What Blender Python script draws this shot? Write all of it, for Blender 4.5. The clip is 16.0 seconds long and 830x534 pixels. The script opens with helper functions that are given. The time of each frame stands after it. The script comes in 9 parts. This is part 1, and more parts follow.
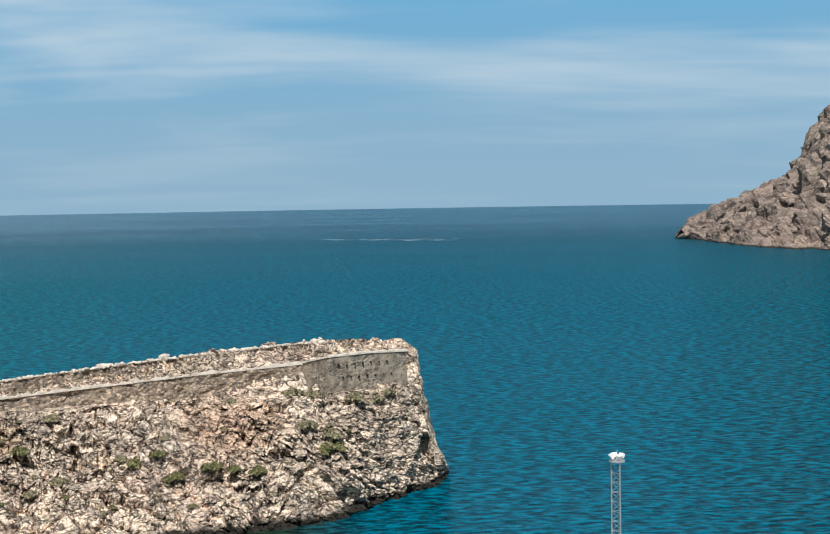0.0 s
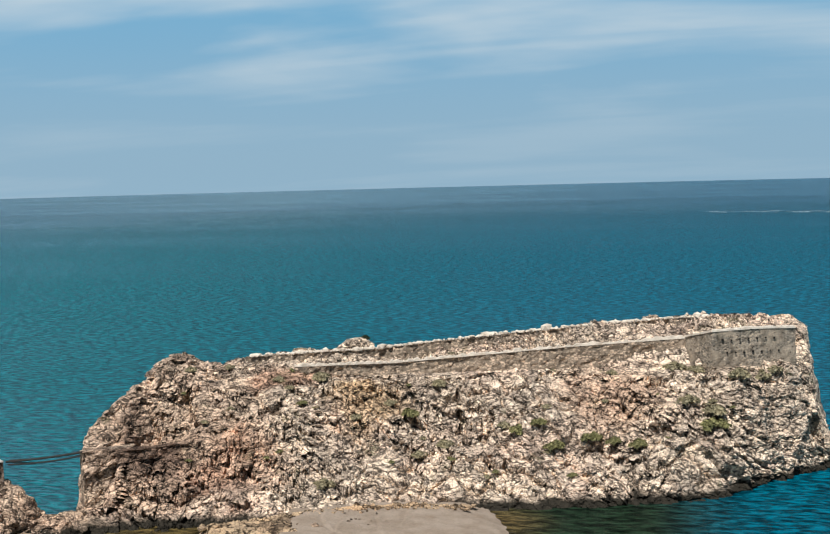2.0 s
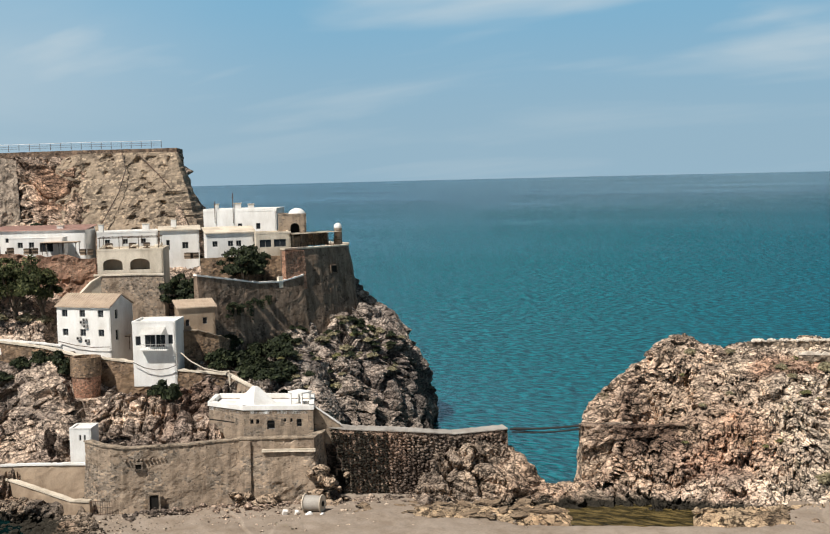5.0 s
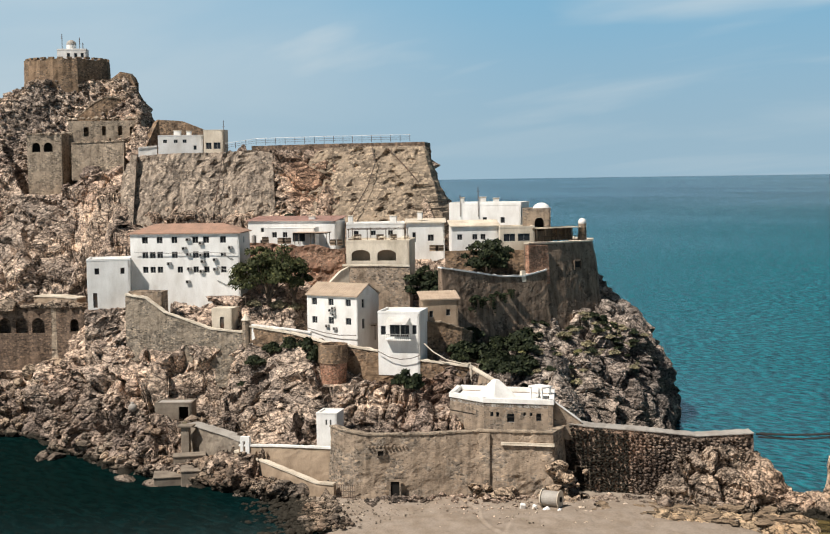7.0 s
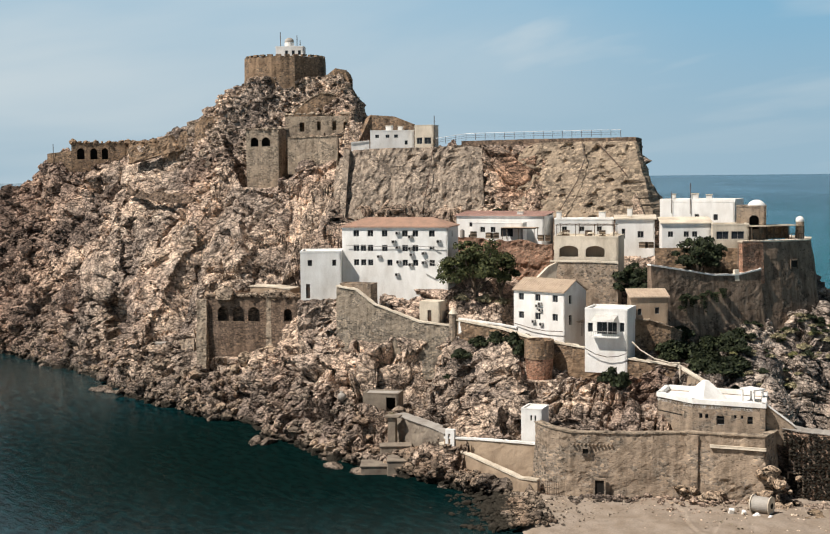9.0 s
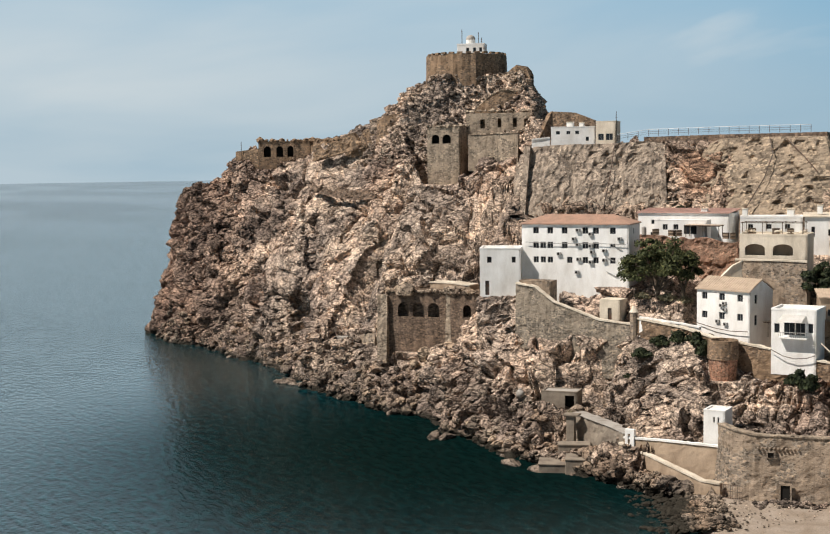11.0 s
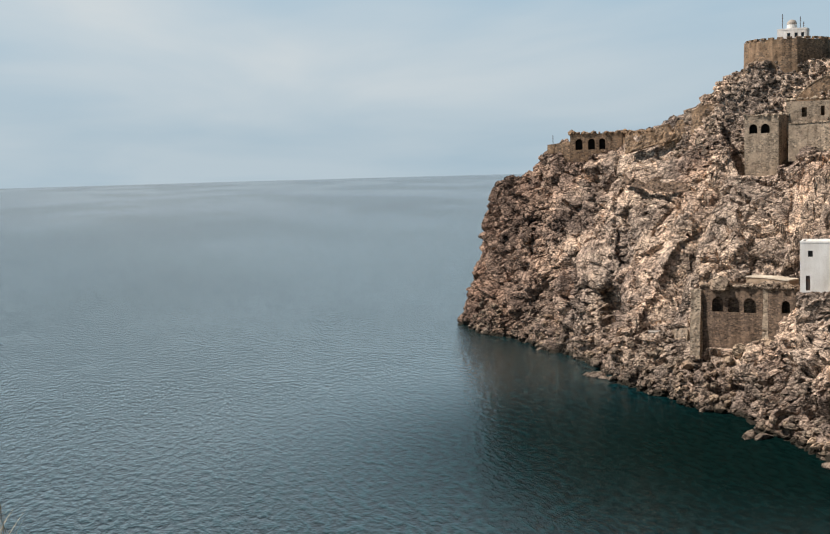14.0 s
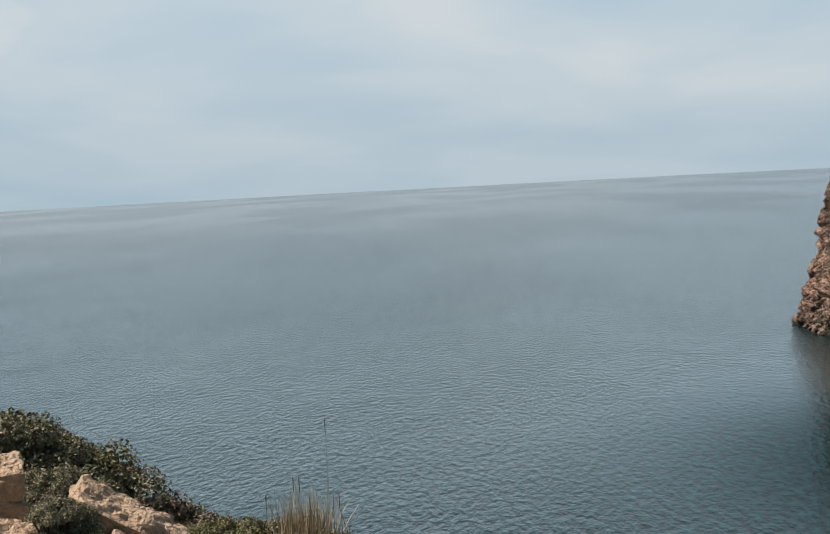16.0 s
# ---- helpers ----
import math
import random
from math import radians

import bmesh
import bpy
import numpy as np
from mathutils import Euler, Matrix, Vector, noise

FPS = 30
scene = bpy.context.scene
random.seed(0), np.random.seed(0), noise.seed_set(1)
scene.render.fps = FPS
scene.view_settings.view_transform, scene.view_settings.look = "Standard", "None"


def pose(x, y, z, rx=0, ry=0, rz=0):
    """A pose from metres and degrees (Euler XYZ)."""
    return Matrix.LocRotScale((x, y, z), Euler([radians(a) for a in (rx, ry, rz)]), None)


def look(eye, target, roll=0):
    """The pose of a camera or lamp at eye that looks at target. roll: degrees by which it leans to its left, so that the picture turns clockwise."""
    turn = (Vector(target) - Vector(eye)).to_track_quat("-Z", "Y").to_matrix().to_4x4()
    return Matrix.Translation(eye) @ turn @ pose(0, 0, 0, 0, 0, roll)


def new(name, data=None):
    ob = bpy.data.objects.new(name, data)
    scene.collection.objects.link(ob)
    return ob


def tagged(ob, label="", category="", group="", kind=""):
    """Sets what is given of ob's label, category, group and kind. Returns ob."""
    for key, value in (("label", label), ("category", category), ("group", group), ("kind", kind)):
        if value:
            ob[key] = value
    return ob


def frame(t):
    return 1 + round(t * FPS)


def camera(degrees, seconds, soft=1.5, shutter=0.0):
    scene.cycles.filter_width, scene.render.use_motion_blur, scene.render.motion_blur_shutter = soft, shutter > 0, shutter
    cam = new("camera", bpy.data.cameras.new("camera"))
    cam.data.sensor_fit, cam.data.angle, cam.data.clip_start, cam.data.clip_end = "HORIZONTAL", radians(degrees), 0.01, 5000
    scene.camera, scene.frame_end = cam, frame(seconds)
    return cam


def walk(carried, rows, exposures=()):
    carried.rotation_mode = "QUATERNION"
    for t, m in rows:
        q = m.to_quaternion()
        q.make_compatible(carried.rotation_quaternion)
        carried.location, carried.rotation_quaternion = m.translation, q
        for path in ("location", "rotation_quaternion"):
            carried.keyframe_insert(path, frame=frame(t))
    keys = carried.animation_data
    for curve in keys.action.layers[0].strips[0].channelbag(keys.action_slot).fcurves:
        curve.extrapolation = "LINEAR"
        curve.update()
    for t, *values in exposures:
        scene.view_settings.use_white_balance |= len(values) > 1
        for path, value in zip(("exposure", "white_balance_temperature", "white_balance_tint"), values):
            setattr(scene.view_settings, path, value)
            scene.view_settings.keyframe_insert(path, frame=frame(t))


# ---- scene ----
# The eye stands on a hill 52 m over the sea and turns where it is, from the islet past the fortress rock to the open sea.
EYE = 52.0
cam = camera(35.84, 16.0, soft=1.2)
TURNS = [
    (0.0, 0.0, -3.23, -0.93), (0.5, 4.13, -3.46, -1.07), (1.0, 8.40, -3.67, -1.49), (1.5, 12.63, -3.89, -1.55),
    (2.0, 16.99, -4.14, -1.46), (2.5, 21.0, -4.29, -1.41), (3.0, 25.01, -4.38, -1.42), (3.5, 29.11, -4.41, -1.49),
    (4.0, 32.83, -4.46, -1.53), (4.5, 36.15, -4.47, -1.50), (7.0, 50.06, -4.48, -0.91), (7.5, 52.64, -4.52, -0.93),
    (8.0, 54.83, -4.51, -0.94), (8.5, 56.94, -4.55, -0.74), (9.0, 59.33, -4.57, -0.67), (11.5, 69.31, -4.63, -0.98),
    (12.0, 71.42, -4.65, -1.14), (12.5, 73.66, -4.63, -1.29), (13.0, 75.84, -4.62, -1.47), (13.5, 77.94, -4.66, -1.51),
    (14.0, 81.21, -4.63, -1.57), (14.5, 85.08, -4.58, -1.67), (15.0, 89.08, -4.39, -2.22), (15.5, 92.79, -4.21, -2.74),
    (16.0, 95.69, -4.08, -3.04),
]


def gaze(yaw, pitch, roll):
    a, p = radians(yaw), radians(pitch)
    eye = Vector((0, 0, EYE))
    return look(eye, eye + Vector((-math.sin(a) * math.cos(p), math.cos(a) * math.cos(p), math.sin(p))), roll)


walk(cam, [(t, gaze(y, p, r)) for t, y, p, r in TURNS], exposures=[(0.0, 0.10, 6000, 8), (1.5, 0.10, 6150, 9), (3.5, 0.07, 6350, 10), (4.7, 0.12, 6450, 10), (8.5, 0.20, 6600, 11), (12.5, 0.15, 6650, 12), (16.0, 0.17, 6750, 14)])

# ---- sky and sun ----
SUN_AZ, SUN_EL = 176.0, 54.0
world = bpy.data.worlds.new("sky")
scene.world = world
world.use_nodes = True


def tree_of(owner):
    nt = owner.node_tree
    nt.nodes.clear()

    def add(kind, **settings):
        n = nt.nodes.new(kind)
        for key, value in settings.items():
            if key in n.inputs:
                n.inputs[key].default_value = value
            else:
                setattr(n, key, value)
        return n

    def wire(a, b):
        nt.links.new(a, b)

    return add, wire


def mixed(add, wire, fac, a, b, blend="MIX"):
    m = add("ShaderNodeMix", data_type="RGBA", blend_type=blend)
    for socket, v in ((m.inputs[0], fac), (m.inputs[6], a), (m.inputs[7], b)):
        if isinstance(v, (int, float)):
            socket.default_value = v
        elif isinstance(v, tuple):
            socket.default_value = (*v, 1)
        else:
            wire(v, socket)
    return m.outputs[2]


def build_sky():
    add, wire = tree_of(world)
    out = add("ShaderNodeOutputWorld")
    back = add("ShaderNodeBackground", Strength=SKY_STRENGTH)
    sky = add("ShaderNodeTexSky", sky_type="NISHITA", sun_disc=False, sun_elevation=radians(SUN_EL), sun_rotation=radians(360 - SUN_AZ), air_density=1.0, dust_density=1.6, ozone_density=2.0, altitude=50)
    co = add("ShaderNodeTexCoord")
    sep = add("ShaderNodeSeparateXYZ")
    wire(co.outputs["Generated"], sep.inputs[0])
    # flat cloud layer seen in perspective
    lift = add("ShaderNodeMath", operation="ADD")
    lift.inputs[1].default_value = 0.13
    wire(sep.outputs["Z"], lift.inputs[0])
    top = add("ShaderNodeMath", operation="MAXIMUM")
    top.inputs[1].default_value = 0.05
    wire(lift.outputs[0], top.inputs[0])
    div = add("ShaderNodeVectorMath", operation="DIVIDE")
    comb = add("ShaderNodeCombineXYZ")
    for k in "XYZ":
        wire(top.outputs[0], comb.inputs[k])
    wire(co.outputs["Generated"], div.inputs[0])
    wire(comb.outputs[0], div.inputs[1])
    mapp = add("ShaderNodeMapping")
    mapp.inputs["Scale"].default_value = (0.55, 0.8, 0.0)
    mapp.inputs["Location"].default_value = (3.1, 1.7, 0.0)
    mapp.inputs["Rotation"].default_value = (0, 0, radians(18))
    wire(div.outputs[0], mapp.inputs["Vector"])
    n1 = add("ShaderNodeTexNoise", Scale=0.9, Detail=5.0, Roughness=0.46, Distortion=0.35)
    wire(mapp.outputs[0], n1.inputs["Vector"])
    # long thin streaks drawn out by the wind
    drawn = add("ShaderNodeMapping")
    drawn.inputs["Scale"].default_value = (0.9, 3.4, 0.0)
    drawn.inputs["Rotation"].default_value = (0, 0, radians(52))
    wire(div.outputs[0], drawn.inputs["Vector"])
    n2 = add("ShaderNodeTexNoise", Scale=0.7, Detail=3.0, Roughness=0.45, Distortion=0.8)
    wire(drawn.outputs[0], n2.inputs["Vector"])
    blend = add("ShaderNodeMix", data_type="FLOAT")
    blend.inputs[0].default_value = 0.18
    wire(n1.outputs["Fac"], blend.inputs[2])
    wire(n2.outputs["Fac"], blend.inputs[3])
    ramp = add("ShaderNodeMapRange", interpolation_type="SMOOTHSTEP")
    ramp.inputs["From Min"].default_value = 0.43
    ramp.inputs["From Max"].default_value = 0.66
    ramp.inputs["To Max"].default_value = 0.80
    wire(blend.outputs[0], ramp.inputs["Value"])
    # thin veil grows toward the west and stays low
    west = add("ShaderNodeMapRange", interpolation_type="SMOOTHSTEP")
    west.inputs["From Min"].default_value = -0.66
    west.inputs["From Max"].default_value = -1.05
    west.inputs["To Min"].default_value = 0.04
    west.inputs["To Max"].default_value = 0.9
    wire(sep.outputs["X"], west.inputs["Value"])
    fade = add("ShaderNodeMapRange", interpolation_type="SMOOTHSTEP")
    fade.inputs["From Min"].default_value = 0.5
    fade.inputs["From Max"].default_value = 0.22
    wire(sep.outputs["Z"], fade.inputs["Value"])
    rise = add("ShaderNodeMapRange", interpolation_type="SMOOTHSTEP")
    rise.inputs["From Min"].default_value, rise.inputs["From Max"].default_value, rise.inputs["To Min"].default_value = 0.015, 0.12, 0.2
    wire(sep.outputs["Z"], rise.inputs["Value"])
    cirrus = add("ShaderNodeMath", operation="MULTIPLY")
    wire(ramp.outputs[0], cirrus.inputs[0])
    wire(rise.outputs[0], cirrus.inputs[1])
    thick = add("ShaderNodeMapRange")
    thick.inputs["From Min"].default_value, thick.inputs["From Max"].default_value = 0.3, 0.6
    thick.inputs["To Min"].default_value, thick.inputs["To Max"].default_value = 0.45, 1.0
    wire(n1.outputs["Fac"], thick.inputs["Value"])
    sheet = add("ShaderNodeMath", operation="MULTIPLY")
    thin = add("ShaderNodeMapRange", interpolation_type="SMOOTHSTEP")
    thin.inputs["From Min"].default_value, thin.inputs["From Max"].default_value, thin.inputs["To Min"].default_value = 0.0, 0.09, 0.5
    wire(sep.outputs["Z"], thin.inputs["Value"])
    wan = add("ShaderNodeMath", operation="MULTIPLY")
    wire(west.outputs[0], wan.inputs[0])
    wire(thin.outputs[0], wan.inputs[1])
    wire(wan.outputs[0], sheet.inputs[0])
    wire(thick.outputs[0], sheet.inputs[1])
    most = add("ShaderNodeMath", operation="MAXIMUM")
    wire(cirrus.outputs[0], most.inputs[0])
    wire(sheet.outputs[0], most.inputs[1])
    veil = add("ShaderNodeMath", operation="MULTIPLY")
    wire(most.outputs[0], veil.inputs[0])
    wire(fade.outputs[0], veil.inputs[1])
    # haze at the horizon turns to blue air, and that to the open sky
    low = add("ShaderNodeMapRange", interpolation_type="SMOOTHSTEP")
    low.inputs["From Min"].default_value, low.inputs["From Max"].default_value = 0.0, 0.17
    wire(sep.outputs["Z"], low.inputs["Value"])
    air = mixed(add, wire, low.outputs[0], HAZE, BLUE)
    high = add("ShaderNodeMapRange", interpolation_type="SMOOTHSTEP")
    high.inputs["From Min"].default_value, high.inputs["From Max"].default_value = 0.17, 0.36
    wire(sep.outputs["Z"], high.inputs["Value"])
    deep = mixed(add, wire, 1.0, sky.outputs[0], (0.26, 0.26, 0.26), "MULTIPLY")
    dome = mixed(add, wire, high.outputs[0], air, deep)
    full = mixed(add, wire, veil.outputs[0], dome, CLOUD)
    wire(full, back.inputs["Color"])
    wire(back.outputs[0], out.inputs["Surface"])


SKY_STRENGTH, HAZE, BLUE, CLOUD = 0.067, (4.1, 6.2, 7.7), (2.4, 5.75, 8.5), (8.8, 9.6, 9.8)
build_sky()
sun = new("sun", bpy.data.lights.new("sun", "SUN"))
sun.data.energy, sun.data.angle, sun.data.color = 5.0, radians(0.6), (1.0, 0.95, 0.88)
a, e = radians(SUN_AZ), radians(SUN_EL)
sun.matrix_world = look((0, 0, 300), Vector((0, 0, 300)) - Vector((-math.sin(a) * math.cos(e), math.cos(a) * math.cos(e), math.sin(e))))


# ---- materials ----
def material(name):
    m = bpy.data.materials.new(name)
    m.use_nodes = True
    add, wire = tree_of(m)
    out = add("ShaderNodeOutputMaterial")
    shade = add("ShaderNodeBsdfPrincipled")
    wire(shade.outputs[0], out.inputs["Surface"])
    return m, add, wire, shade


def ramp_of(add, stops):
    r = add("ShaderNodeValToRGB")
    el = r.color_ramp.elements
    while len(el) < len(stops):
        el.new(0.5)
    for k, (at, col) in enumerate(stops):
        el[k].position, el[k].color = at, (*col, 1)
    return r


def rock(name, pale, warm, dark, stain, scale=1.0, green=None, splash=None, hue_shade=None, zones=0.85, crack_shade=0.8, wet=True, furrow_shade=0.0):
    """Weathered limestone: broad patches of tone, broken blocks, the shade of joints and furrows put into the colour,
    grain, stains and specks.
    """
    m, add, wire, shade = material(name)
    co = add("ShaderNodeTexCoord")
    # the beds dip, so the blocks lie longer along them than across
    bed = add("ShaderNodeMapping")
    bed.inputs["Rotation"].default_value = (radians(12), radians(-24), radians(15))
    bed.inputs["Scale"].default_value = (0.8, 0.8, 1.25)
    wire(co.outputs["Object"], bed.inputs["Vector"])
    broad = add("ShaderNodeTexNoise", Scale=0.045 * scale, Detail=5.0, Roughness=0.6)
    mid = add("ShaderNodeTexNoise", Scale=0.38 * scale, Detail=7.0, Roughness=0.68, Distortion=0.2)
    fine = add("ShaderNodeTexNoise", Scale=2.4 * scale, Detail=5.0, Roughness=0.7)
    for n in (broad, mid, fine):
        wire(co.outputs["Object"], n.inputs["Vector"])
    warp = mixed(add, wire, 0.9, bed.outputs[0], mid.outputs["Color"], "ADD")
    b = ramp_of(add, [(0.38, warm), (0.52, pale), (0.66, stain)])
    wire(broad.outputs["Fac"], b.inputs[0])
    mm = ramp_of(add, [(0.34, dark), (0.43, pale), (0.57, pale), (0.68, warm)])
    wire(mid.outputs["Fac"], mm.inputs[0])
    c = mixed(add, wire, 0.42, b.outputs[0], mm.outputs[0])
    # each block has its own tone; dark lines paint the shade in the joints
    heights = []
    for size, share, low, high in ((0.42, 0.75, 0.5, 1.28), (1.25, 0.55, 0.55, 1.25)):
        cell = add("ShaderNodeTexVoronoi", Scale=size * scale)
        edge = add("ShaderNodeTexVoronoi", feature="DISTANCE_TO_EDGE", Scale=size * scale)
        wire(warp, cell.inputs["Vector"])
        wire(warp, edge.inputs["Vector"])
        sep = add("ShaderNodeSeparateColor")
        wire(cell.outputs["Color"], sep.inputs[0])
        per = ramp_of(add, [(0.0, (low, low * 0.97, low * 0.95)), (0.5, (1.0, 0.98, 0.96)), (1.0, (high, high * 0.97, high * 0.93))])
        wire(sep.outputs[0], per.inputs[0])
        c = mixed(add, wire, share, c, per.outputs[0], "MULTIPLY")
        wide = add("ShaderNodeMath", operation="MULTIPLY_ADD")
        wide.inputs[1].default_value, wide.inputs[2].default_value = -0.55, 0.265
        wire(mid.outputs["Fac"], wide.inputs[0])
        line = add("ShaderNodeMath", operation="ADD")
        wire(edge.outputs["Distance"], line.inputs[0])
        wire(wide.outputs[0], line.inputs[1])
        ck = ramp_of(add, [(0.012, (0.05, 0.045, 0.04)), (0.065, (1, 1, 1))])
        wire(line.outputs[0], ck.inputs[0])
        c = mixed(add, wire, crack_shade, c, ck.outputs[0], "MULTIPLY")
        lim = add("ShaderNodeMath", operation="MINIMUM")
        lim.inputs[1].default_value = 0.13
        wire(edge.outputs["Distance"], lim.inputs[0])
        high_of = add("ShaderNodeMath", operation="MULTIPLY_ADD")
        high_of.inputs[1].default_value = 3.2
        wire(lim.outputs[0], high_of.inputs[0])
        wire(sep.outputs[1], high_of.inputs[2])
        scaled = add("ShaderNodeMath", operation="MULTIPLY")
        scaled.inputs[1].default_value = 1.0 if size < 1 else 0.4
        wire(high_of.outputs[0], scaled.inputs[0])
        heights.append(scaled.outputs[0])
    for size, share in ((0.55, 0.9), (1.3, 0.6)) if furrow_shade else ():
        # crinkled weathering along the beds: dark winding lines paint the furrows' shade between rounded ribs
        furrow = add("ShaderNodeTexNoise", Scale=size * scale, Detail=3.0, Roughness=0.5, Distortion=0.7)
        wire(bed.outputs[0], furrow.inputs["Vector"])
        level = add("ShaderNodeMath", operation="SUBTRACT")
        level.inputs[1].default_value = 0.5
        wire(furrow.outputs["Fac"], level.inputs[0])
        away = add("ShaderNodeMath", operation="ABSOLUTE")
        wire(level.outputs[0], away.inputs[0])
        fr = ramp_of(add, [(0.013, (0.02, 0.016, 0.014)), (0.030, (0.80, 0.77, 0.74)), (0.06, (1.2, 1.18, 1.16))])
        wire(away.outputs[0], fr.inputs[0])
        c = mixed(add, wire, furrow_shade * share, c, fr.outputs[0], "MULTIPLY")
        rise = add("ShaderNodeMath", operation="MULTIPLY")
        rise.inputs[1].default_value = 9.0 if size < 1 else 4.0
        top_of = add("ShaderNodeMath", operation="MINIMUM")
        top_of.inputs[1].default_value = 0.12
        wire(away.outputs[0], top_of.inputs[0])
        wire(top_of.outputs[0], rise.inputs[0])
        heights.append(rise.outputs[0])
    zone = add("ShaderNodeTexNoise", Scale=0.06 * scale, Detail=4.0, Roughness=0.55, Distortion=0.6)
    shift = add("ShaderNodeMapping")
    shift.inputs["Location"].default_value = (31.0, 17.0, 5.0)
    wire(co.outputs["Object"], shift.inputs["Vector"])
    wire(shift.outputs[0], zone.inputs["Vector"])
    zr = ramp_of(add, [(0.36, (0.36, 0.345, 0.35)), (0.47, (0.82, 0.79, 0.77)), (0.60, (1.18, 1.10, 1.02))])
    wire(zone.outputs["Fac"], zr.inputs[0])
    c = mixed(add, wire, zones, c, zr.outputs[0], "MULTIPLY")
    sp = ramp_of(add, [(0.30, (0.5, 0.48, 0.45)), (0.48, (1, 1, 1)), (0.72, (1.2, 1.17, 1.12))])
    wire(fine.outputs["Fac"], sp.inputs[0])
    c = mixed(add, wire, 0.6, c, sp.outputs[0], "MULTIPLY")
    if green:
        g = add("ShaderNodeTexNoise", Scale=0.13 * scale, Detail=6.0, Roughness=0.7)
        wire(co.outputs["Object"], g.inputs["Vector"])
        gr = add("ShaderNodeMapRange", interpolation_type="SMOOTHSTEP")
        gr.inputs["From Min"].default_value, gr.inputs["From Max"].default_value, gr.inputs["To Max"].default_value = 0.58, 0.68, 0.6
        wire(g.outputs["Fac"], gr.inputs["Value"])
        c = mixed(add, wire, gr.outputs[0], c, green)
    for centre, inner, outer, tint in hue_shade or ():
        # tints on single patches: rock hues, and in two places shade put into the colour
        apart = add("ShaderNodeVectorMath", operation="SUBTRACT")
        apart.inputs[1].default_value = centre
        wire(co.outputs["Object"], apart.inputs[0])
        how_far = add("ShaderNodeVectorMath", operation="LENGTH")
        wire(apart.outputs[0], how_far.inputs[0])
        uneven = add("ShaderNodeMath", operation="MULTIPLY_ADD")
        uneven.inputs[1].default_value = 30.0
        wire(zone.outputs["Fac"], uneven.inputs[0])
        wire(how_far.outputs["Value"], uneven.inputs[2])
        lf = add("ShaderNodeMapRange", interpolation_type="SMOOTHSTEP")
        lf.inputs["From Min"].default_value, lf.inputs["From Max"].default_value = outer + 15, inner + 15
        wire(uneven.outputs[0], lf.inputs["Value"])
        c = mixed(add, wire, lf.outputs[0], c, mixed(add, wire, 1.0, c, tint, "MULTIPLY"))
    pos = add("ShaderNodeSeparateXYZ")
    wire(co.outputs["Object"], pos.inputs[0])
    if splash:
        # grey lichen of the spray zone
        sw = add("ShaderNodeMath", operation="MULTIPLY_ADD")
        sw.inputs[1].default_value, sw.inputs[2].default_value = -14.0, 7.0
        wire(broad.outputs["Fac"], sw.inputs[0])
        sh = add("ShaderNodeMath", operation="ADD")
        wire(pos.outputs["Z"], sh.inputs[0])
        wire(sw.outputs[0], sh.inputs[1])
        sf = add("ShaderNodeMapRange", interpolation_type="SMOOTHSTEP")
        sf.inputs["From Min"].default_value, sf.inputs["From Max"].default_value, sf.inputs["To Max"].default_value = 15.0, 5.0, 0.8
        wire(sh.outputs[0], sf.inputs["Value"])
        c = mixed(add, wire, sf.outputs[0], c, mixed(add, wire, 1.0, c, splash, "MULTIPLY"))
    # wet, weedy band where the swell reaches
    if wet:
        wob = add("ShaderNodeMath", operation="MULTIPLY_ADD")
        wob.inputs[1].default_value, wob.inputs[2].default_value = -2.2, 0.9
        wire(mid.outputs["Fac"], wob.inputs[0])
        hgt = add("ShaderNodeMath", operation="ADD")
        wire(pos.outputs["Z"], hgt.inputs[0])
        wire(wob.outputs[0], hgt.inputs[1])
        soaked = add("ShaderNodeMapRange")
        soaked.inputs["From Min"].default_value, soaked.inputs["From Max"].default_value = 1.5, 0.6
        wire(hgt.outputs[0], soaked.inputs["Value"])
        c = mixed(add, wire, soaked.outputs[0], c, (0.035, 0.03, 0.022))
    wire(c, shade.inputs["Base Color"])
    shade.inputs["Roughness"].default_value = 0.92
    shade.inputs["Specular IOR Level"].default_value = 0.2
    bump = add("ShaderNodeBump", Strength=0.9, Distance=0.30 / scale)
    total = fine.outputs["Fac"]
    for h in heights:
        add_h = add("ShaderNodeMath", operation="ADD")
        wire(total, add_h.inputs[0])
        wire(h, add_h.inputs[1])
        total = add_h.outputs[0]
    wire(total, bump.inputs["Height"])
    wire(bump.outputs[0], shade.inputs["Normal"])
    return m


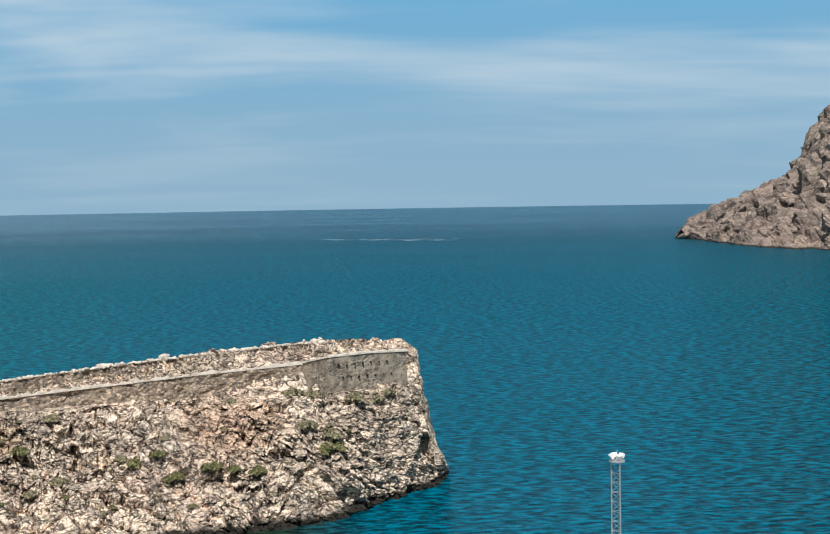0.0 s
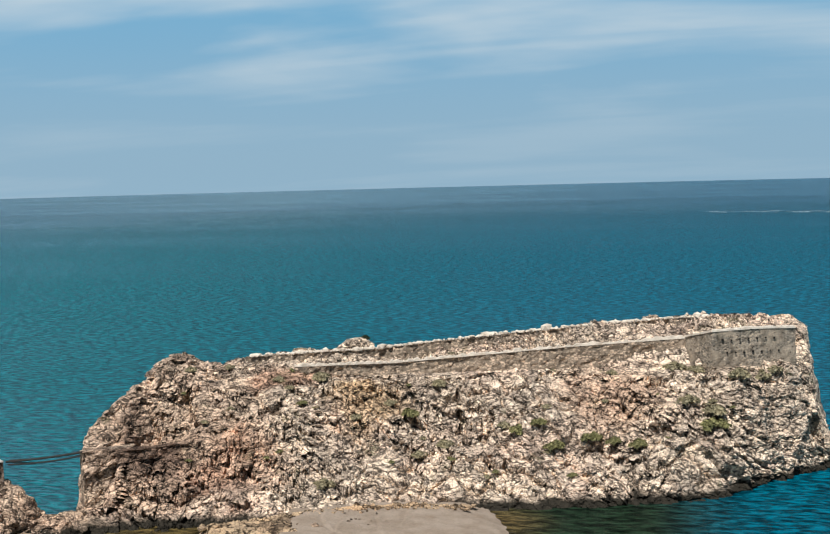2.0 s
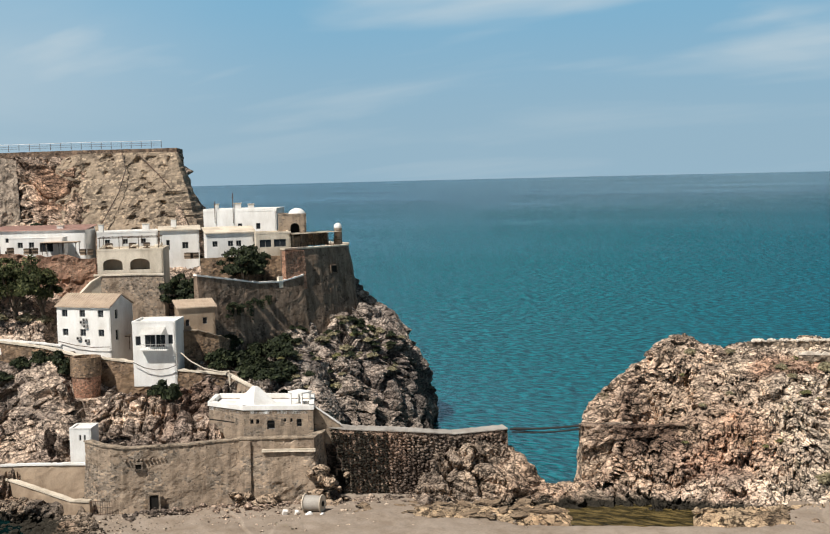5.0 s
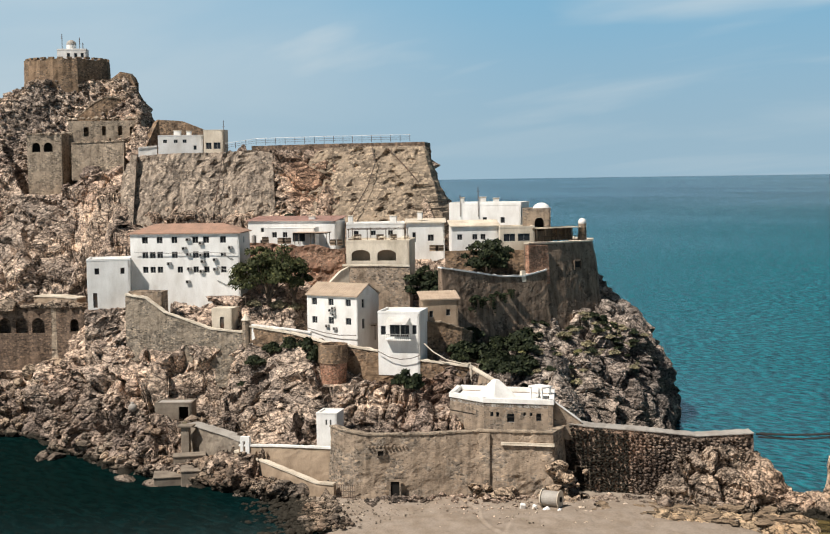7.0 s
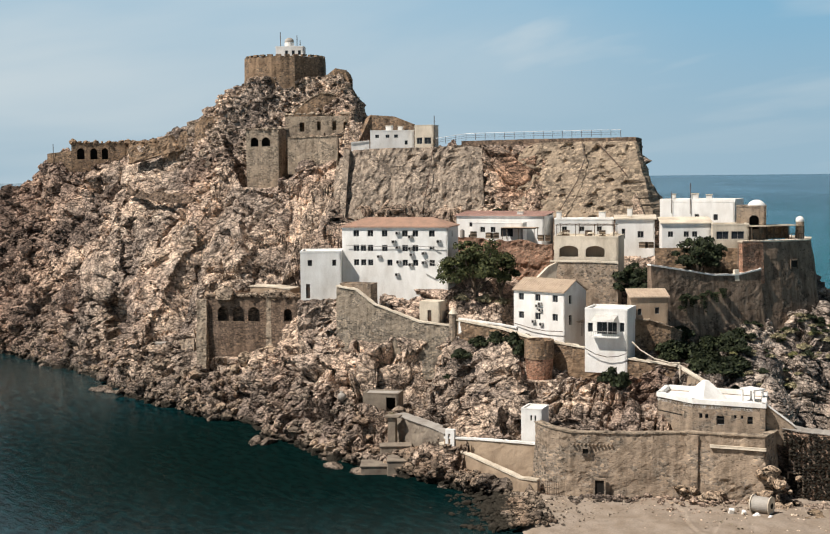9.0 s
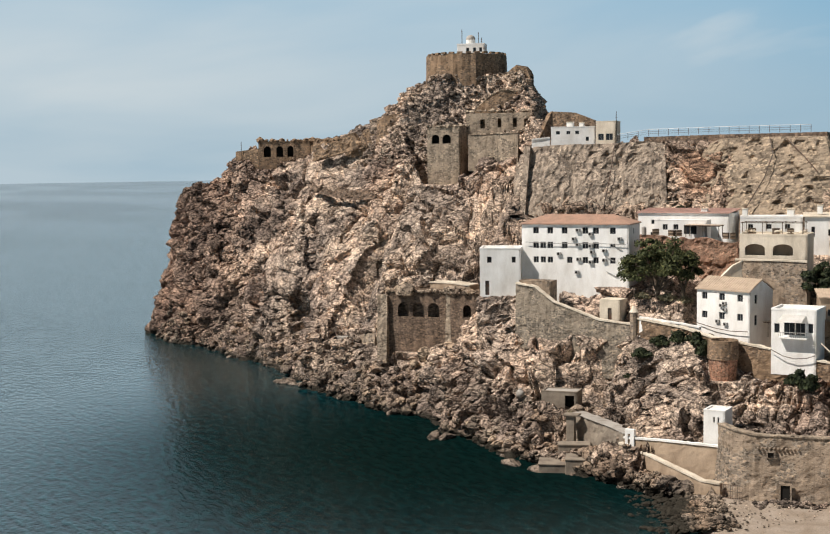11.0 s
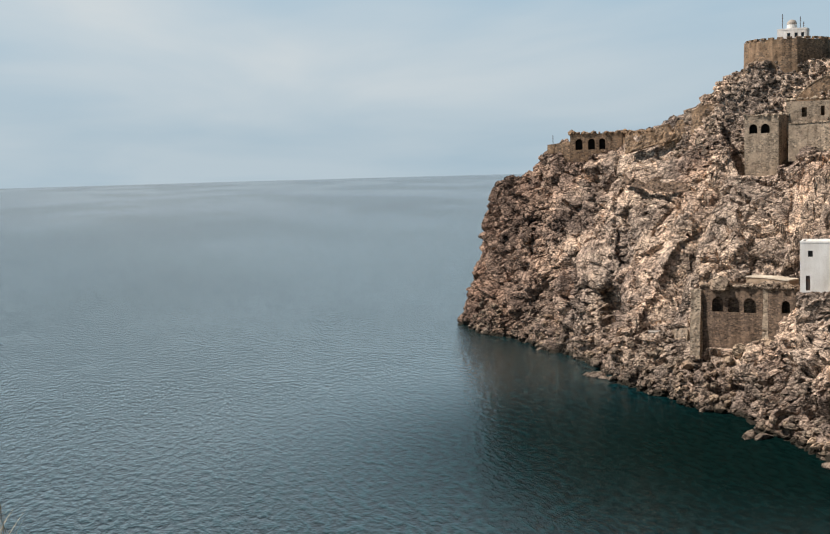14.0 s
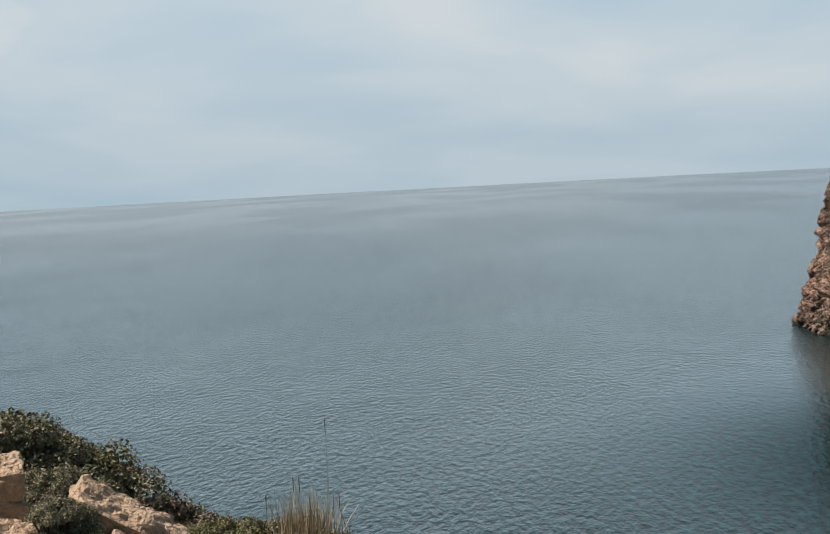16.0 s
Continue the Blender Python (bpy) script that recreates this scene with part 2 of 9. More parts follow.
def plain(name, col, rough=0.8, vary=0.25, scale=1.0, bump=0.15, metal=0.0, stain=None, streak=0.0):
    """Paint, plaster, timber or metal with grain and stains at two scales."""
    m, add, wire, shade = material(name)
    co = add("ShaderNodeTexCoord")
    n1 = add("ShaderNodeTexNoise", Scale=0.35 * scale, Detail=5.0, Roughness=0.62)
    n2 = add("ShaderNodeTexNoise", Scale=4.5 * scale, Detail=4.0, Roughness=0.6)
    mp = add("ShaderNodeMapping")
    mp.inputs["Scale"].default_value = (1.0, 1.0, 1.0 - 0.85 * streak)
    wire(co.outputs["Object"], mp.inputs["Vector"])
    wire(mp.outputs[0], n1.inputs["Vector"])
    wire(co.outputs["Object"], n2.inputs["Vector"])
    d = stain or tuple(v * (1 - vary) for v in col)
    r = ramp_of(add, [(0.40, col), (0.72, d)])
    wire(n1.outputs["Fac"], r.inputs[0])
    g = ramp_of(add, [(0.3, tuple([1 - 0.5 * vary] * 3)), (0.6, (1.04, 1.04, 1.04))])
    wire(n2.outputs["Fac"], g.inputs[0])
    c = mixed(add, wire, 0.8, r.outputs[0], g.outputs[0], "MULTIPLY")
    wire(c, shade.inputs["Base Color"])
    shade.inputs["Roughness"].default_value, shade.inputs["Metallic"].default_value = rough, metal
    shade.inputs["Specular IOR Level"].default_value = 0.3
    if bump:
        bp = add("ShaderNodeBump", Strength=bump, Distance=0.08)
        wire(n2.outputs["Fac"], bp.inputs["Height"])
        wire(bp.outputs[0], shade.inputs["Normal"])
    return m


def masonry(name, col, mortar, warm, size=0.55, streak=0.6, plaster=0.5, run_size=0.9):
    """Rubble masonry: single stones in mortar, patches of old render, run-off streaks."""
    m, add, wire, shade = material(name)
    co = add("ShaderNodeTexCoord")
    mp = add("ShaderNodeMapping")
    mp.inputs["Scale"].default_value = (1, 1, 1.7)
    wire(co.outputs["Object"], mp.inputs["Vector"])
    edge = add("ShaderNodeTexVoronoi", feature="DISTANCE_TO_EDGE", Scale=1 / size)
    cell = add("ShaderNodeTexVoronoi", Scale=1 / size)
    broad = add("ShaderNodeTexNoise", Scale=0.22, Detail=6.0, Roughness=0.62)
    fine = add("ShaderNodeTexNoise", Scale=5.0, Detail=4.0)
    run = add("ShaderNodeTexNoise", Scale=run_size, Detail=4.0, Roughness=0.6)
    mp2 = add("ShaderNodeMapping")
    mp2.inputs["Scale"].default_value = (1, 1, 0.10)
    wire(co.outputs["Object"], mp2.inputs["Vector"])
    wire(mp2.outputs[0], run.inputs["Vector"])
    for n in (edge, cell):
        wire(mp.outputs[0], n.inputs["Vector"])
    for n in (broad, fine):
        wire(co.outputs["Object"], n.inputs["Vector"])
    sep = add("ShaderNodeSeparateColor")
    wire(cell.outputs["Color"], sep.inputs[0])
    st = ramp_of(add, [(0.0, tuple(v * 0.42 for v in col)), (0.5, col), (1.0, tuple(v * 1.55 for v in warm))])
    wire(sep.outputs[0], st.inputs[0])
    em = add("ShaderNodeMapRange")
    em.inputs["From Min"].default_value, em.inputs["From Max"].default_value = 0.10, 0.03
    wire(edge.outputs["Distance"], em.inputs["Value"])
    c = mixed(add, wire, em.outputs[0], st.outputs[0], mortar)
    # old render holds in ragged patches, thick enough to hide the stones
    pm = add("ShaderNodeMapRange", interpolation_type="SMOOTHSTEP")
    pm.inputs["From Min"].default_value, pm.inputs["From Max"].default_value, pm.inputs["To Max"].default_value = 0.61 - 0.24 * plaster, 0.66 - 0.24 * plaster, min(0.9, 0.35 + plaster * 0.7)
    wire(broad.outputs["Fac"], pm.inputs["Value"])
    c = mixed(add, wire, pm.outputs[0], c, tuple((p + w) * 0.55 for p, w in zip(col, warm)))
    # broad weathering; dark spots paint the shade of pits and holes
    age = add("ShaderNodeTexNoise", Scale=0.5, Detail=7.0, Roughness=0.68, Distortion=0.4)
    wire(co.outputs["Object"], age.inputs["Vector"])
    ar = ramp_of(add, [(0.34, (0.48, 0.45, 0.43)), (0.47, (0.95, 0.94, 0.92)), (0.64, (1.25, 1.22, 1.17))])
    wire(age.outputs["Fac"], ar.inputs[0])
    c = mixed(add, wire, 0.85, c, ar.outputs[0], "MULTIPLY")
    pit = add("ShaderNodeTexNoise", Scale=1.7, Detail=4.0, Roughness=0.6)
    wire(mp.outputs[0], pit.inputs["Vector"])
    pr = ramp_of(add, [(0.33, (0.16, 0.14, 0.13)), (0.39, (1, 1, 1))])
    wire(pit.outputs["Fac"], pr.inputs[0])
    c = mixed(add, wire, 0.8, c, pr.outputs[0], "MULTIPLY")
    rr = ramp_of(add, [(0.36, (0.5, 0.48, 0.45)), (0.55, (1.08, 1.06, 1.03))])
    wire(run.outputs["Fac"], rr.inputs[0])
    c = mixed(add, wire, max(streak, 0.2), c, rr.outputs[0], "MULTIPLY")
    wire(c, shade.inputs["Base Color"])
    shade.inputs["Roughness"].default_value = 0.93
    shade.inputs["Specular IOR Level"].default_value = 0.15
    bp = add("ShaderNodeBump", Strength=0.8, Distance=0.12)
    hh = add("ShaderNodeMath", operation="MULTIPLY_ADD")
    hh.inputs[1].default_value = 0.5
    lim = add("ShaderNodeMath", operation="MINIMUM")
    lim.inputs[1].default_value = 0.2
    wire(edge.outputs["Distance"], lim.inputs[0])
    wire(fine.outputs["Fac"], hh.inputs[0])
    wire(lim.outputs[0], hh.inputs[2])
    wire(hh.outputs[0], bp.inputs["Height"])
    wire(bp.outputs[0], shade.inputs["Normal"])
    return m


def foliage(name, col, col2):
    m, add, wire, shade = material(name)
    geo = add("ShaderNodeNewGeometry")
    r = ramp_of(add, [(0.0, tuple(v * 0.55 for v in col)), (0.55, col), (1.0, col2)])
    wire(geo.outputs["Random Per Island"], r.inputs[0])
    co = add("ShaderNodeTexCoord")
    n = add("ShaderNodeTexNoise", Scale=1.3, Detail=4.0)
    wire(co.outputs["Object"], n.inputs["Vector"])
    v = ramp_of(add, [(0.3, (0.7, 0.7, 0.7)), (0.7, (1.25, 1.2, 1.1))])
    wire(n.outputs["Fac"], v.inputs[0])
    wire(mixed(add, wire, 1.0, r.outputs[0], v.outputs[0], "MULTIPLY"), shade.inputs["Base Color"])
    shade.inputs["Roughness"].default_value = 0.75
    shade.inputs["Specular IOR Level"].default_value = 0.25
    return m


def sea_material():
    m, add, wire, shade = material("sea_water")
    co = add("ShaderNodeTexCoord")
    dist = add("ShaderNodeVectorMath", operation="LENGTH")
    wire(co.outputs["Object"], dist.inputs[0])
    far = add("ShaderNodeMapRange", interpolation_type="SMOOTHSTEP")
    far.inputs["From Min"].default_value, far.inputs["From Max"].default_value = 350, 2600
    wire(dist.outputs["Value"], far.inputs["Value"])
    patch = add("ShaderNodeTexNoise", Scale=0.004, Detail=2.0, Roughness=0.45)
    mp0 = add("ShaderNodeMapping")
    mp0.inputs["Scale"].default_value = (0.35, 1.0, 1.0)
    wire(co.outputs["Object"], mp0.inputs["Vector"])
    wire(mp0.outputs[0], patch.inputs["Vector"])
    tone = ramp_of(add, [(0.35, SEA_A), (0.65, SEA_B)])
    wire(patch.outputs["Fac"], tone.inputs[0])
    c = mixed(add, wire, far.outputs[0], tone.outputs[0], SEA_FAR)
    # dark water below the rock: the rock's dark reflection put into the colour
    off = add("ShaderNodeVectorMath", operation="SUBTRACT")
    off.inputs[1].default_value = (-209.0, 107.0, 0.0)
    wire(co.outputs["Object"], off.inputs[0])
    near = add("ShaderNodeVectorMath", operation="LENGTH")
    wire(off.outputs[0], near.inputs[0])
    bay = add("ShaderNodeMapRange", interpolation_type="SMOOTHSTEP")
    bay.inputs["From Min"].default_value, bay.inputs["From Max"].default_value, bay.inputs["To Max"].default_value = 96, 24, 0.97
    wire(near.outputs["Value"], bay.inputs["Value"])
    # clear green water over pale ground north of the rocks
    unit = add("ShaderNodeVectorMath", operation="NORMALIZE")
    wire(co.outputs["Object"], unit.inputs[0])
    axes = add("ShaderNodeSeparateXYZ")
    wire(unit.outputs[0], axes.inputs[0])
    north = add("ShaderNodeMapRange", interpolation_type="SMOOTHSTEP")
    north.inputs["From Min"].default_value, north.inputs["From Max"].default_value = 0.35, 0.85
    wire(axes.outputs["Y"], north.inputs["Value"])
    sound = add("ShaderNodeMapRange", interpolation_type="SMOOTHSTEP")
    sound.inputs["From Min"].default_value, sound.inputs["From Max"].default_value = -0.12, -0.62
    wire(axes.outputs["X"], sound.inputs["Value"])
    inshore = mixed(add, wire, sound.outputs[0], SEA_NORTH, SEA_SOUND)
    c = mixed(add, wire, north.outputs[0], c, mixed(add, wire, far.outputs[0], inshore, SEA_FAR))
    # weedy shallows at the foot of the islet and round the beach
    shoal = add("ShaderNodeMapRange", interpolation_type="SMOOTHSTEP")
    shoal.inputs["From Min"].default_value, shoal.inputs["From Max"].default_value = 214, 197
    wire(dist.outputs["Value"], shoal.inputs["Value"])
    weed = add("ShaderNodeMath", operation="MULTIPLY")
    wire(shoal.outputs[0], weed.inputs[0])
    lee_side = add("ShaderNodeMapRange", interpolation_type="SMOOTHSTEP")
    lee_side.inputs["From Min"].default_value, lee_side.inputs["From Max"].default_value = -0.02, -0.12
    wire(axes.outputs["X"], lee_side.inputs["Value"])
    both_of = add("ShaderNodeMath", operation="MULTIPLY")
    wire(north.outputs[0], both_of.inputs[0])
    wire(lee_side.outputs[0], both_of.inputs[1])
    wire(both_of.outputs[0], weed.inputs[1])
    c = mixed(add, wire, weed.outputs[0], c, (0.010, 0.021, 0.012))
    # thin water over sand
    pool = add("ShaderNodeMapRange", interpolation_type="SMOOTHSTEP")
    pool.inputs["From Min"].default_value, pool.inputs["From Max"].default_value = -0.38, -0.43
    wire(axes.outputs["X"], pool.inputs["Value"])
    inside = add("ShaderNodeMapRange", interpolation_type="SMOOTHSTEP")
    inside.inputs["From Min"].default_value, inside.inputs["From Max"].default_value = 199, 194
    wire(dist.outputs["Value"], inside.inputs["Value"])
    pooled = add("ShaderNodeMath", operation="MULTIPLY")
    ashore = add("ShaderNodeMath", operation="MULTIPLY")
    wire(pool.outputs[0], ashore.inputs[0])
    wire(north.outputs[0], ashore.inputs[1])
    wire(ashore.outputs[0], pooled.inputs[0])
    wire(inside.outputs[0], pooled.inputs[1])
    c = mixed(add, wire, pooled.outputs[0], c, (0.075, 0.056, 0.022))
    edge_off = add("ShaderNodeVectorMath", operation="SUBTRACT")
    edge_off.inputs[1].default_value = (-47.0, 182.0, 0.0)
    wire(co.outputs["Object"], edge_off.inputs[0])
    edge_far = add("ShaderNodeVectorMath", operation="LENGTH")
    wire(edge_off.outputs[0], edge_far.inputs[0])
    shallow = add("ShaderNodeMapRange", interpolation_type="SMOOTHSTEP")
    shallow.inputs["From Min"].default_value, shallow.inputs["From Max"].default_value = 14, 3
    wire(edge_far.outputs["Value"], shallow.inputs["Value"])
    c = mixed(add, wire, shallow.outputs[0], c, (0.085, 0.062, 0.026))
    # wider, bluer water around it, its darkness also set by colour
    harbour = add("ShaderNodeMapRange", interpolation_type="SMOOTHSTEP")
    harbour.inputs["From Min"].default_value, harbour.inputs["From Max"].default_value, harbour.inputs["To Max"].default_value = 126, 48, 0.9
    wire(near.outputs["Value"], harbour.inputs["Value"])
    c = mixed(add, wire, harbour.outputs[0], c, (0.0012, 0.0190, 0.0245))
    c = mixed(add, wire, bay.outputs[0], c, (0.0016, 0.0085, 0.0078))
    wire(c, shade.inputs["Base Color"])
    shade.inputs["Specular IOR Level"].default_value = 0.0
    shade.inputs["Roughness"].default_value = 1.0
    gloss = add("ShaderNodeBsdfGlossy", Color=(0.80, 0.88, 0.90, 1.0))
    wire(mixed(add, wire, north.outputs[0], (0.88, 0.91, 0.915), (0.66, 0.84, 0.91)), gloss.inputs["Color"])
    rough = add("ShaderNodeMapRange")
    rough.inputs["From Min"].default_value, rough.inputs["From Max"].default_value = 150, 1500
    rough.inputs["To Min"].default_value, rough.inputs["To Max"].default_value = 0.09, 0.24
    wire(dist.outputs["Value"], rough.inputs["Value"])
    wire(rough.outputs[0], gloss.inputs["Roughness"])
    look_in = add("ShaderNodeLayerWeight", Blend=0.5)
    sharp = add("ShaderNodeMath", operation="POWER")
    sharp.inputs[1].default_value = 3.5
    wire(look_in.outputs["Facing"], sharp.inputs[0])
    part_of = add("ShaderNodeMath", operation="MULTIPLY_ADD")
    part_of.inputs[1].default_value, part_of.inputs[2].default_value = 0.94, 0.02
    wire(sharp.outputs[0], part_of.inputs[0])
    # less sky gloss where the dark reflection is painted
    bay_gloss = add("ShaderNodeMath", operation="MULTIPLY_ADD")
    bay_gloss.inputs[1].default_value, bay_gloss.inputs[2].default_value = -0.93, 1.0
    wire(bay.outputs[0], bay_gloss.inputs[0])
    still = add("ShaderNodeMath", operation="MULTIPLY_ADD")
    still.inputs[1].default_value, still.inputs[2].default_value = -0.58, 1.0
    close = add("ShaderNodeMath", operation="SUBTRACT")
    close.use_clamp = True
    due = add("ShaderNodeMapRange", interpolation_type="SMOOTHSTEP")
    due.inputs["From Min"].default_value, due.inputs["From Max"].default_value, due.inputs["To Max"].default_value = 0.62, 1.0, 1.1
    wire(axes.outputs["Y"], due.inputs["Value"])
    wire(due.outputs[0], close.inputs[0])
    wire(far.outputs[0], close.inputs[1])
    wire(close.outputs[0], still.inputs[0])
    duller = add("ShaderNodeMath", operation="MULTIPLY")
    wire(part_of.outputs[0], duller.inputs[0])
    wire(still.outputs[0], duller.inputs[1])
    # slicks and wind lanes
    lane = add("ShaderNodeMapRange", interpolation_type="SMOOTHSTEP")
    lane.inputs["From Min"].default_value, lane.inputs["From Max"].default_value = 0.38, 0.62
    lane.inputs["To Min"].default_value, lane.inputs["To Max"].default_value = 0.93, 1.06
    wire(patch.outputs["Fac"], lane.inputs["Value"])
    slick = add("ShaderNodeMath", operation="MULTIPLY")
    wire(duller.outputs[0], slick.inputs[0])
    wire(lane.outputs[0], slick.inputs[1])
    share = add("ShaderNodeMath", operation="MULTIPLY")
    wire(slick.outputs[0], share.inputs[0])
    wire(bay_gloss.outputs[0], share.inputs[1])
    harbour_gloss = add("ShaderNodeMath", operation="MULTIPLY_ADD")
    harbour_gloss.inputs[1].default_value, harbour_gloss.inputs[2].default_value = -0.6, 1.0
    wire(harbour.outputs[0], harbour_gloss.inputs[0])
    sheen = add("ShaderNodeMath", operation="MULTIPLY")
    wire(share.outputs[0], sheen.inputs[0])
    wire(harbour_gloss.outputs[0], sheen.inputs[1])
    both = add("ShaderNodeMixShader")
    wire(sheen.outputs[0], both.inputs[0])
    wire(shade.outputs[0], both.inputs[1])
    wire(gloss.outputs[0], both.inputs[2])
    out = add("ShaderNodeOutputMaterial", is_active_output=True)
    wire(both.outputs[0], out.inputs["Surface"])
    mp = add("ShaderNodeMapping")
    mp.inputs["Rotation"].default_value = (0, 0, radians(-22))
    mp.inputs["Scale"].default_value = (0.30, 0.66, 1.0)
    wire(co.outputs["Object"], mp.inputs["Vector"])
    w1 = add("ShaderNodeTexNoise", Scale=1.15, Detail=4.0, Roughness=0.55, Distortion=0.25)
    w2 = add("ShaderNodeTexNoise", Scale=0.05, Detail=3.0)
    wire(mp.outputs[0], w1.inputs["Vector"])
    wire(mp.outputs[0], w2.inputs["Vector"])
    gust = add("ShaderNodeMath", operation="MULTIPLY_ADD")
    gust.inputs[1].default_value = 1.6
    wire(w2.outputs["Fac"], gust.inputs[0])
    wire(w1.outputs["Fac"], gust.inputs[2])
    # light and dark faces of the ripples are put into the water's colour
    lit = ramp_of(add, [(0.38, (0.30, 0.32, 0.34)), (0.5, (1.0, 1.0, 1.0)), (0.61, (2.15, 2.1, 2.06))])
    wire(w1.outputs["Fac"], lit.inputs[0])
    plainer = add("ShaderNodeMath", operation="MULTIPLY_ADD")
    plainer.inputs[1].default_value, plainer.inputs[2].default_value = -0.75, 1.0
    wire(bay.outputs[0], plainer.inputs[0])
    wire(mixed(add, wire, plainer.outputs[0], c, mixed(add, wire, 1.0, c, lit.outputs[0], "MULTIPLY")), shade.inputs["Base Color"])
    bp = add("ShaderNodeBump", Strength=0.6, Distance=1.3)
    calm = add("ShaderNodeMapRange", interpolation_type="SMOOTHSTEP")
    calm.inputs["From Min"].default_value, calm.inputs["From Max"].default_value = 60, 190
    calm.inputs["To Min"].default_value, calm.inputs["To Max"].default_value = 0.26, 0.95
    wire(near.outputs["Value"], calm.inputs["Value"])
    flatter = add("ShaderNodeMath", operation="MULTIPLY_ADD")
    flatter.inputs[1].default_value, flatter.inputs[2].default_value = -0.5, 1.0
    wire(far.outputs[0], flatter.inputs[0])
    ripple = add("ShaderNodeMath", operation="MULTIPLY")
    wire(calm.outputs[0], ripple.inputs[0])
    wire(flatter.outputs[0], ripple.inputs[1])
    breeze = add("ShaderNodeMath", operation="MULTIPLY_ADD")
    breeze.inputs[1].default_value, breeze.inputs[2].default_value = 0.5, 0.5
    wire(north.outputs[0], breeze.inputs[0])
    gentle = add("ShaderNodeMath", operation="MULTIPLY")
    wire(ripple.outputs[0], gentle.inputs[0])
    wire(breeze.outputs[0], gentle.inputs[1])
    wire(gentle.outputs[0], bp.inputs["Strength"])
    wire(gust.outputs[0], bp.inputs["Height"])
    wire(bp.outputs[0], gloss.inputs["Normal"])
    wire(bp.outputs[0], look_in.inputs["Normal"])
    return m


SEA_NORTH, SEA_SOUND = (0.001, 0.070, 0.109), (0.001, 0.081, 0.094)
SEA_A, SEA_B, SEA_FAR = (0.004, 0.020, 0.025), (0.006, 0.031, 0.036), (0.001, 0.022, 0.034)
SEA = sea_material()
# the (0.45, 0.42, 0.42) tint paints the shade under the islet's overhang
ROCK_PALE = rock("islet_limestone", (0.84, 0.73, 0.61), (0.72, 0.565, 0.475), (0.19, 0.155, 0.13), (0.55, 0.465, 0.385), green=(0.17, 0.165, 0.08), zones=0.22, crack_shade=0.3, furrow_shade=0.9, hue_shade=(((-70.6, 199.9, 10.0), 1.0, 9.0, (1.0, 0.87, 0.68)), ((-97.5, 181.0, 13.0), 3.0, 10.0, (0.45, 0.42, 0.42)), ((-100.0, 184.0, 12.0), 12.0, 24.0, (0.90, 0.85, 0.82)), ((-86.0, 202.0, 16.4), 1.0, 8.0, (0.92, 0.76, 0.70)), ((-98.0, 178.0, 7.0), 6.0, 20.0, (0.88, 0.83, 0.81)), ((-84.0, 182.0, 8.0), 2.0, 11.0, (0.97, 0.86, 0.81)), ((-30.0, 214.0, 14.0), 2.0, 12.0, (0.95, 0.84, 0.77))))
# the tint at (-385, 88) puts the cape's shade and red rock into colour
ROCK_TAN = rock("fortress_rock", (0.72, 0.62, 0.535), (0.60, 0.475, 0.405), (0.185, 0.157, 0.137), (0.455, 0.395, 0.35), crack_shade=0.45, furrow_shade=0.72, splash=(0.56, 0.56, 0.57), hue_shade=(((-160.0, 180.0, 15.0), 30.0, 50.0, (0.74, 0.79, 0.84)), ((-385.0, 88.0, 25.0), 20.0, 62.0, (0.68, 0.61, 0.59)), ((-213.0, 116.0, 12.0), 1.0, 9.0, (1.0, 0.86, 0.76)), ((-164.0, 138.0, 14.0), 1.0, 10.0, (0.95, 0.78, 0.69)), ((-300.0, 120.0, 42.0), 2.0, 14.0, (1.06, 0.95, 0.87)), ((-236.0, 112.0, 4.0), 1.0, 8.0, (0.9, 0.75, 0.66)), ((-235.0, 165.0, 49.0), 2.0, 9.0, (1.0, 0.82, 0.72)), ((-252.0, 148.0, 49.0), 12.0, 30.0, (0.74, 0.71, 0.68)), ((-222.0, 176.0, 49.0), 8.0, 24.0, (0.76, 0.73, 0.69))))
ROCK_LEDGE = rock("ledge_rock", (0.58, 0.49, 0.405), (0.45, 0.34, 0.275), (0.17, 0.14, 0.12), (0.36, 0.31, 0.265), scale=1.2, crack_shade=0.4, furrow_shade=0.8)
HILL = rock("hill_ground", (0.42, 0.33, 0.24), (0.40, 0.27, 0.18), (0.20, 0.155, 0.11), (0.30, 0.24, 0.17), scale=4.0, green=(0.13, 0.13, 0.06))
ROCK_DARK = rock("shore_rock", (0.34, 0.29, 0.24), (0.38, 0.275, 0.20), (0.12, 0.10, 0.085), (0.25, 0.215, 0.185), scale=2.0)
ROCK_FAR = rock("headland_rock", (0.33, 0.275, 0.24), (0.31, 0.235, 0.20), (0.17, 0.145, 0.13), (0.24, 0.20, 0.175), scale=0.5, crack_shade=0.3, zones=0.5, green=(0.10, 0.10, 0.05))
BOULDER = rock("sea_worn_boulder", (0.23, 0.20, 0.172), (0.24, 0.185, 0.145), (0.08, 0.07, 0.06), (0.15, 0.133, 0.117), scale=2.2, wet=False)
OUTCROP = rock("pale_outcrop", (0.50, 0.42, 0.335), (0.44, 0.33, 0.245), (0.16, 0.13, 0.105), (0.33, 0.28, 0.23), scale=2.0, wet=False)
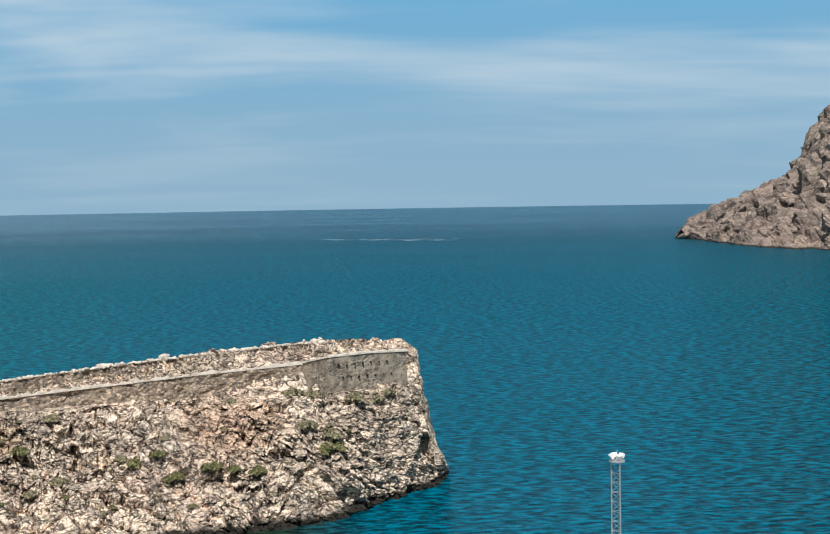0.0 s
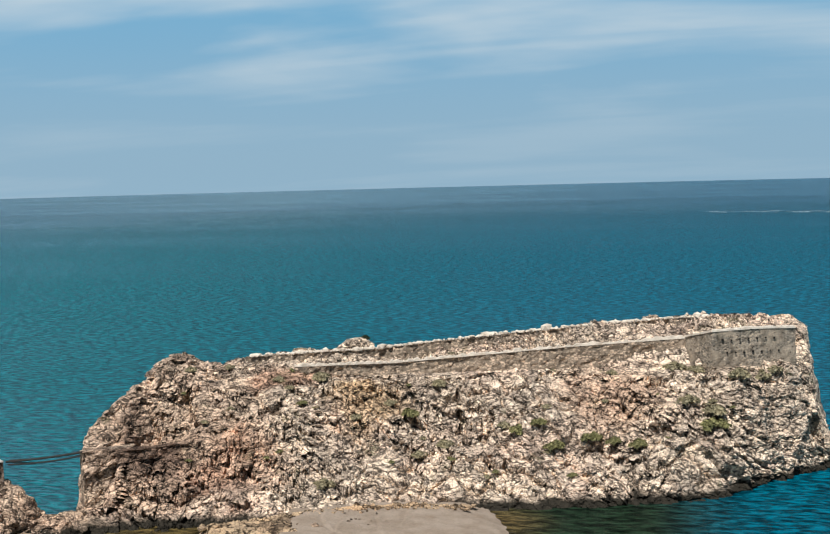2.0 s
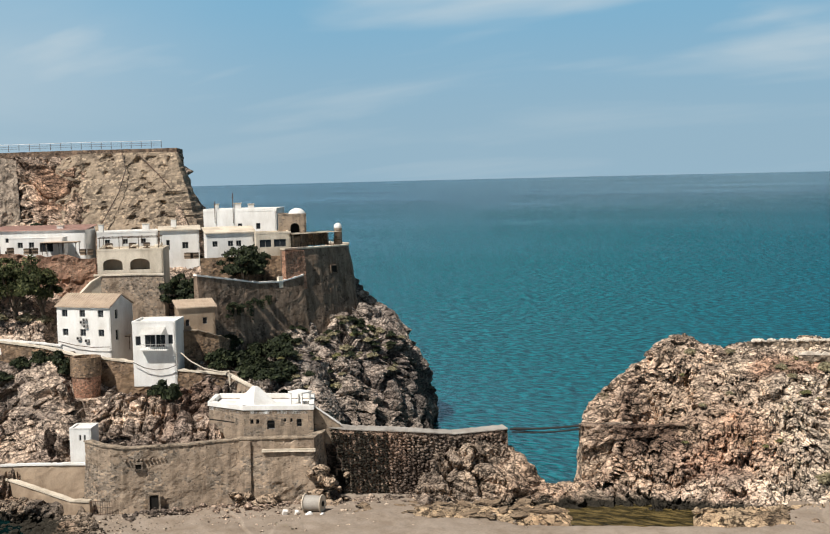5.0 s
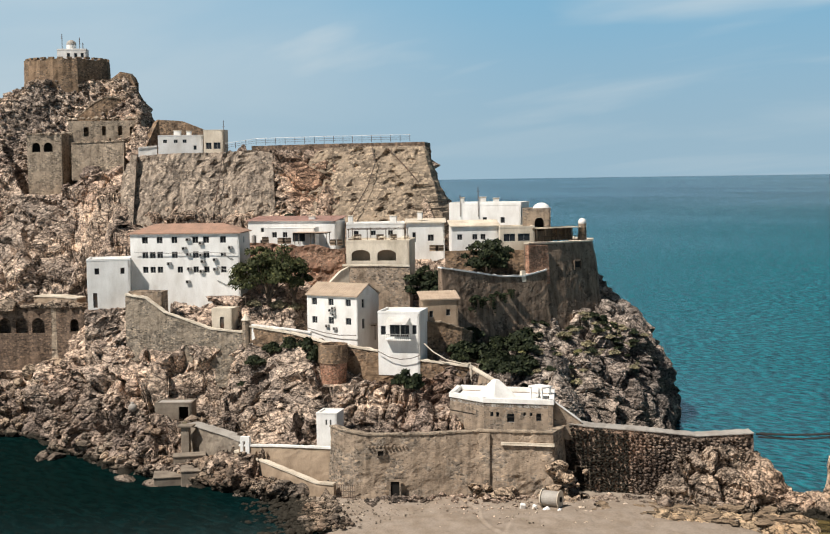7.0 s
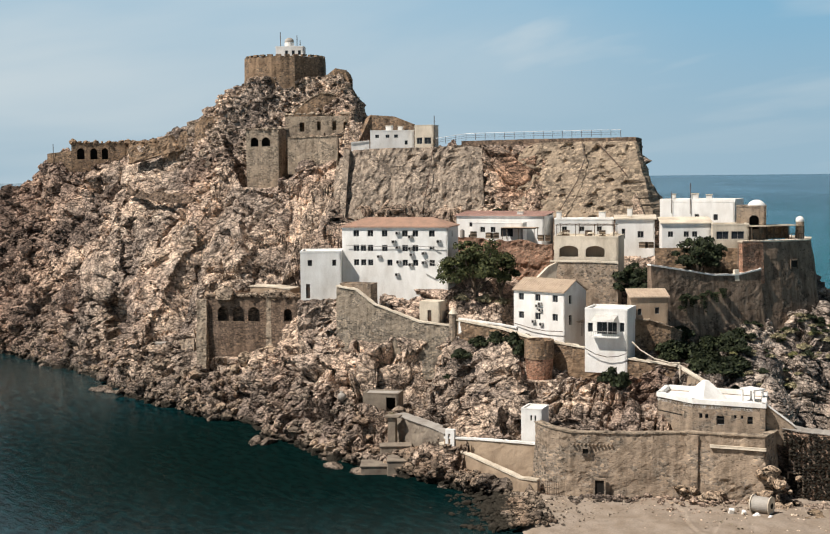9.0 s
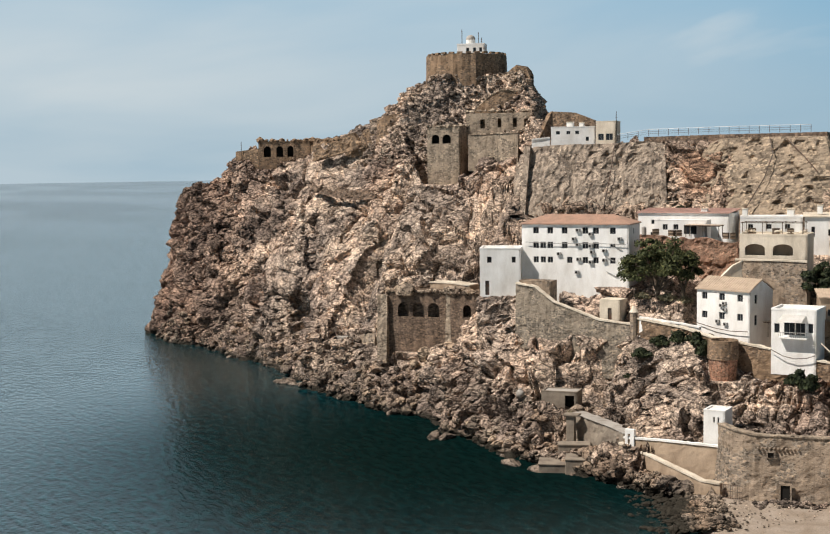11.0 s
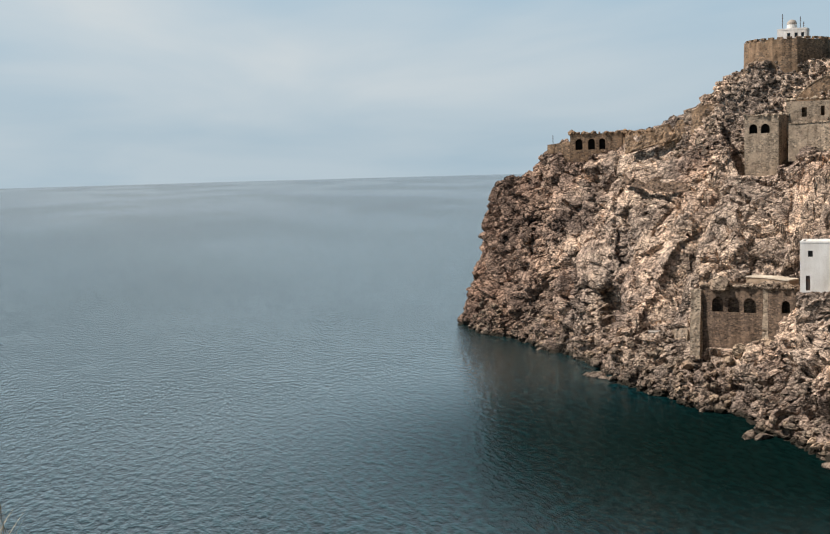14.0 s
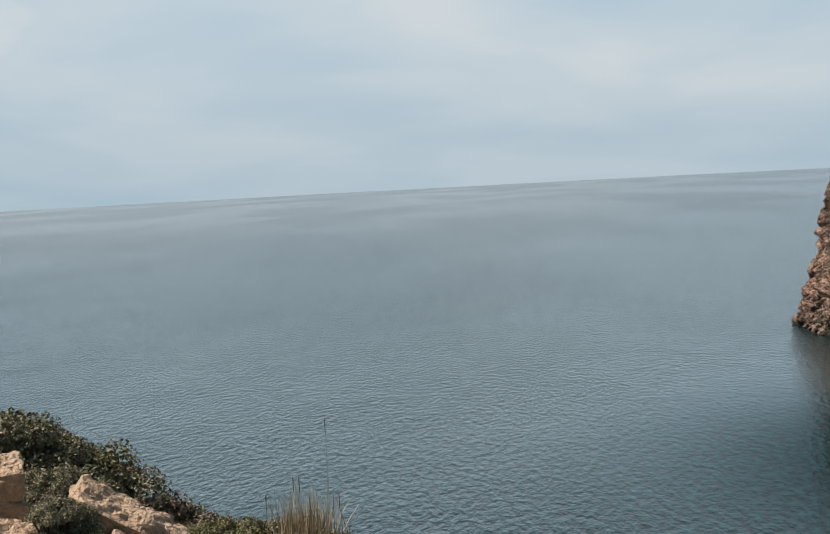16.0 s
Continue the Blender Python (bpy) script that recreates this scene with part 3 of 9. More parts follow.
SHELF = rock("tan_rock_shelf", (0.58, 0.46, 0.32), (0.56, 0.40, 0.26), (0.18, 0.14, 0.10), (0.36, 0.28, 0.20), scale=1.6, wet=False)
SAND = plain("beach_sand", (0.335, 0.275, 0.22), 0.95, 0.6, 0.9, 0.9, stain=(0.24, 0.185, 0.135))
WHITE = plain("whitewash", (0.87, 0.855, 0.82), 0.85, 0.16, 1.0, 0.1, stain=(0.66, 0.63, 0.58), streak=0.7)
CREAM = plain("cream_render", (0.72, 0.635, 0.515), 0.88, 0.3, 1.0, 0.15, stain=(0.44, 0.37, 0.28), streak=0.6)
OCHRE = plain("ochre_render", (0.41, 0.31, 0.22), 0.9, 0.35, 1.2, 0.25, stain=(0.26, 0.19, 0.13), streak=0.6)
TILE = plain("terracotta_tile", (0.46, 0.285, 0.205), 0.85, 0.35, 2.0, 0.3, stain=(0.33, 0.22, 0.165))
TILE_TAN = plain("sandy_tile", (0.50, 0.39, 0.29), 0.85, 0.3, 2.0, 0.3, stain=(0.38, 0.29, 0.215))
TILE_PINK = plain("faded_red_roof", (0.50, 0.30, 0.25), 0.85, 0.25, 2.0, 0.2, stain=(0.42, 0.29, 0.24))
CONCRETE = plain("grey_concrete", (0.40, 0.37, 0.33), 0.9, 0.3, 1.0, 0.25, stain=(0.25, 0.22, 0.19))
GLASS = plain("dark_glass", (0.025, 0.028, 0.032), 0.12, 0.2, 1.0, 0.0)
FRAME = plain("window_frame_paint", (0.35, 0.34, 0.32), 0.6, 0.2)
# near-black for dark parts, and for shade painted inside rooms, recesses and holes
DARK = plain("black_and_shade", (0.016, 0.014, 0.012), 0.95, 0.3)
IRON = plain("rusty_iron", (0.10, 0.085, 0.075), 0.7, 0.35, 3.0, 0.2, metal=0.4, stain=(0.14, 0.07, 0.04))
STEEL = plain("galvanised_steel", (0.55, 0.56, 0.56), 0.45, 0.15, 3.0, 0.05, metal=0.6)
BARK = plain("bark", (0.12, 0.09, 0.065), 0.95, 0.4, 4.0, 0.5)
STONE_WALL = masonry("old_rubble_wall", (0.265, 0.218, 0.175), (0.295, 0.255, 0.215), (0.32, 0.245, 0.18), plaster=0.65)
STONE_GREY = masonry("grey_rampart", (0.235, 0.205, 0.17), (0.22, 0.195, 0.165), (0.28, 0.23, 0.175), 0.45)
STONE_BROWN = masonry("brown_rampart", (0.21, 0.15, 0.105), (0.20, 0.155, 0.12), (0.26, 0.175, 0.11), 0.5, plaster=0.5)
STONE_RED = masonry("red_brick_patch", (0.25, 0.15, 0.11), (0.27, 0.20, 0.15), (0.28, 0.165, 0.115), 0.35)
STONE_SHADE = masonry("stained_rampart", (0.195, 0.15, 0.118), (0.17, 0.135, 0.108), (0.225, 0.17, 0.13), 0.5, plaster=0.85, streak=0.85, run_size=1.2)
BRICK = masonry("old_red_brick", (0.36, 0.185, 0.125), (0.34, 0.25, 0.19), (0.40, 0.21, 0.14), 0.3, plaster=0.2)
STONE_RUIN = masonry("dark_ruin_stone", (0.165, 0.122, 0.095), (0.15, 0.115, 0.092), (0.20, 0.14, 0.10), 0.5, plaster=0.25)
STONE_PALE = masonry("pale_rubble_wall", (0.38, 0.30, 0.225), (0.16, 0.13, 0.10), (0.44, 0.345, 0.26), 0.6, streak=0.0, plaster=0.1)
LEAF_DARK = foliage("dark_tree_leaves", (0.020, 0.029, 0.013), (0.050, 0.062, 0.026))
LEAF_FIG = foliage("olive_tree_leaves", (0.045, 0.056, 0.020), (0.12, 0.125, 0.05))
LEAF_GREY = foliage("grey_green_scrub", (0.25, 0.225, 0.14), (0.38, 0.335, 0.225))
LEAF_BROWN = foliage("dry_brown_scrub", (0.25, 0.185, 0.135), (0.36, 0.28, 0.215))
LEAF_GREEN = foliage("green_scrub", (0.15, 0.15, 0.062), (0.26, 0.245, 0.12))
LEAF_DRY = foliage("dry_grass", (0.46, 0.38, 0.26), (0.62, 0.55, 0.42))
CAUSEWAY_STONE = rock("causeway_stone", (0.36, 0.295, 0.245), (0.40, 0.275, 0.21), (0.15, 0.125, 0.105), (0.27, 0.225, 0.195), scale=2.5)


# ---- geometry helpers ----
def at(bearing, reach, z=0.0):
    """A place by its bearing (degrees left of north) and distance from the hill top."""
    b = radians(bearing)
    return Vector((-reach * math.sin(b), reach * math.cos(b), z))


def hashed(ix, iy, iz, seed):
    h = (ix.astype(np.int64) * 73856093) ^ (iy.astype(np.int64) * 19349663) ^ (iz.astype(np.int64) * 83492791) ^ (seed * 2654435)
    h = (h ^ (h >> 13)) * 1274126177 & 0xFFFFFFFF
    h = (h ^ (h >> 16)) * 668265263 & 0xFFFFFFFF
    return ((h ^ (h >> 15)) & 0xFFFFFF) / float(0x1000000)


def smooth_noise(p, seed=0):
    i = np.floor(p)
    f = p - i
    f = f * f * (3 - 2 * f)
    out = np.zeros(len(p))
    for dx in (0, 1):
        for dy in (0, 1):
            for dz in (0, 1):
                w = np.abs(1 - dx - f[:, 0]) * np.abs(1 - dy - f[:, 1]) * np.abs(1 - dz - f[:, 2])
                out += w * hashed(i[:, 0] + dx, i[:, 1] + dy, i[:, 2] + dz, seed)
    return out * 2 - 1


def fractal(p, octaves=4, seed=0, gain=0.5):
    out, amp = np.zeros(len(p)), 1.0
    for k in range(octaves):
        out += amp * smooth_noise(p * 2.03**k + 17.3 * k, seed + k)
        amp *= gain
    return out


def crags(p, seed=0):
    """Cell noise: gap to the next cell, the cell's own number, and a facet tilted its own way across the cell."""
    i = np.floor(p)
    d1, d2, own, lean = np.full(len(p), 9.0), np.full(len(p), 9.0), np.zeros(len(p)), np.zeros(len(p))
    for dx in (-1, 0, 1):
        for dy in (-1, 0, 1):
            for dz in (-1, 0, 1):
                c = i + (dx, dy, dz)
                h = [hashed(c[:, 0], c[:, 1], c[:, 2], seed + 11 * k) for k in range(3)]
                off = p - np.stack([c[:, k] + h[k] for k in range(3)], 1)
                d = np.sqrt((off**2).sum(1))
                near = d < d1
                d2 = np.where(near, d1, np.minimum(d2, d))
                tilt = off[:, 0] * (h[1] * 7.3 % 1 - 0.5) + off[:, 1] * (h[2] * 9.1 % 1 - 0.5) + off[:, 2] * (h[0] * 8.7 % 1 - 0.5)
                own = np.where(near, hashed(c[:, 0], c[:, 1], c[:, 2], seed + 91), own)
                lean = np.where(near, tilt, lean)
                d1 = np.where(near, d, d1)
    return lean, d2 - d1, own


def eased(x, y, xq):
    """Smooth curves through y at x, without overshoot."""
    x, y = np.asarray(x, float), np.asarray(y, float)
    slope = np.diff(y, axis=0) / np.diff(x)[:, None]
    tan = np.zeros_like(y)
    a, b = slope[:-1], slope[1:]
    tan[1:-1] = np.where(a * b > 0, 2 * a * b / np.where(np.abs(a + b) < 1e-9, 1, a + b), 0)
    tan[0], tan[-1] = slope[0], slope[-1]
    k = np.clip(np.searchsorted(x, xq) - 1, 0, len(x) - 2)
    h = (x[k + 1] - x[k])[:, None]
    u = ((xq - x[k]) / h[:, 0])[:, None]
    return (2 * u**3 - 3 * u**2 + 1) * y[k] + (u**3 - 2 * u**2 + u) * h * tan[k] + (3 * u**2 - 2 * u**3) * y[k + 1] + (u**3 - u**2) * h * tan[k + 1]


def grid_mesh(name, pts, material, smooth=True):
    """One mesh from a grid of points."""
    rows, cols = pts.shape[:2]
    idx = np.arange(rows * cols).reshape(rows, cols)
    quads = np.stack([idx[:-1, :-1], idx[1:, :-1], idx[1:, 1:], idx[:-1, 1:]], -1).reshape(-1, 4)
    me = bpy.data.meshes.new(name)
    me.vertices.add(rows * cols)
    me.vertices.foreach_set("co", pts.reshape(-1).astype(np.float32))
    me.loops.add(quads.size)
    me.loops.foreach_set("vertex_index", quads.ravel().astype(np.int32))
    me.polygons.add(len(quads))
    me.polygons.foreach_set("loop_start", (np.arange(len(quads)) * 4).astype(np.int32))
    me.polygons.foreach_set("use_smooth", np.full(len(quads), smooth))
    me.update(calc_edges=True)
    me.materials.append(material)
    return me


def craggy(pts, amount, seed, grain=1.0, dip=(0.35, 0.1), blocks=(1.0, 1.0, 1.0), lie=(-0.35, 0.75)):
    """Push a grid of points out and in: ledges, blocks and clefts down to stones, overhung where blocks jut."""
    du, dv = np.gradient(pts, axis=0), np.gradient(pts, axis=1)
    nrm = np.cross(dv, du)
    nrm /= np.linalg.norm(nrm, axis=2, keepdims=True) + 1e-9
    # blocks jut outward rather than upward, so that ledges have undersides
    out = nrm.copy()
    flat = np.hypot(nrm[..., 0], nrm[..., 1])
    out[..., 2] = nrm[..., 2] * (1 - lie[1] * np.clip(flat * 2.2, 0, 1)) + lie[0] * np.clip(flat * 2.2, 0, 1)
    out /= np.linalg.norm(out, axis=2, keepdims=True) + 1e-9
    p = pts.reshape(-1, 3)
    # beds of rock tilt gently, so blocks are longer along them than across
    q = p.copy()
    q[:, 2] = p[:, 2] + dip[0] * p[:, 0] + dip[1] * p[:, 1]
    q = q + 1.3 * np.stack([fractal(p / 6.0, 2, seed + 50 + k) for k in range(3)], 1)
    big = fractal(p / 18.0, 3, seed)
    lean, gap, own = crags(q / (8.0 * grain, 8.0 * grain, 4.6 * grain), seed + 1)
    lean2, gap2, own2 = crags(q / (3.0 * grain, 3.0 * grain, 1.9 * grain), seed + 2)
    lean3, gap3, own3 = crags(q / (1.5 * grain, 1.5 * grain, 0.95 * grain), seed + 3)
    crease = lambda g, w: np.clip(1 - g / w, 0, 1)
    massif = 1.0 - 2.0 * np.abs(fractal(q / (26.0, 26.0, 34.0), 2, seed + 7, 0.45))
    patchy = np.clip(0.75 + 0.6 * fractal(p / 9.0, 2, seed + 8), 0.2, 1.4)
    open_joint = np.clip(fractal(p / 13.0, 2, seed + 9) * 1.6 + 0.6, 0.15, 1.3)
    d = 1.6 * big + blocks[0] * (2.4 * (own - 0.5) + 3.6 * lean - 2.4 * open_joint * crease(gap, 0.16))
    e = blocks[1] * (1.5 * (own2 - 0.5) + 2.2 * lean2 - 1.9 * patchy * crease(gap2, 0.22))
    e = e + blocks[2] * (0.62 * (own3 - 0.5) + 0.85 * lean3 - 0.85 * patchy * crease(gap3, 0.32))
    # long ribs and gullies run down with the dip of the beds
    slant = np.stack([p[:, 0] + 0.55 * p[:, 2], p[:, 1] - 0.35 * p[:, 2], 0.30 * p[:, 2]], 1)
    ribs = 1.0 - 2.2 * np.abs(fractal(slant / (11.0 * grain), 3, seed + 13, 0.5))
    d = d + 1.7 * blocks[0] * ribs * np.clip(np.asarray(amount).reshape(-1) * 1.3 - 0.3, 0, 1)
    d = d + 4.2 * massif * np.clip(np.asarray(amount).reshape(-1) - 0.45, 0, 1)
    # drawn-out stretches of the sheet stay smoother
    span = np.maximum(np.linalg.norm(du, axis=2), np.linalg.norm(dv, axis=2))
    easy = np.clip(1.5 * np.median(span) / (span + 1e-9), 0.15, 1)
    # some beds stand as smooth slabs, others are shattered
    e = e * np.clip(0.75 + 1.1 * fractal(q / (13.0, 13.0, 9.0), 2, seed + 21), 0.3, 1.45)
    d, e = d.reshape(pts.shape[:2]) * amount, e.reshape(pts.shape[:2]) * amount * easy
    return pts + nrm * d[..., None] + out * e[..., None]


SURFACE = {}


def loft(name, sections, cell, rough, material, seed, grain=1.0, calm=(), pads=(), hollows=(), blocks=(1.0, 1.0, 1.0)):
    """Rock lofted through cross-sections: (bearing, [(distance, height), ...]) each, near shore to far shore. rough: how craggy at each point."""
    az = np.array([s[0] for s in sections], float)
    prof = np.array([[v for dz in s[1] for v in dz] for s in sections], float)
    mean = prof.reshape(len(az), -1, 2)
    reach = float(np.median(mean[..., 0]))
    # bearings spaced so that the columns stand evenly along the shore, also where it runs away from the eye
    fine = np.linspace(az[0], az[-1], 6000)
    trial = eased(az, prof, fine).reshape(len(fine), -1, 2)[:, 1:-2]
    rad = np.radians(fine)[:, None]
    xy = np.stack([-trial[..., 0] * np.sin(rad), trial[..., 0] * np.cos(rad)], -1)
    walked = np.concatenate([[0], np.cumsum(np.median(np.linalg.norm(np.diff(xy, axis=0), axis=2), axis=1))])
    n_az = int(walked[-1] / cell) + 2
    q = np.interp(np.linspace(0, walked[-1], n_az), walked, fine)
    curve = eased(az, prof, q).reshape(n_az, -1, 2)
    cuts, weight, step_of = [], [], []
    for k in range(curve.shape[1] - 1):
        span = float(np.percentile(np.linalg.norm(curve[:, k + 1] - curve[:, k], axis=1), 70))
        step = cell if k < curve.shape[1] - 3 else cell * 3
        n = max(1, int(span / step))
        u = np.arange(n) / n
        cuts.append(curve[:, k : k + 1] * (1 - u)[None, :, None] + curve[:, k + 1 : k + 2] * u[None, :, None])
        weight.append(rough[k] * (1 - u) + rough[k + 1] * u)
        step_of.append(k + u)
    cuts.append(curve[:, -1:])
    weight.append(np.array([rough[-1]]))
    step_of.append(np.array([curve.shape[1] - 1.0]))
    line, weight, step_of = np.concatenate(cuts, 1), np.concatenate(weight), np.concatenate(step_of)
    amount = np.broadcast_to(weight[None, :], (n_az, len(weight))).copy()
    for b0, b1, k0, k1, factor in calm:
        inside = np.clip((q - b0) / 0.6, 0, 1) * np.clip((b1 - q) / 0.6, 0, 1)
        across = np.clip((step_of - k0) / 0.3, 0, 1) * np.clip((k1 - step_of) / 0.3, 0, 1)
        amount *= 1 - (1 - factor) * inside[:, None] * across[None, :]
    b = np.radians(q)[:, None]
    pts = np.stack([-line[..., 0] * np.sin(b), line[..., 0] * np.cos(b), line[..., 1]], -1)
    # levelled ground where walls and houses stand: cut first, then weathered, then trimmed
    def cut(pts, slope, margin):
        pb, pd = np.degrees(np.arctan2(-pts[..., 0], pts[..., 1])), np.hypot(pts[..., 0], pts[..., 1])
        for b0, b1, d0, d1, z in pads:
            m = np.radians(1) * pd
            out = np.maximum.reduce([(b0 - pb) * m, (pb - b1) * m, d0 - pd, pd - d1, np.zeros_like(pd)])
            over = np.clip(pts[..., 2] - z - slope * np.clip(out - margin, 0, None), 0, None)
            pts[..., 2] -= over
            if slope < 3:
                amount[over > 0.2] *= 0.4
        return pts

    pts = cut(pts, 2.6, 0.4)
    # hollows and overhung clefts in the face
    face = np.clip(len(rough) - 4.2 - step_of, 0, 1)[None, :]
    for hb, hz, wide, tall, depth in hollows:
        pd = np.hypot(pts[..., 0], pts[..., 1])
        side = (q[:, None] - hb) * np.radians(1) * pd
        sink = depth * face * np.exp(-((side / wide) ** 4) - (((pts[..., 2] - hz) / tall) ** 4))
        pts[..., :2] *= (1 + sink / pd)[..., None]
    pts = cut(craggy(pts, amount, seed, grain, blocks=blocks), 7.0, 0.2)
    ob = new(name, grid_mesh(name, pts, material, smooth=False))
    SURFACE[name] = pts.reshape(-1, 3)
    return ob


def part(name, bm, material, parent=None, label=""):
    me = bpy.data.meshes.new(name)
    bm.to_mesh(me)
    bm.free()
    me.materials.append(material)
    ob = new(name, me)
    if parent is not None:
        ob.parent = parent
    if label:
        ob["label"] = label
    return ob


def thing(name, label, category, m=None, group="", kind=""):
    ob = new(name)
    if m is not None:
        ob.matrix_world = m
    return tagged(ob, label, category, group, kind)


def box(bm, lo, hi, bevel=0.0):
    m = Matrix.Translation([(a + b) / 2 for a, b in zip(lo, hi)]) @ Matrix.Diagonal([max(b - a, 1e-3) for a, b in zip(lo, hi)] + [1])
    g = bmesh.ops.create_cube(bm, size=1, matrix=m)
    if bevel:
        bmesh.ops.bevel(bm, geom=list({e for v in g["verts"] for e in v.link_edges}), offset=bevel, segments=1, affect="EDGES")
    return bm


def rod(bm, a, b, r, sides=6):
    a, b = Vector(a), Vector(b)
    m = Matrix.Translation((a + b) / 2) @ (b - a).to_track_quat("Z", "Y").to_matrix().to_4x4()
    bmesh.ops.create_cone(bm, cap_ends=True, segments=sides, radius1=r, radius2=r, depth=(b - a).length, matrix=m)
    return bm


def tube(bm, pts, r, sides=5):
    """One bent tube through points."""
    pts = [Vector(p) for p in pts]
    rings = []
    for k, p in enumerate(pts):
        along = (pts[min(k + 1, len(pts) - 1)] - pts[max(k - 1, 0)]).normalized()
        u = along.cross(Vector((0.31, 0.17, 0.93))).normalized()
        v = along.cross(u)
        rings.append([bm.verts.new(p + r * (u * math.cos(2 * math.pi * i / sides) + v * math.sin(2 * math.pi * i / sides))) for i in range(sides)])
    for p, q in zip(rings, rings[1:]):
        for i in range(sides):
            bm.faces.new((p[i], p[(i + 1) % sides], q[(i + 1) % sides], q[i]))
    bm.faces.new(rings[0][::-1])
    bm.faces.new(rings[-1])
    return bm


def slab(bm, outline, z0, z1):
    """A prism over a flat outline."""
    low = [bm.verts.new((x, y, z0)) for x, y in outline]
    top = [bm.verts.new((x, y, z1)) for x, y in outline]
    n = len(outline)
    bm.faces.new(top)
    bm.faces.new(low[::-1])
    for k in range(n):
        bm.faces.new((low[k], low[(k + 1) % n], top[(k + 1) % n], top[k]))
    bmesh.ops.recalc_face_normals(bm, faces=bm.faces)
    return bm


def wall_with_openings(bm, width, z0, z1, thick, openings):
    """A wall along x with its face at y = 0 and openings (x0, x1, za, zb, arched) cut through it."""
    xs = sorted({0.0, width, *[v for o in openings for v in o[:2]]})
    zs = sorted({z0, z1, *[v for o in openings for v in o[2:4]]})
    nx, nz = len(xs) - 1, len(zs) - 1
    corner_at = {}

    def corner(i, k, y):
        if (i, k, y) not in corner_at:
            corner_at[i, k, y] = bm.verts.new((xs[i], y, zs[k]))
        return corner_at[i, k, y]

    def solid(i, k):
        if not (0 <= i < nx and 0 <= k < nz):
            return False
        xm, zm = (xs[i] + xs[i + 1]) / 2, (zs[k] + zs[k + 1]) / 2
        return not any(o[0] < xm < o[1] and o[2] < zm < o[3] for o in openings)

    for i in range(nx):
        for k in range(nz):
            if not solid(i, k):
                continue
            for y in (0, thick):
                bm.faces.new([corner(i + a, k + c, y) for a, c in ((0, 0), (1, 0), (1, 1), (0, 1))])
            for di, dk, (p, q) in ((-1, 0, ((0, 0), (0, 1))), (1, 0, ((1, 0), (1, 1))), (0, -1, ((0, 0), (1, 0))), (0, 1, ((0, 1), (1, 1)))):
                if not solid(i + di, k + dk):
                    bm.faces.new([corner(i + p[0], k + p[1], 0), corner(i + q[0], k + q[1], 0), corner(i + q[0], k + q[1], thick), corner(i + p[0], k + p[1], thick)])
    for x0, x1, za, zb, *more in openings:
        if more and more[0]:
            r, n = (x1 - x0) / 2, 8
            rise_of = r * float(more[0])
            for side in (0, 1):
                pts = []
                for k in range(n + 1):
                    t = math.pi / 2 * k / n
                    dx = r * math.cos(t)
                    pts.append((x0 + r - dx if side == 0 else x1 - r + dx, zb - rise_of + rise_of * math.sin(t)))
                corner = (x0 if side == 0 else x1, zb)
                for (ax, az), (bx, bz) in zip(pts, pts[1:]):
                    v = [bm.verts.new((x, y, z)) for y in (0, thick) for x, z in ((ax, az), (bx, bz), corner)]
                    bm.faces.new((v[0], v[1], v[2]))
                    bm.faces.new((v[5], v[4], v[3]))
                    bm.faces.new((v[0], v[3], v[4], v[1]))
    bmesh.ops.remove_doubles(bm, verts=bm.verts, dist=0.001)
    bmesh.ops.recalc_face_normals(bm, faces=bm.faces)
    return bm


def front_frame(left, right, z0):
    """The pose of a front: origin at its left foot, x along it, y into the building. Corners as (bearing, distance)."""
    a, b = at(*left), at(*right)
    along = (b - a)
    w = along.length
    along.normalize()
    back = Vector((-along.y, along.x, 0))
    if back.dot(a) < 0:
        back = -back
    m = Matrix((( along.x, back.x, 0, a.x), (along.y, back.y, 0, a.y), (0, 0, 1, z0), (0, 0, 0, 1)))
    return m, w


def window_part(parent, x0, x1, za, zb, deep=0.18, frame=None, m=None, bars=1, arched=False):
    """A window set back in its opening: frame, and panes under it."""
    bm = bmesh.new()
    t = 0.07
    box(bm, (x0, deep, za), (x0 + t, deep + 0.06, zb))
    box(bm, (x1 - t, deep, za), (x1, deep + 0.06, zb))
    box(bm, (x0 + t, deep, za), (x1 - t, deep + 0.06, za + t))
    box(bm, (x0 + t, deep, zb - t), (x1 - t, deep + 0.06, zb))
    if bars:
        xm = (x0 + x1) / 2
        box(bm, (xm - 0.025, deep + 0.005, za + t), (xm + 0.025, deep + 0.05, zb - t))
    w = part("window", bm, frame or FRAME, parent)
    bm = bmesh.new()
    box(bm, (x0 + t, deep + 0.03, za + t), (x1 - t, deep + 0.045, zb - t))
    p = part("pane", bm, GLASS, w, "dark glass pane")
    if m is not None:
        w.matrix_local = m
    return w


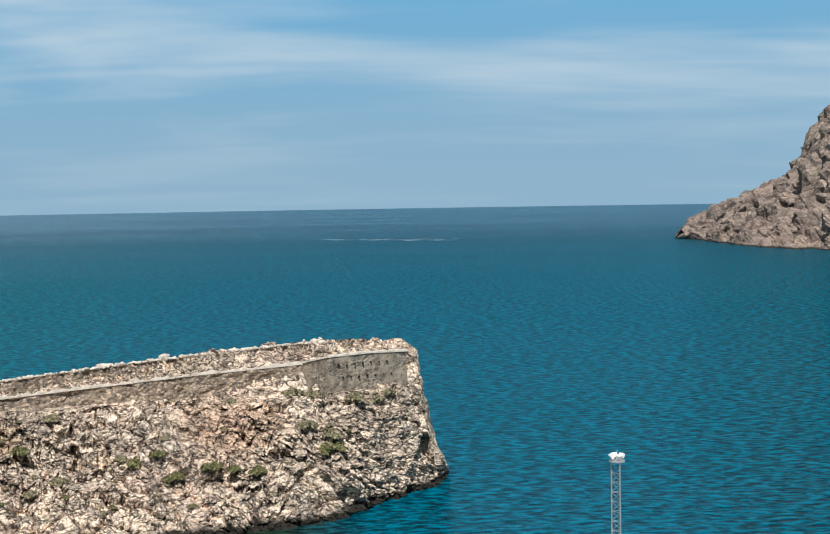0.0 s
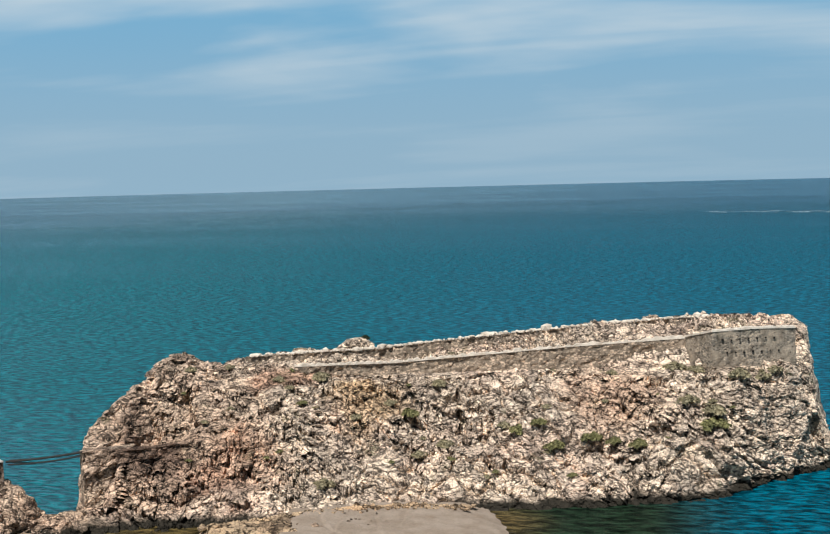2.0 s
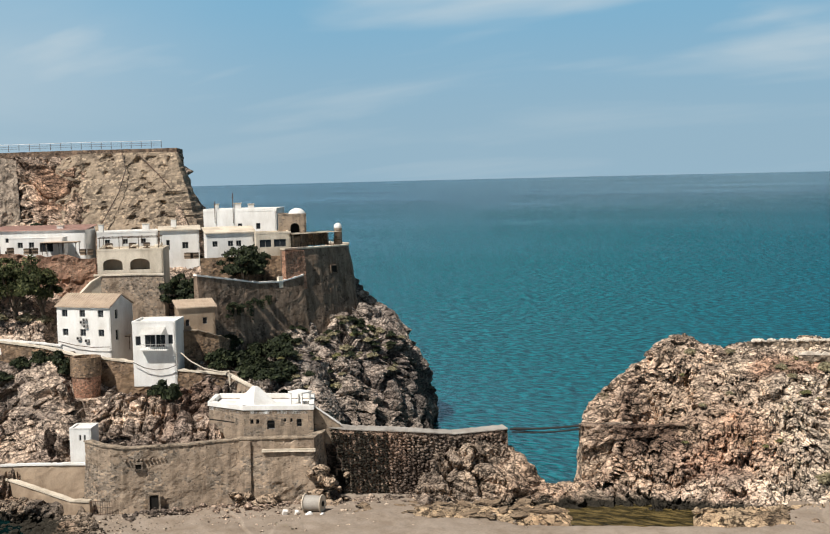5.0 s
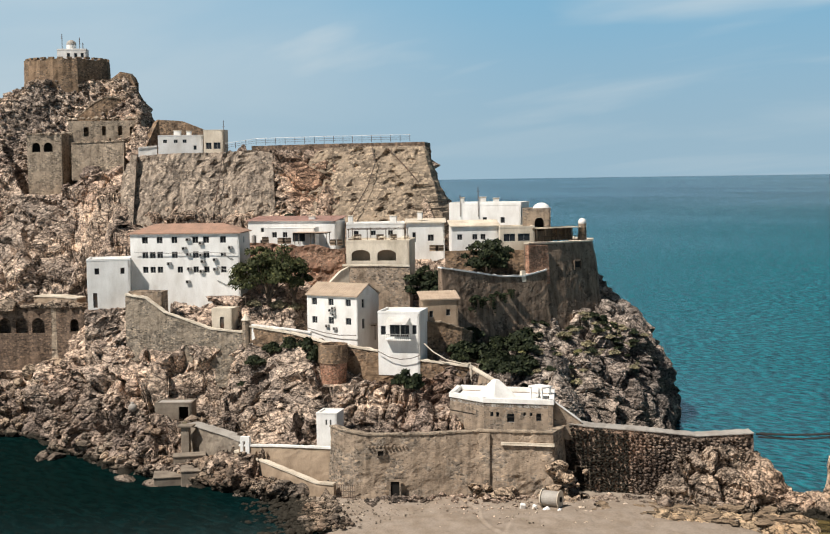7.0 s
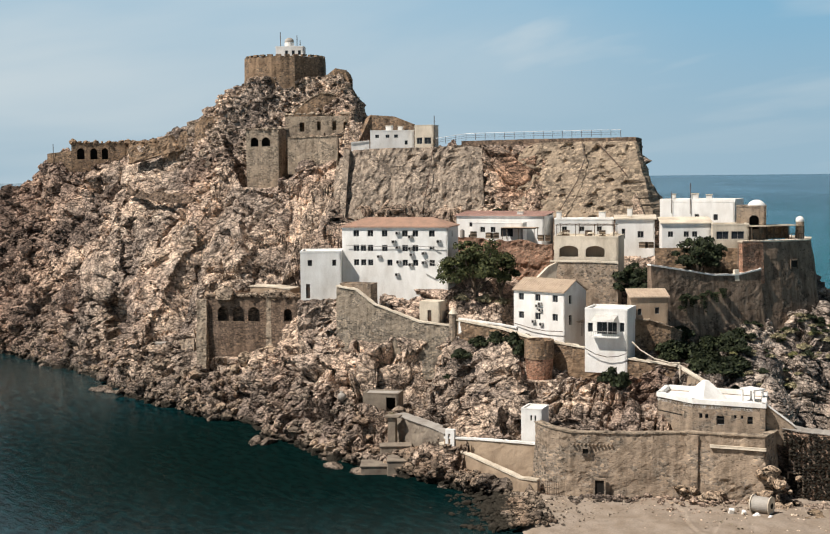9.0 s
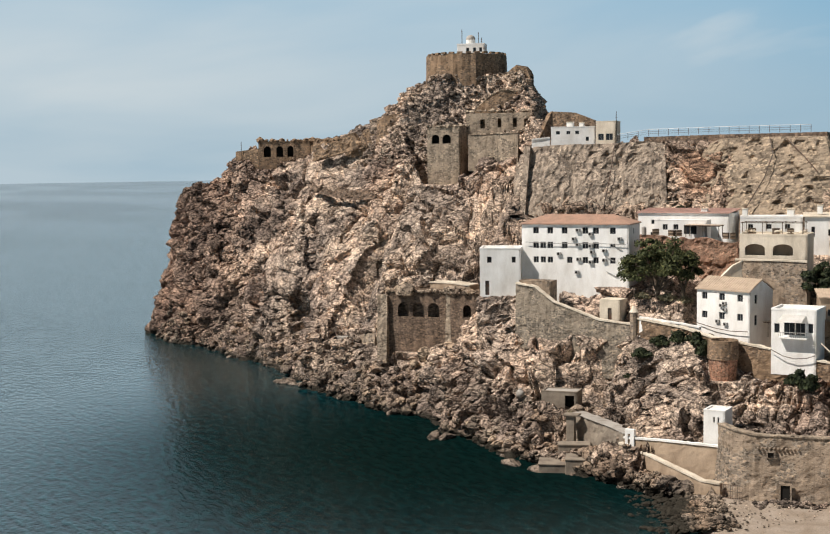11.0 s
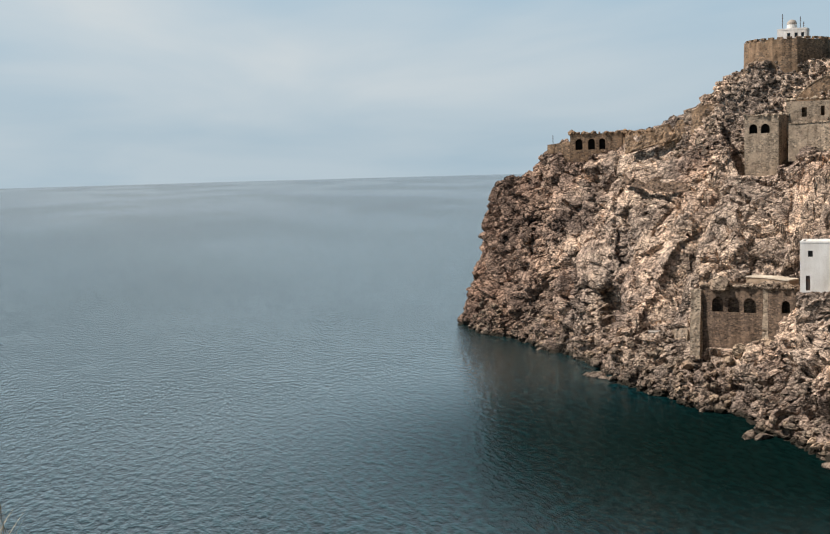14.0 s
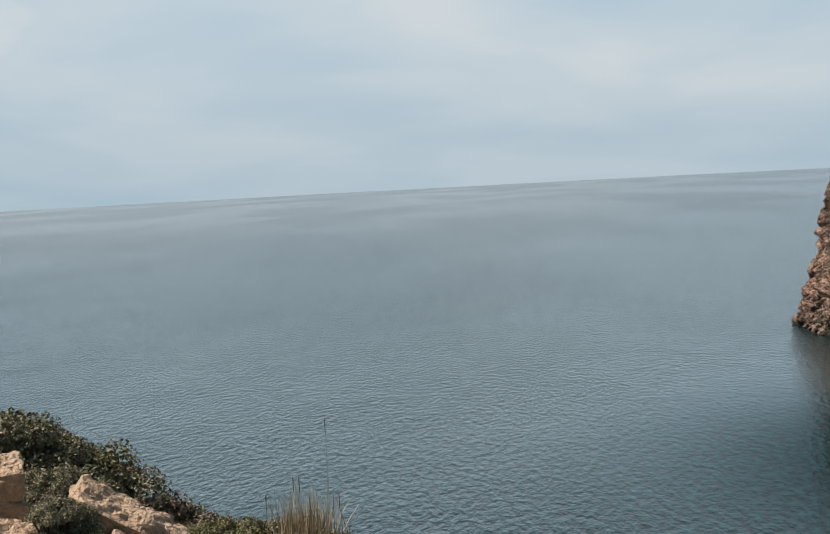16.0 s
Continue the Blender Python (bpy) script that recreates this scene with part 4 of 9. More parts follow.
def house(name, label, left, right, z0, h, deep, mat, windows=(), side=(), roof="flat", roof_mat=None, rise=1.5, arches=(), parapet=0.35, open_front=(), foot=4.0, over=0.35, doors=(), inner=None):
    """A building by the corners of its front: walls with openings, windows, doors and roof as parts."""
    m, w = front_frame(left, right, z0)
    ob = thing(name, label, "building", m)
    thick = 0.35
    holes = [(*o, False) for o in windows] + [(*o[:4], o[4] if len(o) > 4 else 1.0) for o in arches] + [(*o, False) for o in open_front] + [(*o, False) for o in doors]
    part("front_wall", wall_with_openings(bmesh.new(), w, -foot, h, thick, holes), mat, ob)
    sm = pose(w, 0, 0, 0, 0, 90)
    wl = part("side_wall", wall_with_openings(bmesh.new(), deep, -foot, h, thick, [(*o, False) for o in side]), mat, ob)
    wl.matrix_local = sm
    bm = bmesh.new()
    box(bm, (0, thick, -foot), (thick, deep, h))
    part("side_wall", bm, mat, ob)
    bm = bmesh.new()
    box(bm, (thick, deep - thick, -foot), (w - thick, deep, h))
    part("back_wall", bm, mat, ob)
    # sheet close behind the front; its near-black default paints the room's shade
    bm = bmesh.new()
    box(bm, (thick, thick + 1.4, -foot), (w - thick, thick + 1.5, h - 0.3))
    part("inner_wall", bm, inner or DARK, ob, "wall behind the openings, near-black by default for the room's shade")
    for o in windows:
        window_part(ob, *o, bars=1 if o[1] - o[0] > 0.9 else 0)
    for o in side:
        window_part(ob, *o, m=sm, bars=0)
    for x0, x1, za, zb in doors:
        bm = bmesh.new()
        box(bm, (x0, 0.2, za), (x1, 0.26, zb))
        part("door", bm, IRON, ob, "dark door")
    rm = roof_mat or mat
    if roof == "flat":
        bm = bmesh.new()
        box(bm, (thick, thick, h - 0.25), (w - thick, deep - thick, h - 0.003))
        part("roof", bm, rm, ob)
        if parapet:
            bm = bmesh.new()
            for lo, hi in (((-0.04, -0.04, h), (w + 0.04, 0.3, h + parapet)), ((-0.04, deep - 0.3, h), (w + 0.04, deep + 0.04, h + parapet)), ((-0.04, 0.3, h), (0.3, deep - 0.3, h + parapet)), ((w - 0.3, 0.3, h), (w + 0.04, deep - 0.3, h + parapet))):
                box(bm, lo, hi)
            part("parapet", bm, mat, ob)
        return ob
    bm = bmesh.new()
    o, t = over, 0.18
    if roof == "gable":
        prof = [(-o, h - 0.12), (deep / 2, h + rise), (deep + o, h - 0.12)]
        ends = (-o * 0.5, w + o * 0.5)
    elif roof == "hip":
        prof = [(-o, h - 0.05), (deep / 2, h + rise), (deep + o, h - 0.05)]
        ends = (-o, w + o)
    else:
        prof = [(-o, h + 0.02), (deep + o, h + rise)]
        ends = (-o, w + o)
    inset = deep * 0.5 if roof == "hip" else 0
    rows = []
    for k, (y, z) in enumerate(prof):
        s = inset if (roof == "hip" and k == 1) else 0
        rows.append([(bm.verts.new((ends[0] + s, y, z + t)), bm.verts.new((ends[1] - s, y, z + t))), (bm.verts.new((ends[0] + s, y, z)), bm.verts.new((ends[1] - s, y, z)))])
    for p, q in zip(rows, rows[1:]):
        bm.faces.new((p[0][0], p[0][1], q[0][1], q[0][0]))
        bm.faces.new((q[1][0], q[1][1], p[1][1], p[1][0]))
        for e in (0, 1):
            bm.faces.new((p[0][e], q[0][e], q[1][e], p[1][e]))
    for r in (rows[0], rows[-1]):
        bm.faces.new((r[0][0], r[0][1], r[1][1], r[1][0]))
    if roof == "hip":
        for e in (0, 1):
            for lvl in (0, 1):
                bm.faces.new([r[lvl][e] for r in rows])
    bmesh.ops.recalc_face_normals(bm, faces=bm.faces)
    rf = part("roof", bm, rm, ob, "tiled roof")
    # courses of cover tiles run down the slope
    bm = bmesh.new()
    n = int(w / 0.5)
    for k in range(n + 1):
        x = w * k / n
        for (ya, za), (yb, zb) in zip(prof, prof[1:]):
            if roof == "hip":
                if yb > deep / 2 + 0.01:
                    continue
                f = min(1, min(x + o, w + o - x) / inset)
                yb, zb = ya + (yb - ya) * f, za + (zb - za) * f
                if f < 0.08:
                    continue
            rod(bm, (x, ya, za + t + 0.02), (x, yb, zb + t + 0.02), 0.07, 5)
    part("cover_tiles", bm, rm, rf)
    if roof == "gable":
        for x in (0, w - thick):
            bm = bmesh.new()
            v = [bm.verts.new((x + dx, y, z)) for dx in (0, thick) for y, z in ((0, h - 0.1), (deep, h - 0.1), (deep / 2, h + rise - 0.02))]
            bm.faces.new(v[:3])
            bm.faces.new(v[3:])
            for i, j in ((0, 1), (1, 2), (2, 0)):
                bm.faces.new((v[i], v[j], v[j + 3], v[i + 3]))
            bmesh.ops.recalc_face_normals(bm, faces=bm.faces)
            part("gable", bm, mat, ob)
    if roof == "mono":
        bm = bmesh.new()
        box(bm, (0.02, deep - 0.5, h), (w - 0.02, deep - 0.02, h + rise * 0.9))
        part("upper_wall", bm, mat, ob)
    return ob


def rampart(name, label, line, thick, mat, coping=None, batter=0.06, category="wall", cop_h=0.3, uneven=0.06, seed=1, kind="", pocks=0.0, ragged=0.0, cell=0.5, ribs=0.0):
    """A wall along points (bearing, distance, top, foot): a battered, weathered body and its coping. pocks: depth of holes fallen out of the face; ragged: how far the top has crumbled."""
    pts = [(at(l[0], l[1]), l[2], l[3]) for l in line]
    flare = [l[4] if len(l) > 4 else batter for l in line]
    fine, lean_of = [], []
    for k, ((p, t, b), (q, t2, b2)) in enumerate(zip(pts, pts[1:])):
        n = max(1, int((q - p).length / cell))
        lean_of += [flare[k] + (flare[k + 1] - flare[k]) * j / n for j in range(n)]
        fine += [(p.lerp(q, k / n), t + (t2 - t) * k / n, b + (b2 - b) * k / n) for k in range(n)]
    fine.append(pts[-1])
    lean_of = np.array(lean_of + [flare[-1]])
    pos = np.array([tuple(f[0]) for f in fine])
    if ragged:
        wear = ragged * np.clip(0.3 + fractal(pos / 3.5, 3, seed + 3), 0, 1.2)
        fine = [(p, t - w, b) for (p, t, b), w in zip(fine, wear)]
    tan = np.gradient(pos, axis=0)
    tan /= np.linalg.norm(tan, axis=1, keepdims=True) + 1e-9
    nrm = np.stack([tan[:, 1], -tan[:, 0], 0 * tan[:, 0]], 1)
    nrm *= -1 if (nrm[0] * pos[0]).sum() > 0 else 1
    tall = max(t - b for _, t, b in fine)
    up = int(np.clip(tall / cell, 4, 44))
    rows = []
    rng = np.random.RandomState(seed)
    for k in range(up + 1):
        u = k / up
        zz = np.array([b + (t - b) * u for _, t, b in fine])
        off = lean_of * np.array([(t - b) * (1 - u) for _, t, b in fine])
        q = pos + nrm * off[:, None]
        q[:, 2] = zz
        jit = uneven * (1.3 * fractal(q / 3.2, 3, seed) + 0.9 * smooth_noise(q / 0.6, seed + 1)) * (1 if 0 < k < up else 0.4)
        if ribs:
            jit = jit + ribs * (1 - 2.4 * np.abs(fractal(q / (2.4, 2.4, 16.0), 3, seed + 8)))
        if pocks and 0 < k < up:
            lean, gap, own = crags(q / (1.9, 1.9, 1.5), seed + 5)
            patch = np.clip(0.5 + 1.3 * fractal(q / 8.0, 2, seed + 6), 0, 1)
            jit = jit - pocks * patch * np.where(own > 0.72, np.clip(gap / 0.3, 0, 1), 0) + 0.35 * pocks * lean
        q = q + nrm * jit[:, None]
        q[:, 2] = zz + (rng.uniform(-uneven, uneven, len(fine)) * 0.5 if k == up else 0)
        rows.append(q)
    back = pos - nrm * thick
    for z_of in (1, 2):
        q = back.copy()
        q[:, 2] = [f[z_of] for f in fine]
        rows.append(q)
    ob = thing(name, label, category, kind=kind)
    pts_grid = np.stack(rows, 0)
    me = grid_mesh("masonry", pts_grid, mat, smooth=False)
    w = new("masonry", me)
    w.parent = ob
    for e in (0, -1):
        bm = bmesh.new()
        bm.faces.new([bm.verts.new(tuple(r[e])) for r in rows])
        part("wall_end", bm, mat, ob)
    if coping is not None:
        bm = bmesh.new()
        inner = [(p - Vector(n) * (thick + 0.05), p + Vector(n) * 0.18, t) for (p, t, _), n in zip(fine, nrm)]
        ring = []
        for a, b, t in inner:
            j = rng.uniform(-1, 1) * min(max(0.04, uneven * 0.9), cop_h * 0.8)
            b = b + (b - a).normalized() * rng.uniform(-1, 1) * uneven * 0.5
            ring.append([bm.verts.new((v.x, v.y, z)) for v, z in ((a, t + 0.004), (b, t + 0.004), (b, t + cop_h + j), (a, t + cop_h + j))])
        for r, s in zip(ring, ring[1:]):
            for k in range(4):
                bm.faces.new((r[k], r[(k + 1) % 4], s[(k + 1) % 4], s[k]))
        bm.faces.new(ring[0])
        bm.faces.new(ring[-1])
        bmesh.ops.recalc_face_normals(bm, faces=bm.faces)
        part("coping", bm, coping, ob)
    return ob


# ---- sea and ground ----
def build_sea():
    bm = bmesh.new()
    radii = [40, 90, 150, 220, 300, 420, 600, 900, 1400, 2200, 3400, 4900]
    n = 128
    rings = [[bm.verts.new((r * math.cos(2 * math.pi * k / n), r * math.sin(2 * math.pi * k / n), 0)) for k in range(n)] for r in radii]
    bm.faces.new(rings[0])
    for p, q in zip(rings, rings[1:]):
        for k in range(n):
            bm.faces.new((p[k], p[(k + 1) % n], q[(k + 1) % n], q[k]))
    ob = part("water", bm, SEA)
    tagged(ob, "blue-green rippled sea reaching to the horizon", "sea", kind="structure")


build_sea()

ROUGH = [0.4, 0.6, 0.9, 1.0, 0.75, 0.6, 0.75, 0.75, 0.85, 0.8, 0.6, 0.3]


def fortress_rock():
    s = []
    s.append((79.5, [(408 + k, -4) for k in range(12)]))
    s.append((79.1, [(399, -4), (402, 0), (403, 2), (404, 3), (405, 4), (406, 5), (407, 5), (408, 6), (410, 6), (414, 4), (420, 0), (424, -4)]))
    s.append((78.6, [(389, -4), (392, 0), (395, 3), (398, 5), (400, 7), (402, 9), (404, 11), (406, 12), (409, 12), (414, 10), (424, 0), (428, -4)]))
    s.append((78.2, [(381, -4), (385, 0), (388, 5), (392, 9), (395, 13), (398, 18), (400, 22), (402, 26), (406, 27), (414, 24), (428, 0), (432, -4)]))
    s.append((77.8, [(377, -4), (381, 0), (384, 6), (389, 12), (392, 19), (395, 27), (398, 34), (400, 39), (405, 40), (415, 34), (432, 0), (436, -4)]))
    s.append((77.4, [(373, -4), (376, 0), (380, 6), (385, 13), (388, 22), (391, 31), (394, 39), (397, 46), (403, 46), (416, 40), (436, 0), (440, -4)]))
    s.append((75.8, [(349, -4), (353, 0), (357, 6), (363, 14), (368, 24), (373, 34), (378, 42), (382, 48), (388, 49), (404, 46), (440, 0), (445, -4)]))
    s.append((75.1, [(342, -4), (346, 0), (350, 6), (356, 15), (362, 25), (368, 36), (373, 46), (377, 53), (383, 54), (402, 52), (440, 0), (445, -4)]))
    s.append((74.2, [(331, -4), (335, 0), (340, 6), (347, 15), (353, 25), (360, 36), (366, 46), (370, 51.5), (378, 56), (398, 54), (436, 0), (441, -4)]))
    s.append((71.2, [(283, -4), (287, 0), (291, 5), (303, 14), (314, 23), (325, 33), (336, 41), (346, 46.5), (362, 58.2), (387, 57), (425, 0), (430, -4)]))
    s.append((69.6, [(270, -4), (274, 0), (278, 5), (287, 13), (298, 22), (310, 31), (322, 39), (334, 46.5), (349, 61.0), (378, 59), (422, 0), (427, -4)]))
    s.append((68.7, [(263, -4), (267, 0), (270, 5), (276, 11), (283, 21), (294, 27), (308, 36), (320, 47), (339, 64.5), (370, 63), (420, 0), (425, -4)]))
    s.append((67.6, [(259, -4), (262, 0), (266, 4), (273, 11), (281, 22), (292, 29), (304, 38), (316, 51), (336, 70), (368, 68), (418, 0), (423, -4)]))
    s.append((66.2, [(242, -4), (246, 0), (250, 4), (264, 12), (275, 22), (286, 29), (298, 38), (312, 50), (334, 73.8), (365, 73), (415, 0), (420, -4)]))
    s.append((63.5, [(222, -4), (226, 0), (231, 4), (243, 13), (250, 23), (256, 28), (277, 39), (316, 57.5), (333, 74.5), (360, 74), (410, 0), (415, -4)]))
    s.append((62.6, [(218, -4), (222, 0), (227, 4), (239, 12.4), (246, 20.5), (253, 27.4), (287, 43), (315, 57.3), (330, 74.6), (357, 71), (407, 0), (412, -4)]))
    s.append((62.0, [(215, -4), (219, 0), (224, 4), (237, 12), (243, 19), (252, 27), (287, 41), (297, 54.5), (330, 70.5), (355, 70), (405, 0), (410, -4)]))
    s.append((61.4, [(213, -4), (217, 0), (222, 4), (235, 12), (242, 18), (251, 27), (286, 41), (297, 55), (329, 64), (354, 62), (403, 0), (408, -4)]))
    s.append((59.0, [(204, -4), (208, 0), (211, 3.8), (227, 10), (237, 16.5), (248, 27), (284, 41), (296, 56), (305, 56.5), (345, 55), (395, 0), (400, -4)]))
    s.append((55.5, [(191, -4), (195, 0), (198, 3.0), (214, 11), (222, 15), (233, 21), (283, 41), (293, 56), (300, 56), (335, 54), (380, 0), (385, -4)]))
    s.append((53.3, [(183, -3), (190, -1), (199, 2), (203, 9), (217, 14.5), (230, 19), (280, 41), (290, 56), (297, 56), (330, 54), (370, 0), (375, -4)]))
    s.append((49.6, [(182, -3), (189, -1), (197, 2), (201, 9), (214, 13), (227, 17), (275, 40.5), (285, 56), (289, 56), (320, 54), (360, 0), (365, -4)]))
    s.append((49.35, [(182, -3), (189, -1), (197, 2), (201, 9), (214, 13), (227, 17), (273, 40), (284, 50), (289, 51), (318, 49), (358, 0), (363, -4)]))
    s.append((48.95, [(181, -3), (188, -1), (196, 2), (201, 9), (213, 13), (227, 18), (268, 38), (280, 42.5), (287, 43.5), (314, 42), (354, 0), (359, -4)]))
    s.append((48.5, [(180, -3), (188, -1), (196, 2), (201, 9), (213, 13.5), (228, 19), (262, 37), (275, 40), (284, 40), (310, 38), (350, 0), (355, -4)]))
    s.append((46.3, [(178, -3), (187, -1), (196, 2), (203, 10), (212, 13), (230, 17), (238, 19.5), (256, 35), (275, 37), (300, 34), (335, 0), (340, -4)]))
    s.append((44.0, [(178, -3), (187, -1), (196, 2), (203, 9), (212, 11), (230, 14.5), (244, 19), (252, 21.5), (266, 31), (288, 31), (318, 0), (323, -4)]))
    s.append((42.9, [(180, -3), (188, -2), (200, -1), (212, -1), (226, 6), (239, 15), (248, 20), (256, 23), (268, 30), (286, 30), (312, 0), (317, -4)]))
    s.append((41.8, [(180, -3), (190, -3), (204, -3), (220, -2), (233, 8), (245, 16), (254, 21.5), (260, 23.5), (268, 26), (282, 22), (302, 0), (307, -4)]))
    s.append((40.4, [(190, -4), (200, -4), (212, -3), (228, -2), (238, 6), (250, 13), (257, 17.5), (262, 20), (268, 19), (278, 12), (290, 0), (295, -4)]))
    s.append((39.5, [(200, -4), (210, -4), (220, -3), (236, -2), (244, 4), (251, 8), (257, 12), (262, 14.5), (267, 13), (274, 7), (282, 0), (287, -4)]))
    s.append((39.0, [(210, -4), (220, -4), (232, -4), (246, -2), (250, 2), (254, 4), (258, 6), (261, 7), (264, 6), (268, 3), (272, -1), (276, -4)]))
    s.append((38.7, [(244 + 2 * k, -5) for k in range(12)]))
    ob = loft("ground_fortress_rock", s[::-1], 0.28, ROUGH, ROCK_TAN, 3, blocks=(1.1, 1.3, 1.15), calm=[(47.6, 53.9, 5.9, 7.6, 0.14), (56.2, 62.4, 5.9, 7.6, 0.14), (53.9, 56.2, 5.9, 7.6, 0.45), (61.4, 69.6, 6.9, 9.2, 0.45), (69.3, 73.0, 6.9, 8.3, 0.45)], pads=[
        (57.6, 62.8, 244, 262, 28.0), (62.4, 64.7, 245, 258, 26.0), (52.4, 55.2, 227, 240, 21.0), (49.7, 52.0, 223, 236, 16.6), (48.2, 50.3, 233, 245, 20.5),
        (50.0, 53.4, 240, 254, 27.4), (53.3, 57.7, 258, 277, 34.0), (50.3, 53.3, 256, 271, 34.0), (48.5, 50.6, 253, 266, 33.4), (44.0, 48.6, 247, 276, 35.0),
        (58.2, 62.3, 296, 308, 55.6), (64.9, 66.9, 308, 324, 47.0), (65.7, 69.0, 267, 278, 11.5), (63.7, 65.9, 262, 270, 13.5), (65.7, 68.9, 278, 288, 22.0), (71.7, 74.4, 366, 378, 51.0),
        (62.7, 65.0, 306, 311, 55.5), (62.5, 65.0, 315, 319.5, 60.0), (43.3, 54.1, 165, 195, 0.6), (44.2, 49.0, 226, 242, 20.5), (41.9, 45.2, 238, 251, 23.5), (49.0, 58.6, 284, 335, 56.2),
        (63.2, 66.7, 336, 356, 74.6), (59.2, 61.9, 226, 234, 7.4), (53.1, 54.5, 216, 222, 14.6), (70.2, 71.4, 293, 300, 8.8), (54.0, 57.7, 190, 203.5, 2.6), (58.5, 61.7, 212.5, 223, 3.0)], hollows=[(72.5, 14, 3.2, 4.5, 7.0), (71.9, 29, 2.0, 5.0, 4.0), (69.6, 33, 6.0, 1.6, 3.0), (57.0, 12.5, 6.0, 3.0, 2.6), (66.9, 19, 2.0, 4.0, 3.5), (63.9, 8, 5.0, 1.8, 2.6), (75.8, 30, 2.0, 7.0, 3.0), (42.0, 6, 3.0, 4.0, 3.0), (46.2, 19.0, 3.0, 3.0, 3.5)])
    tagged(ob, "craggy tan and grey limestone fortress rock rising from the sea", "rock", kind="structure")


def islet_rock():
    s = []
    s.append((-1.75, [(226 + 2 * k, -5) for k in range(10)]))
    s.append((-1.3, [(224, -4), (227, 0), (228, 1), (229, 2), (230, 2.5), (231, 3), (234, 3), (238, 2), (243, 0), (246, -4)]))
    s.append((-0.8, [(222, -4), (225, 0), (226, 3), (227, 5), (228, 6.5), (229, 7.5), (232, 8), (239, 6), (250, 0), (254, -4)]))
    s.append((-0.35, [(220, -4), (223, 0), (225, 4), (227, 8), (228, 12), (229, 14.5), (232, 16), (240, 14), (254, 0), (258, -4)]))
    s.append((0.05, [(219, -4), (222, 0), (224, 5), (226, 11), (228, 16), (229, 20), (232, 23), (240, 23), (256, 0), (260, -4)]))
    s.append((1.0, [(214, -4), (217, 0), (219, 4), (222, 11), (225, 17.5), (227, 20), (231, 24), (240, 25), (257, 0), (261, -4)]))
    s.append((3.9, [(199, -4), (203, 0), (206, 4), (212, 12), (219, 17), (223, 19), (229, 24), (240, 25), (258, 0), (262, -4)]))
    s.append((7.7, [(193, -4), (197, 0), (201, 4.5), (209, 11), (219, 18), (224, 20), (230, 22), (238, 23.6), (256, 0), (260, -4)]))
    s.append((13.8, [(190, -2), (195, 0.5), (200, 4.5), (208, 11), (217, 17.5), (223, 19), (229, 20.5), (236, 22), (254, 0), (258, -4)]))
    s.append((18.0, [(188, -2), (195, 1), (200, 5), (207, 10.5), (215, 16.5), (221, 18.5), (228, 19.5), (233, 20), (252, 0), (256, -4)]))
    s.append((23.6, [(183, -2), (188, 0.6), (197, 5), (206, 12), (211, 15.5), (218, 18.5), (225, 20), (230, 20.6), (248, 0), (252, -4)]))
    s.append((26.2, [(185, -2), (191, 0.6), (197.5, 5), (205, 11), (210, 15), (216, 18.5), (222, 20.5), (228, 20), (246, 0), (250, -4)]))
    s.append((27.5, [(186, -2), (193, 0.5), (198, 5), (205, 10.8), (210, 14.5), (215, 18), (220, 22), (226, 22), (244, 0), (248, -4)]))
    s.append((29.5, [(187, -2), (193, 0.3), (197, 5), (203, 10.5), (207, 13), (211, 15.5), (215, 18), (221, 17), (238, 0), (242, -4)]))
    s.append((31.3, [(188, -2), (194, 0), (198, 5), (202, 10), (204, 11), (207, 12.5), (209, 13.8), (213, 13), (228, 0), (232, -4)]))
    s.append((31.9, [(190, -3), (195, -1), (199, 4), (202, 9.5), (204, 10), (206, 10.5), (208, 10.5), (211, 9), (224, 0), (228, -4)]))
    s.append((32.2, [(192, -5), (196, -3), (199, -2), (202, -1), (204, -1), (206, -1), (208, -1), (211, -2), (222, -3), (226, -5)]))
    ob = loft("ground_islet_rock", s, 0.21, [0.3, 0.55, 0.85, 0.95, 0.8, 0.35, 0.4, 0.5, 0.5, 0.3], ROCK_PALE, 21, 0.64, blocks=(0.6, 0.95, 1.5), pads=[(0.5, 4.3, 213, 223, 18.2), (4.8, 22.5, 219.5, 224, 17.6), (31.3, 32.2, 198, 203, 2.0)], hollows=[(28.2, 13.2, 6.0, 4.0, 2.4), (24.5, 8.5, 5.0, 1.0, 2.0), (6.5, 9.0, 4.0, 1.2, 2.0), (15.0, 12.0, 5.0, 0.9, 1.8)])
    tagged(ob, "pale cream limestone islet with dry scrub and old walls", "rock", kind="structure")


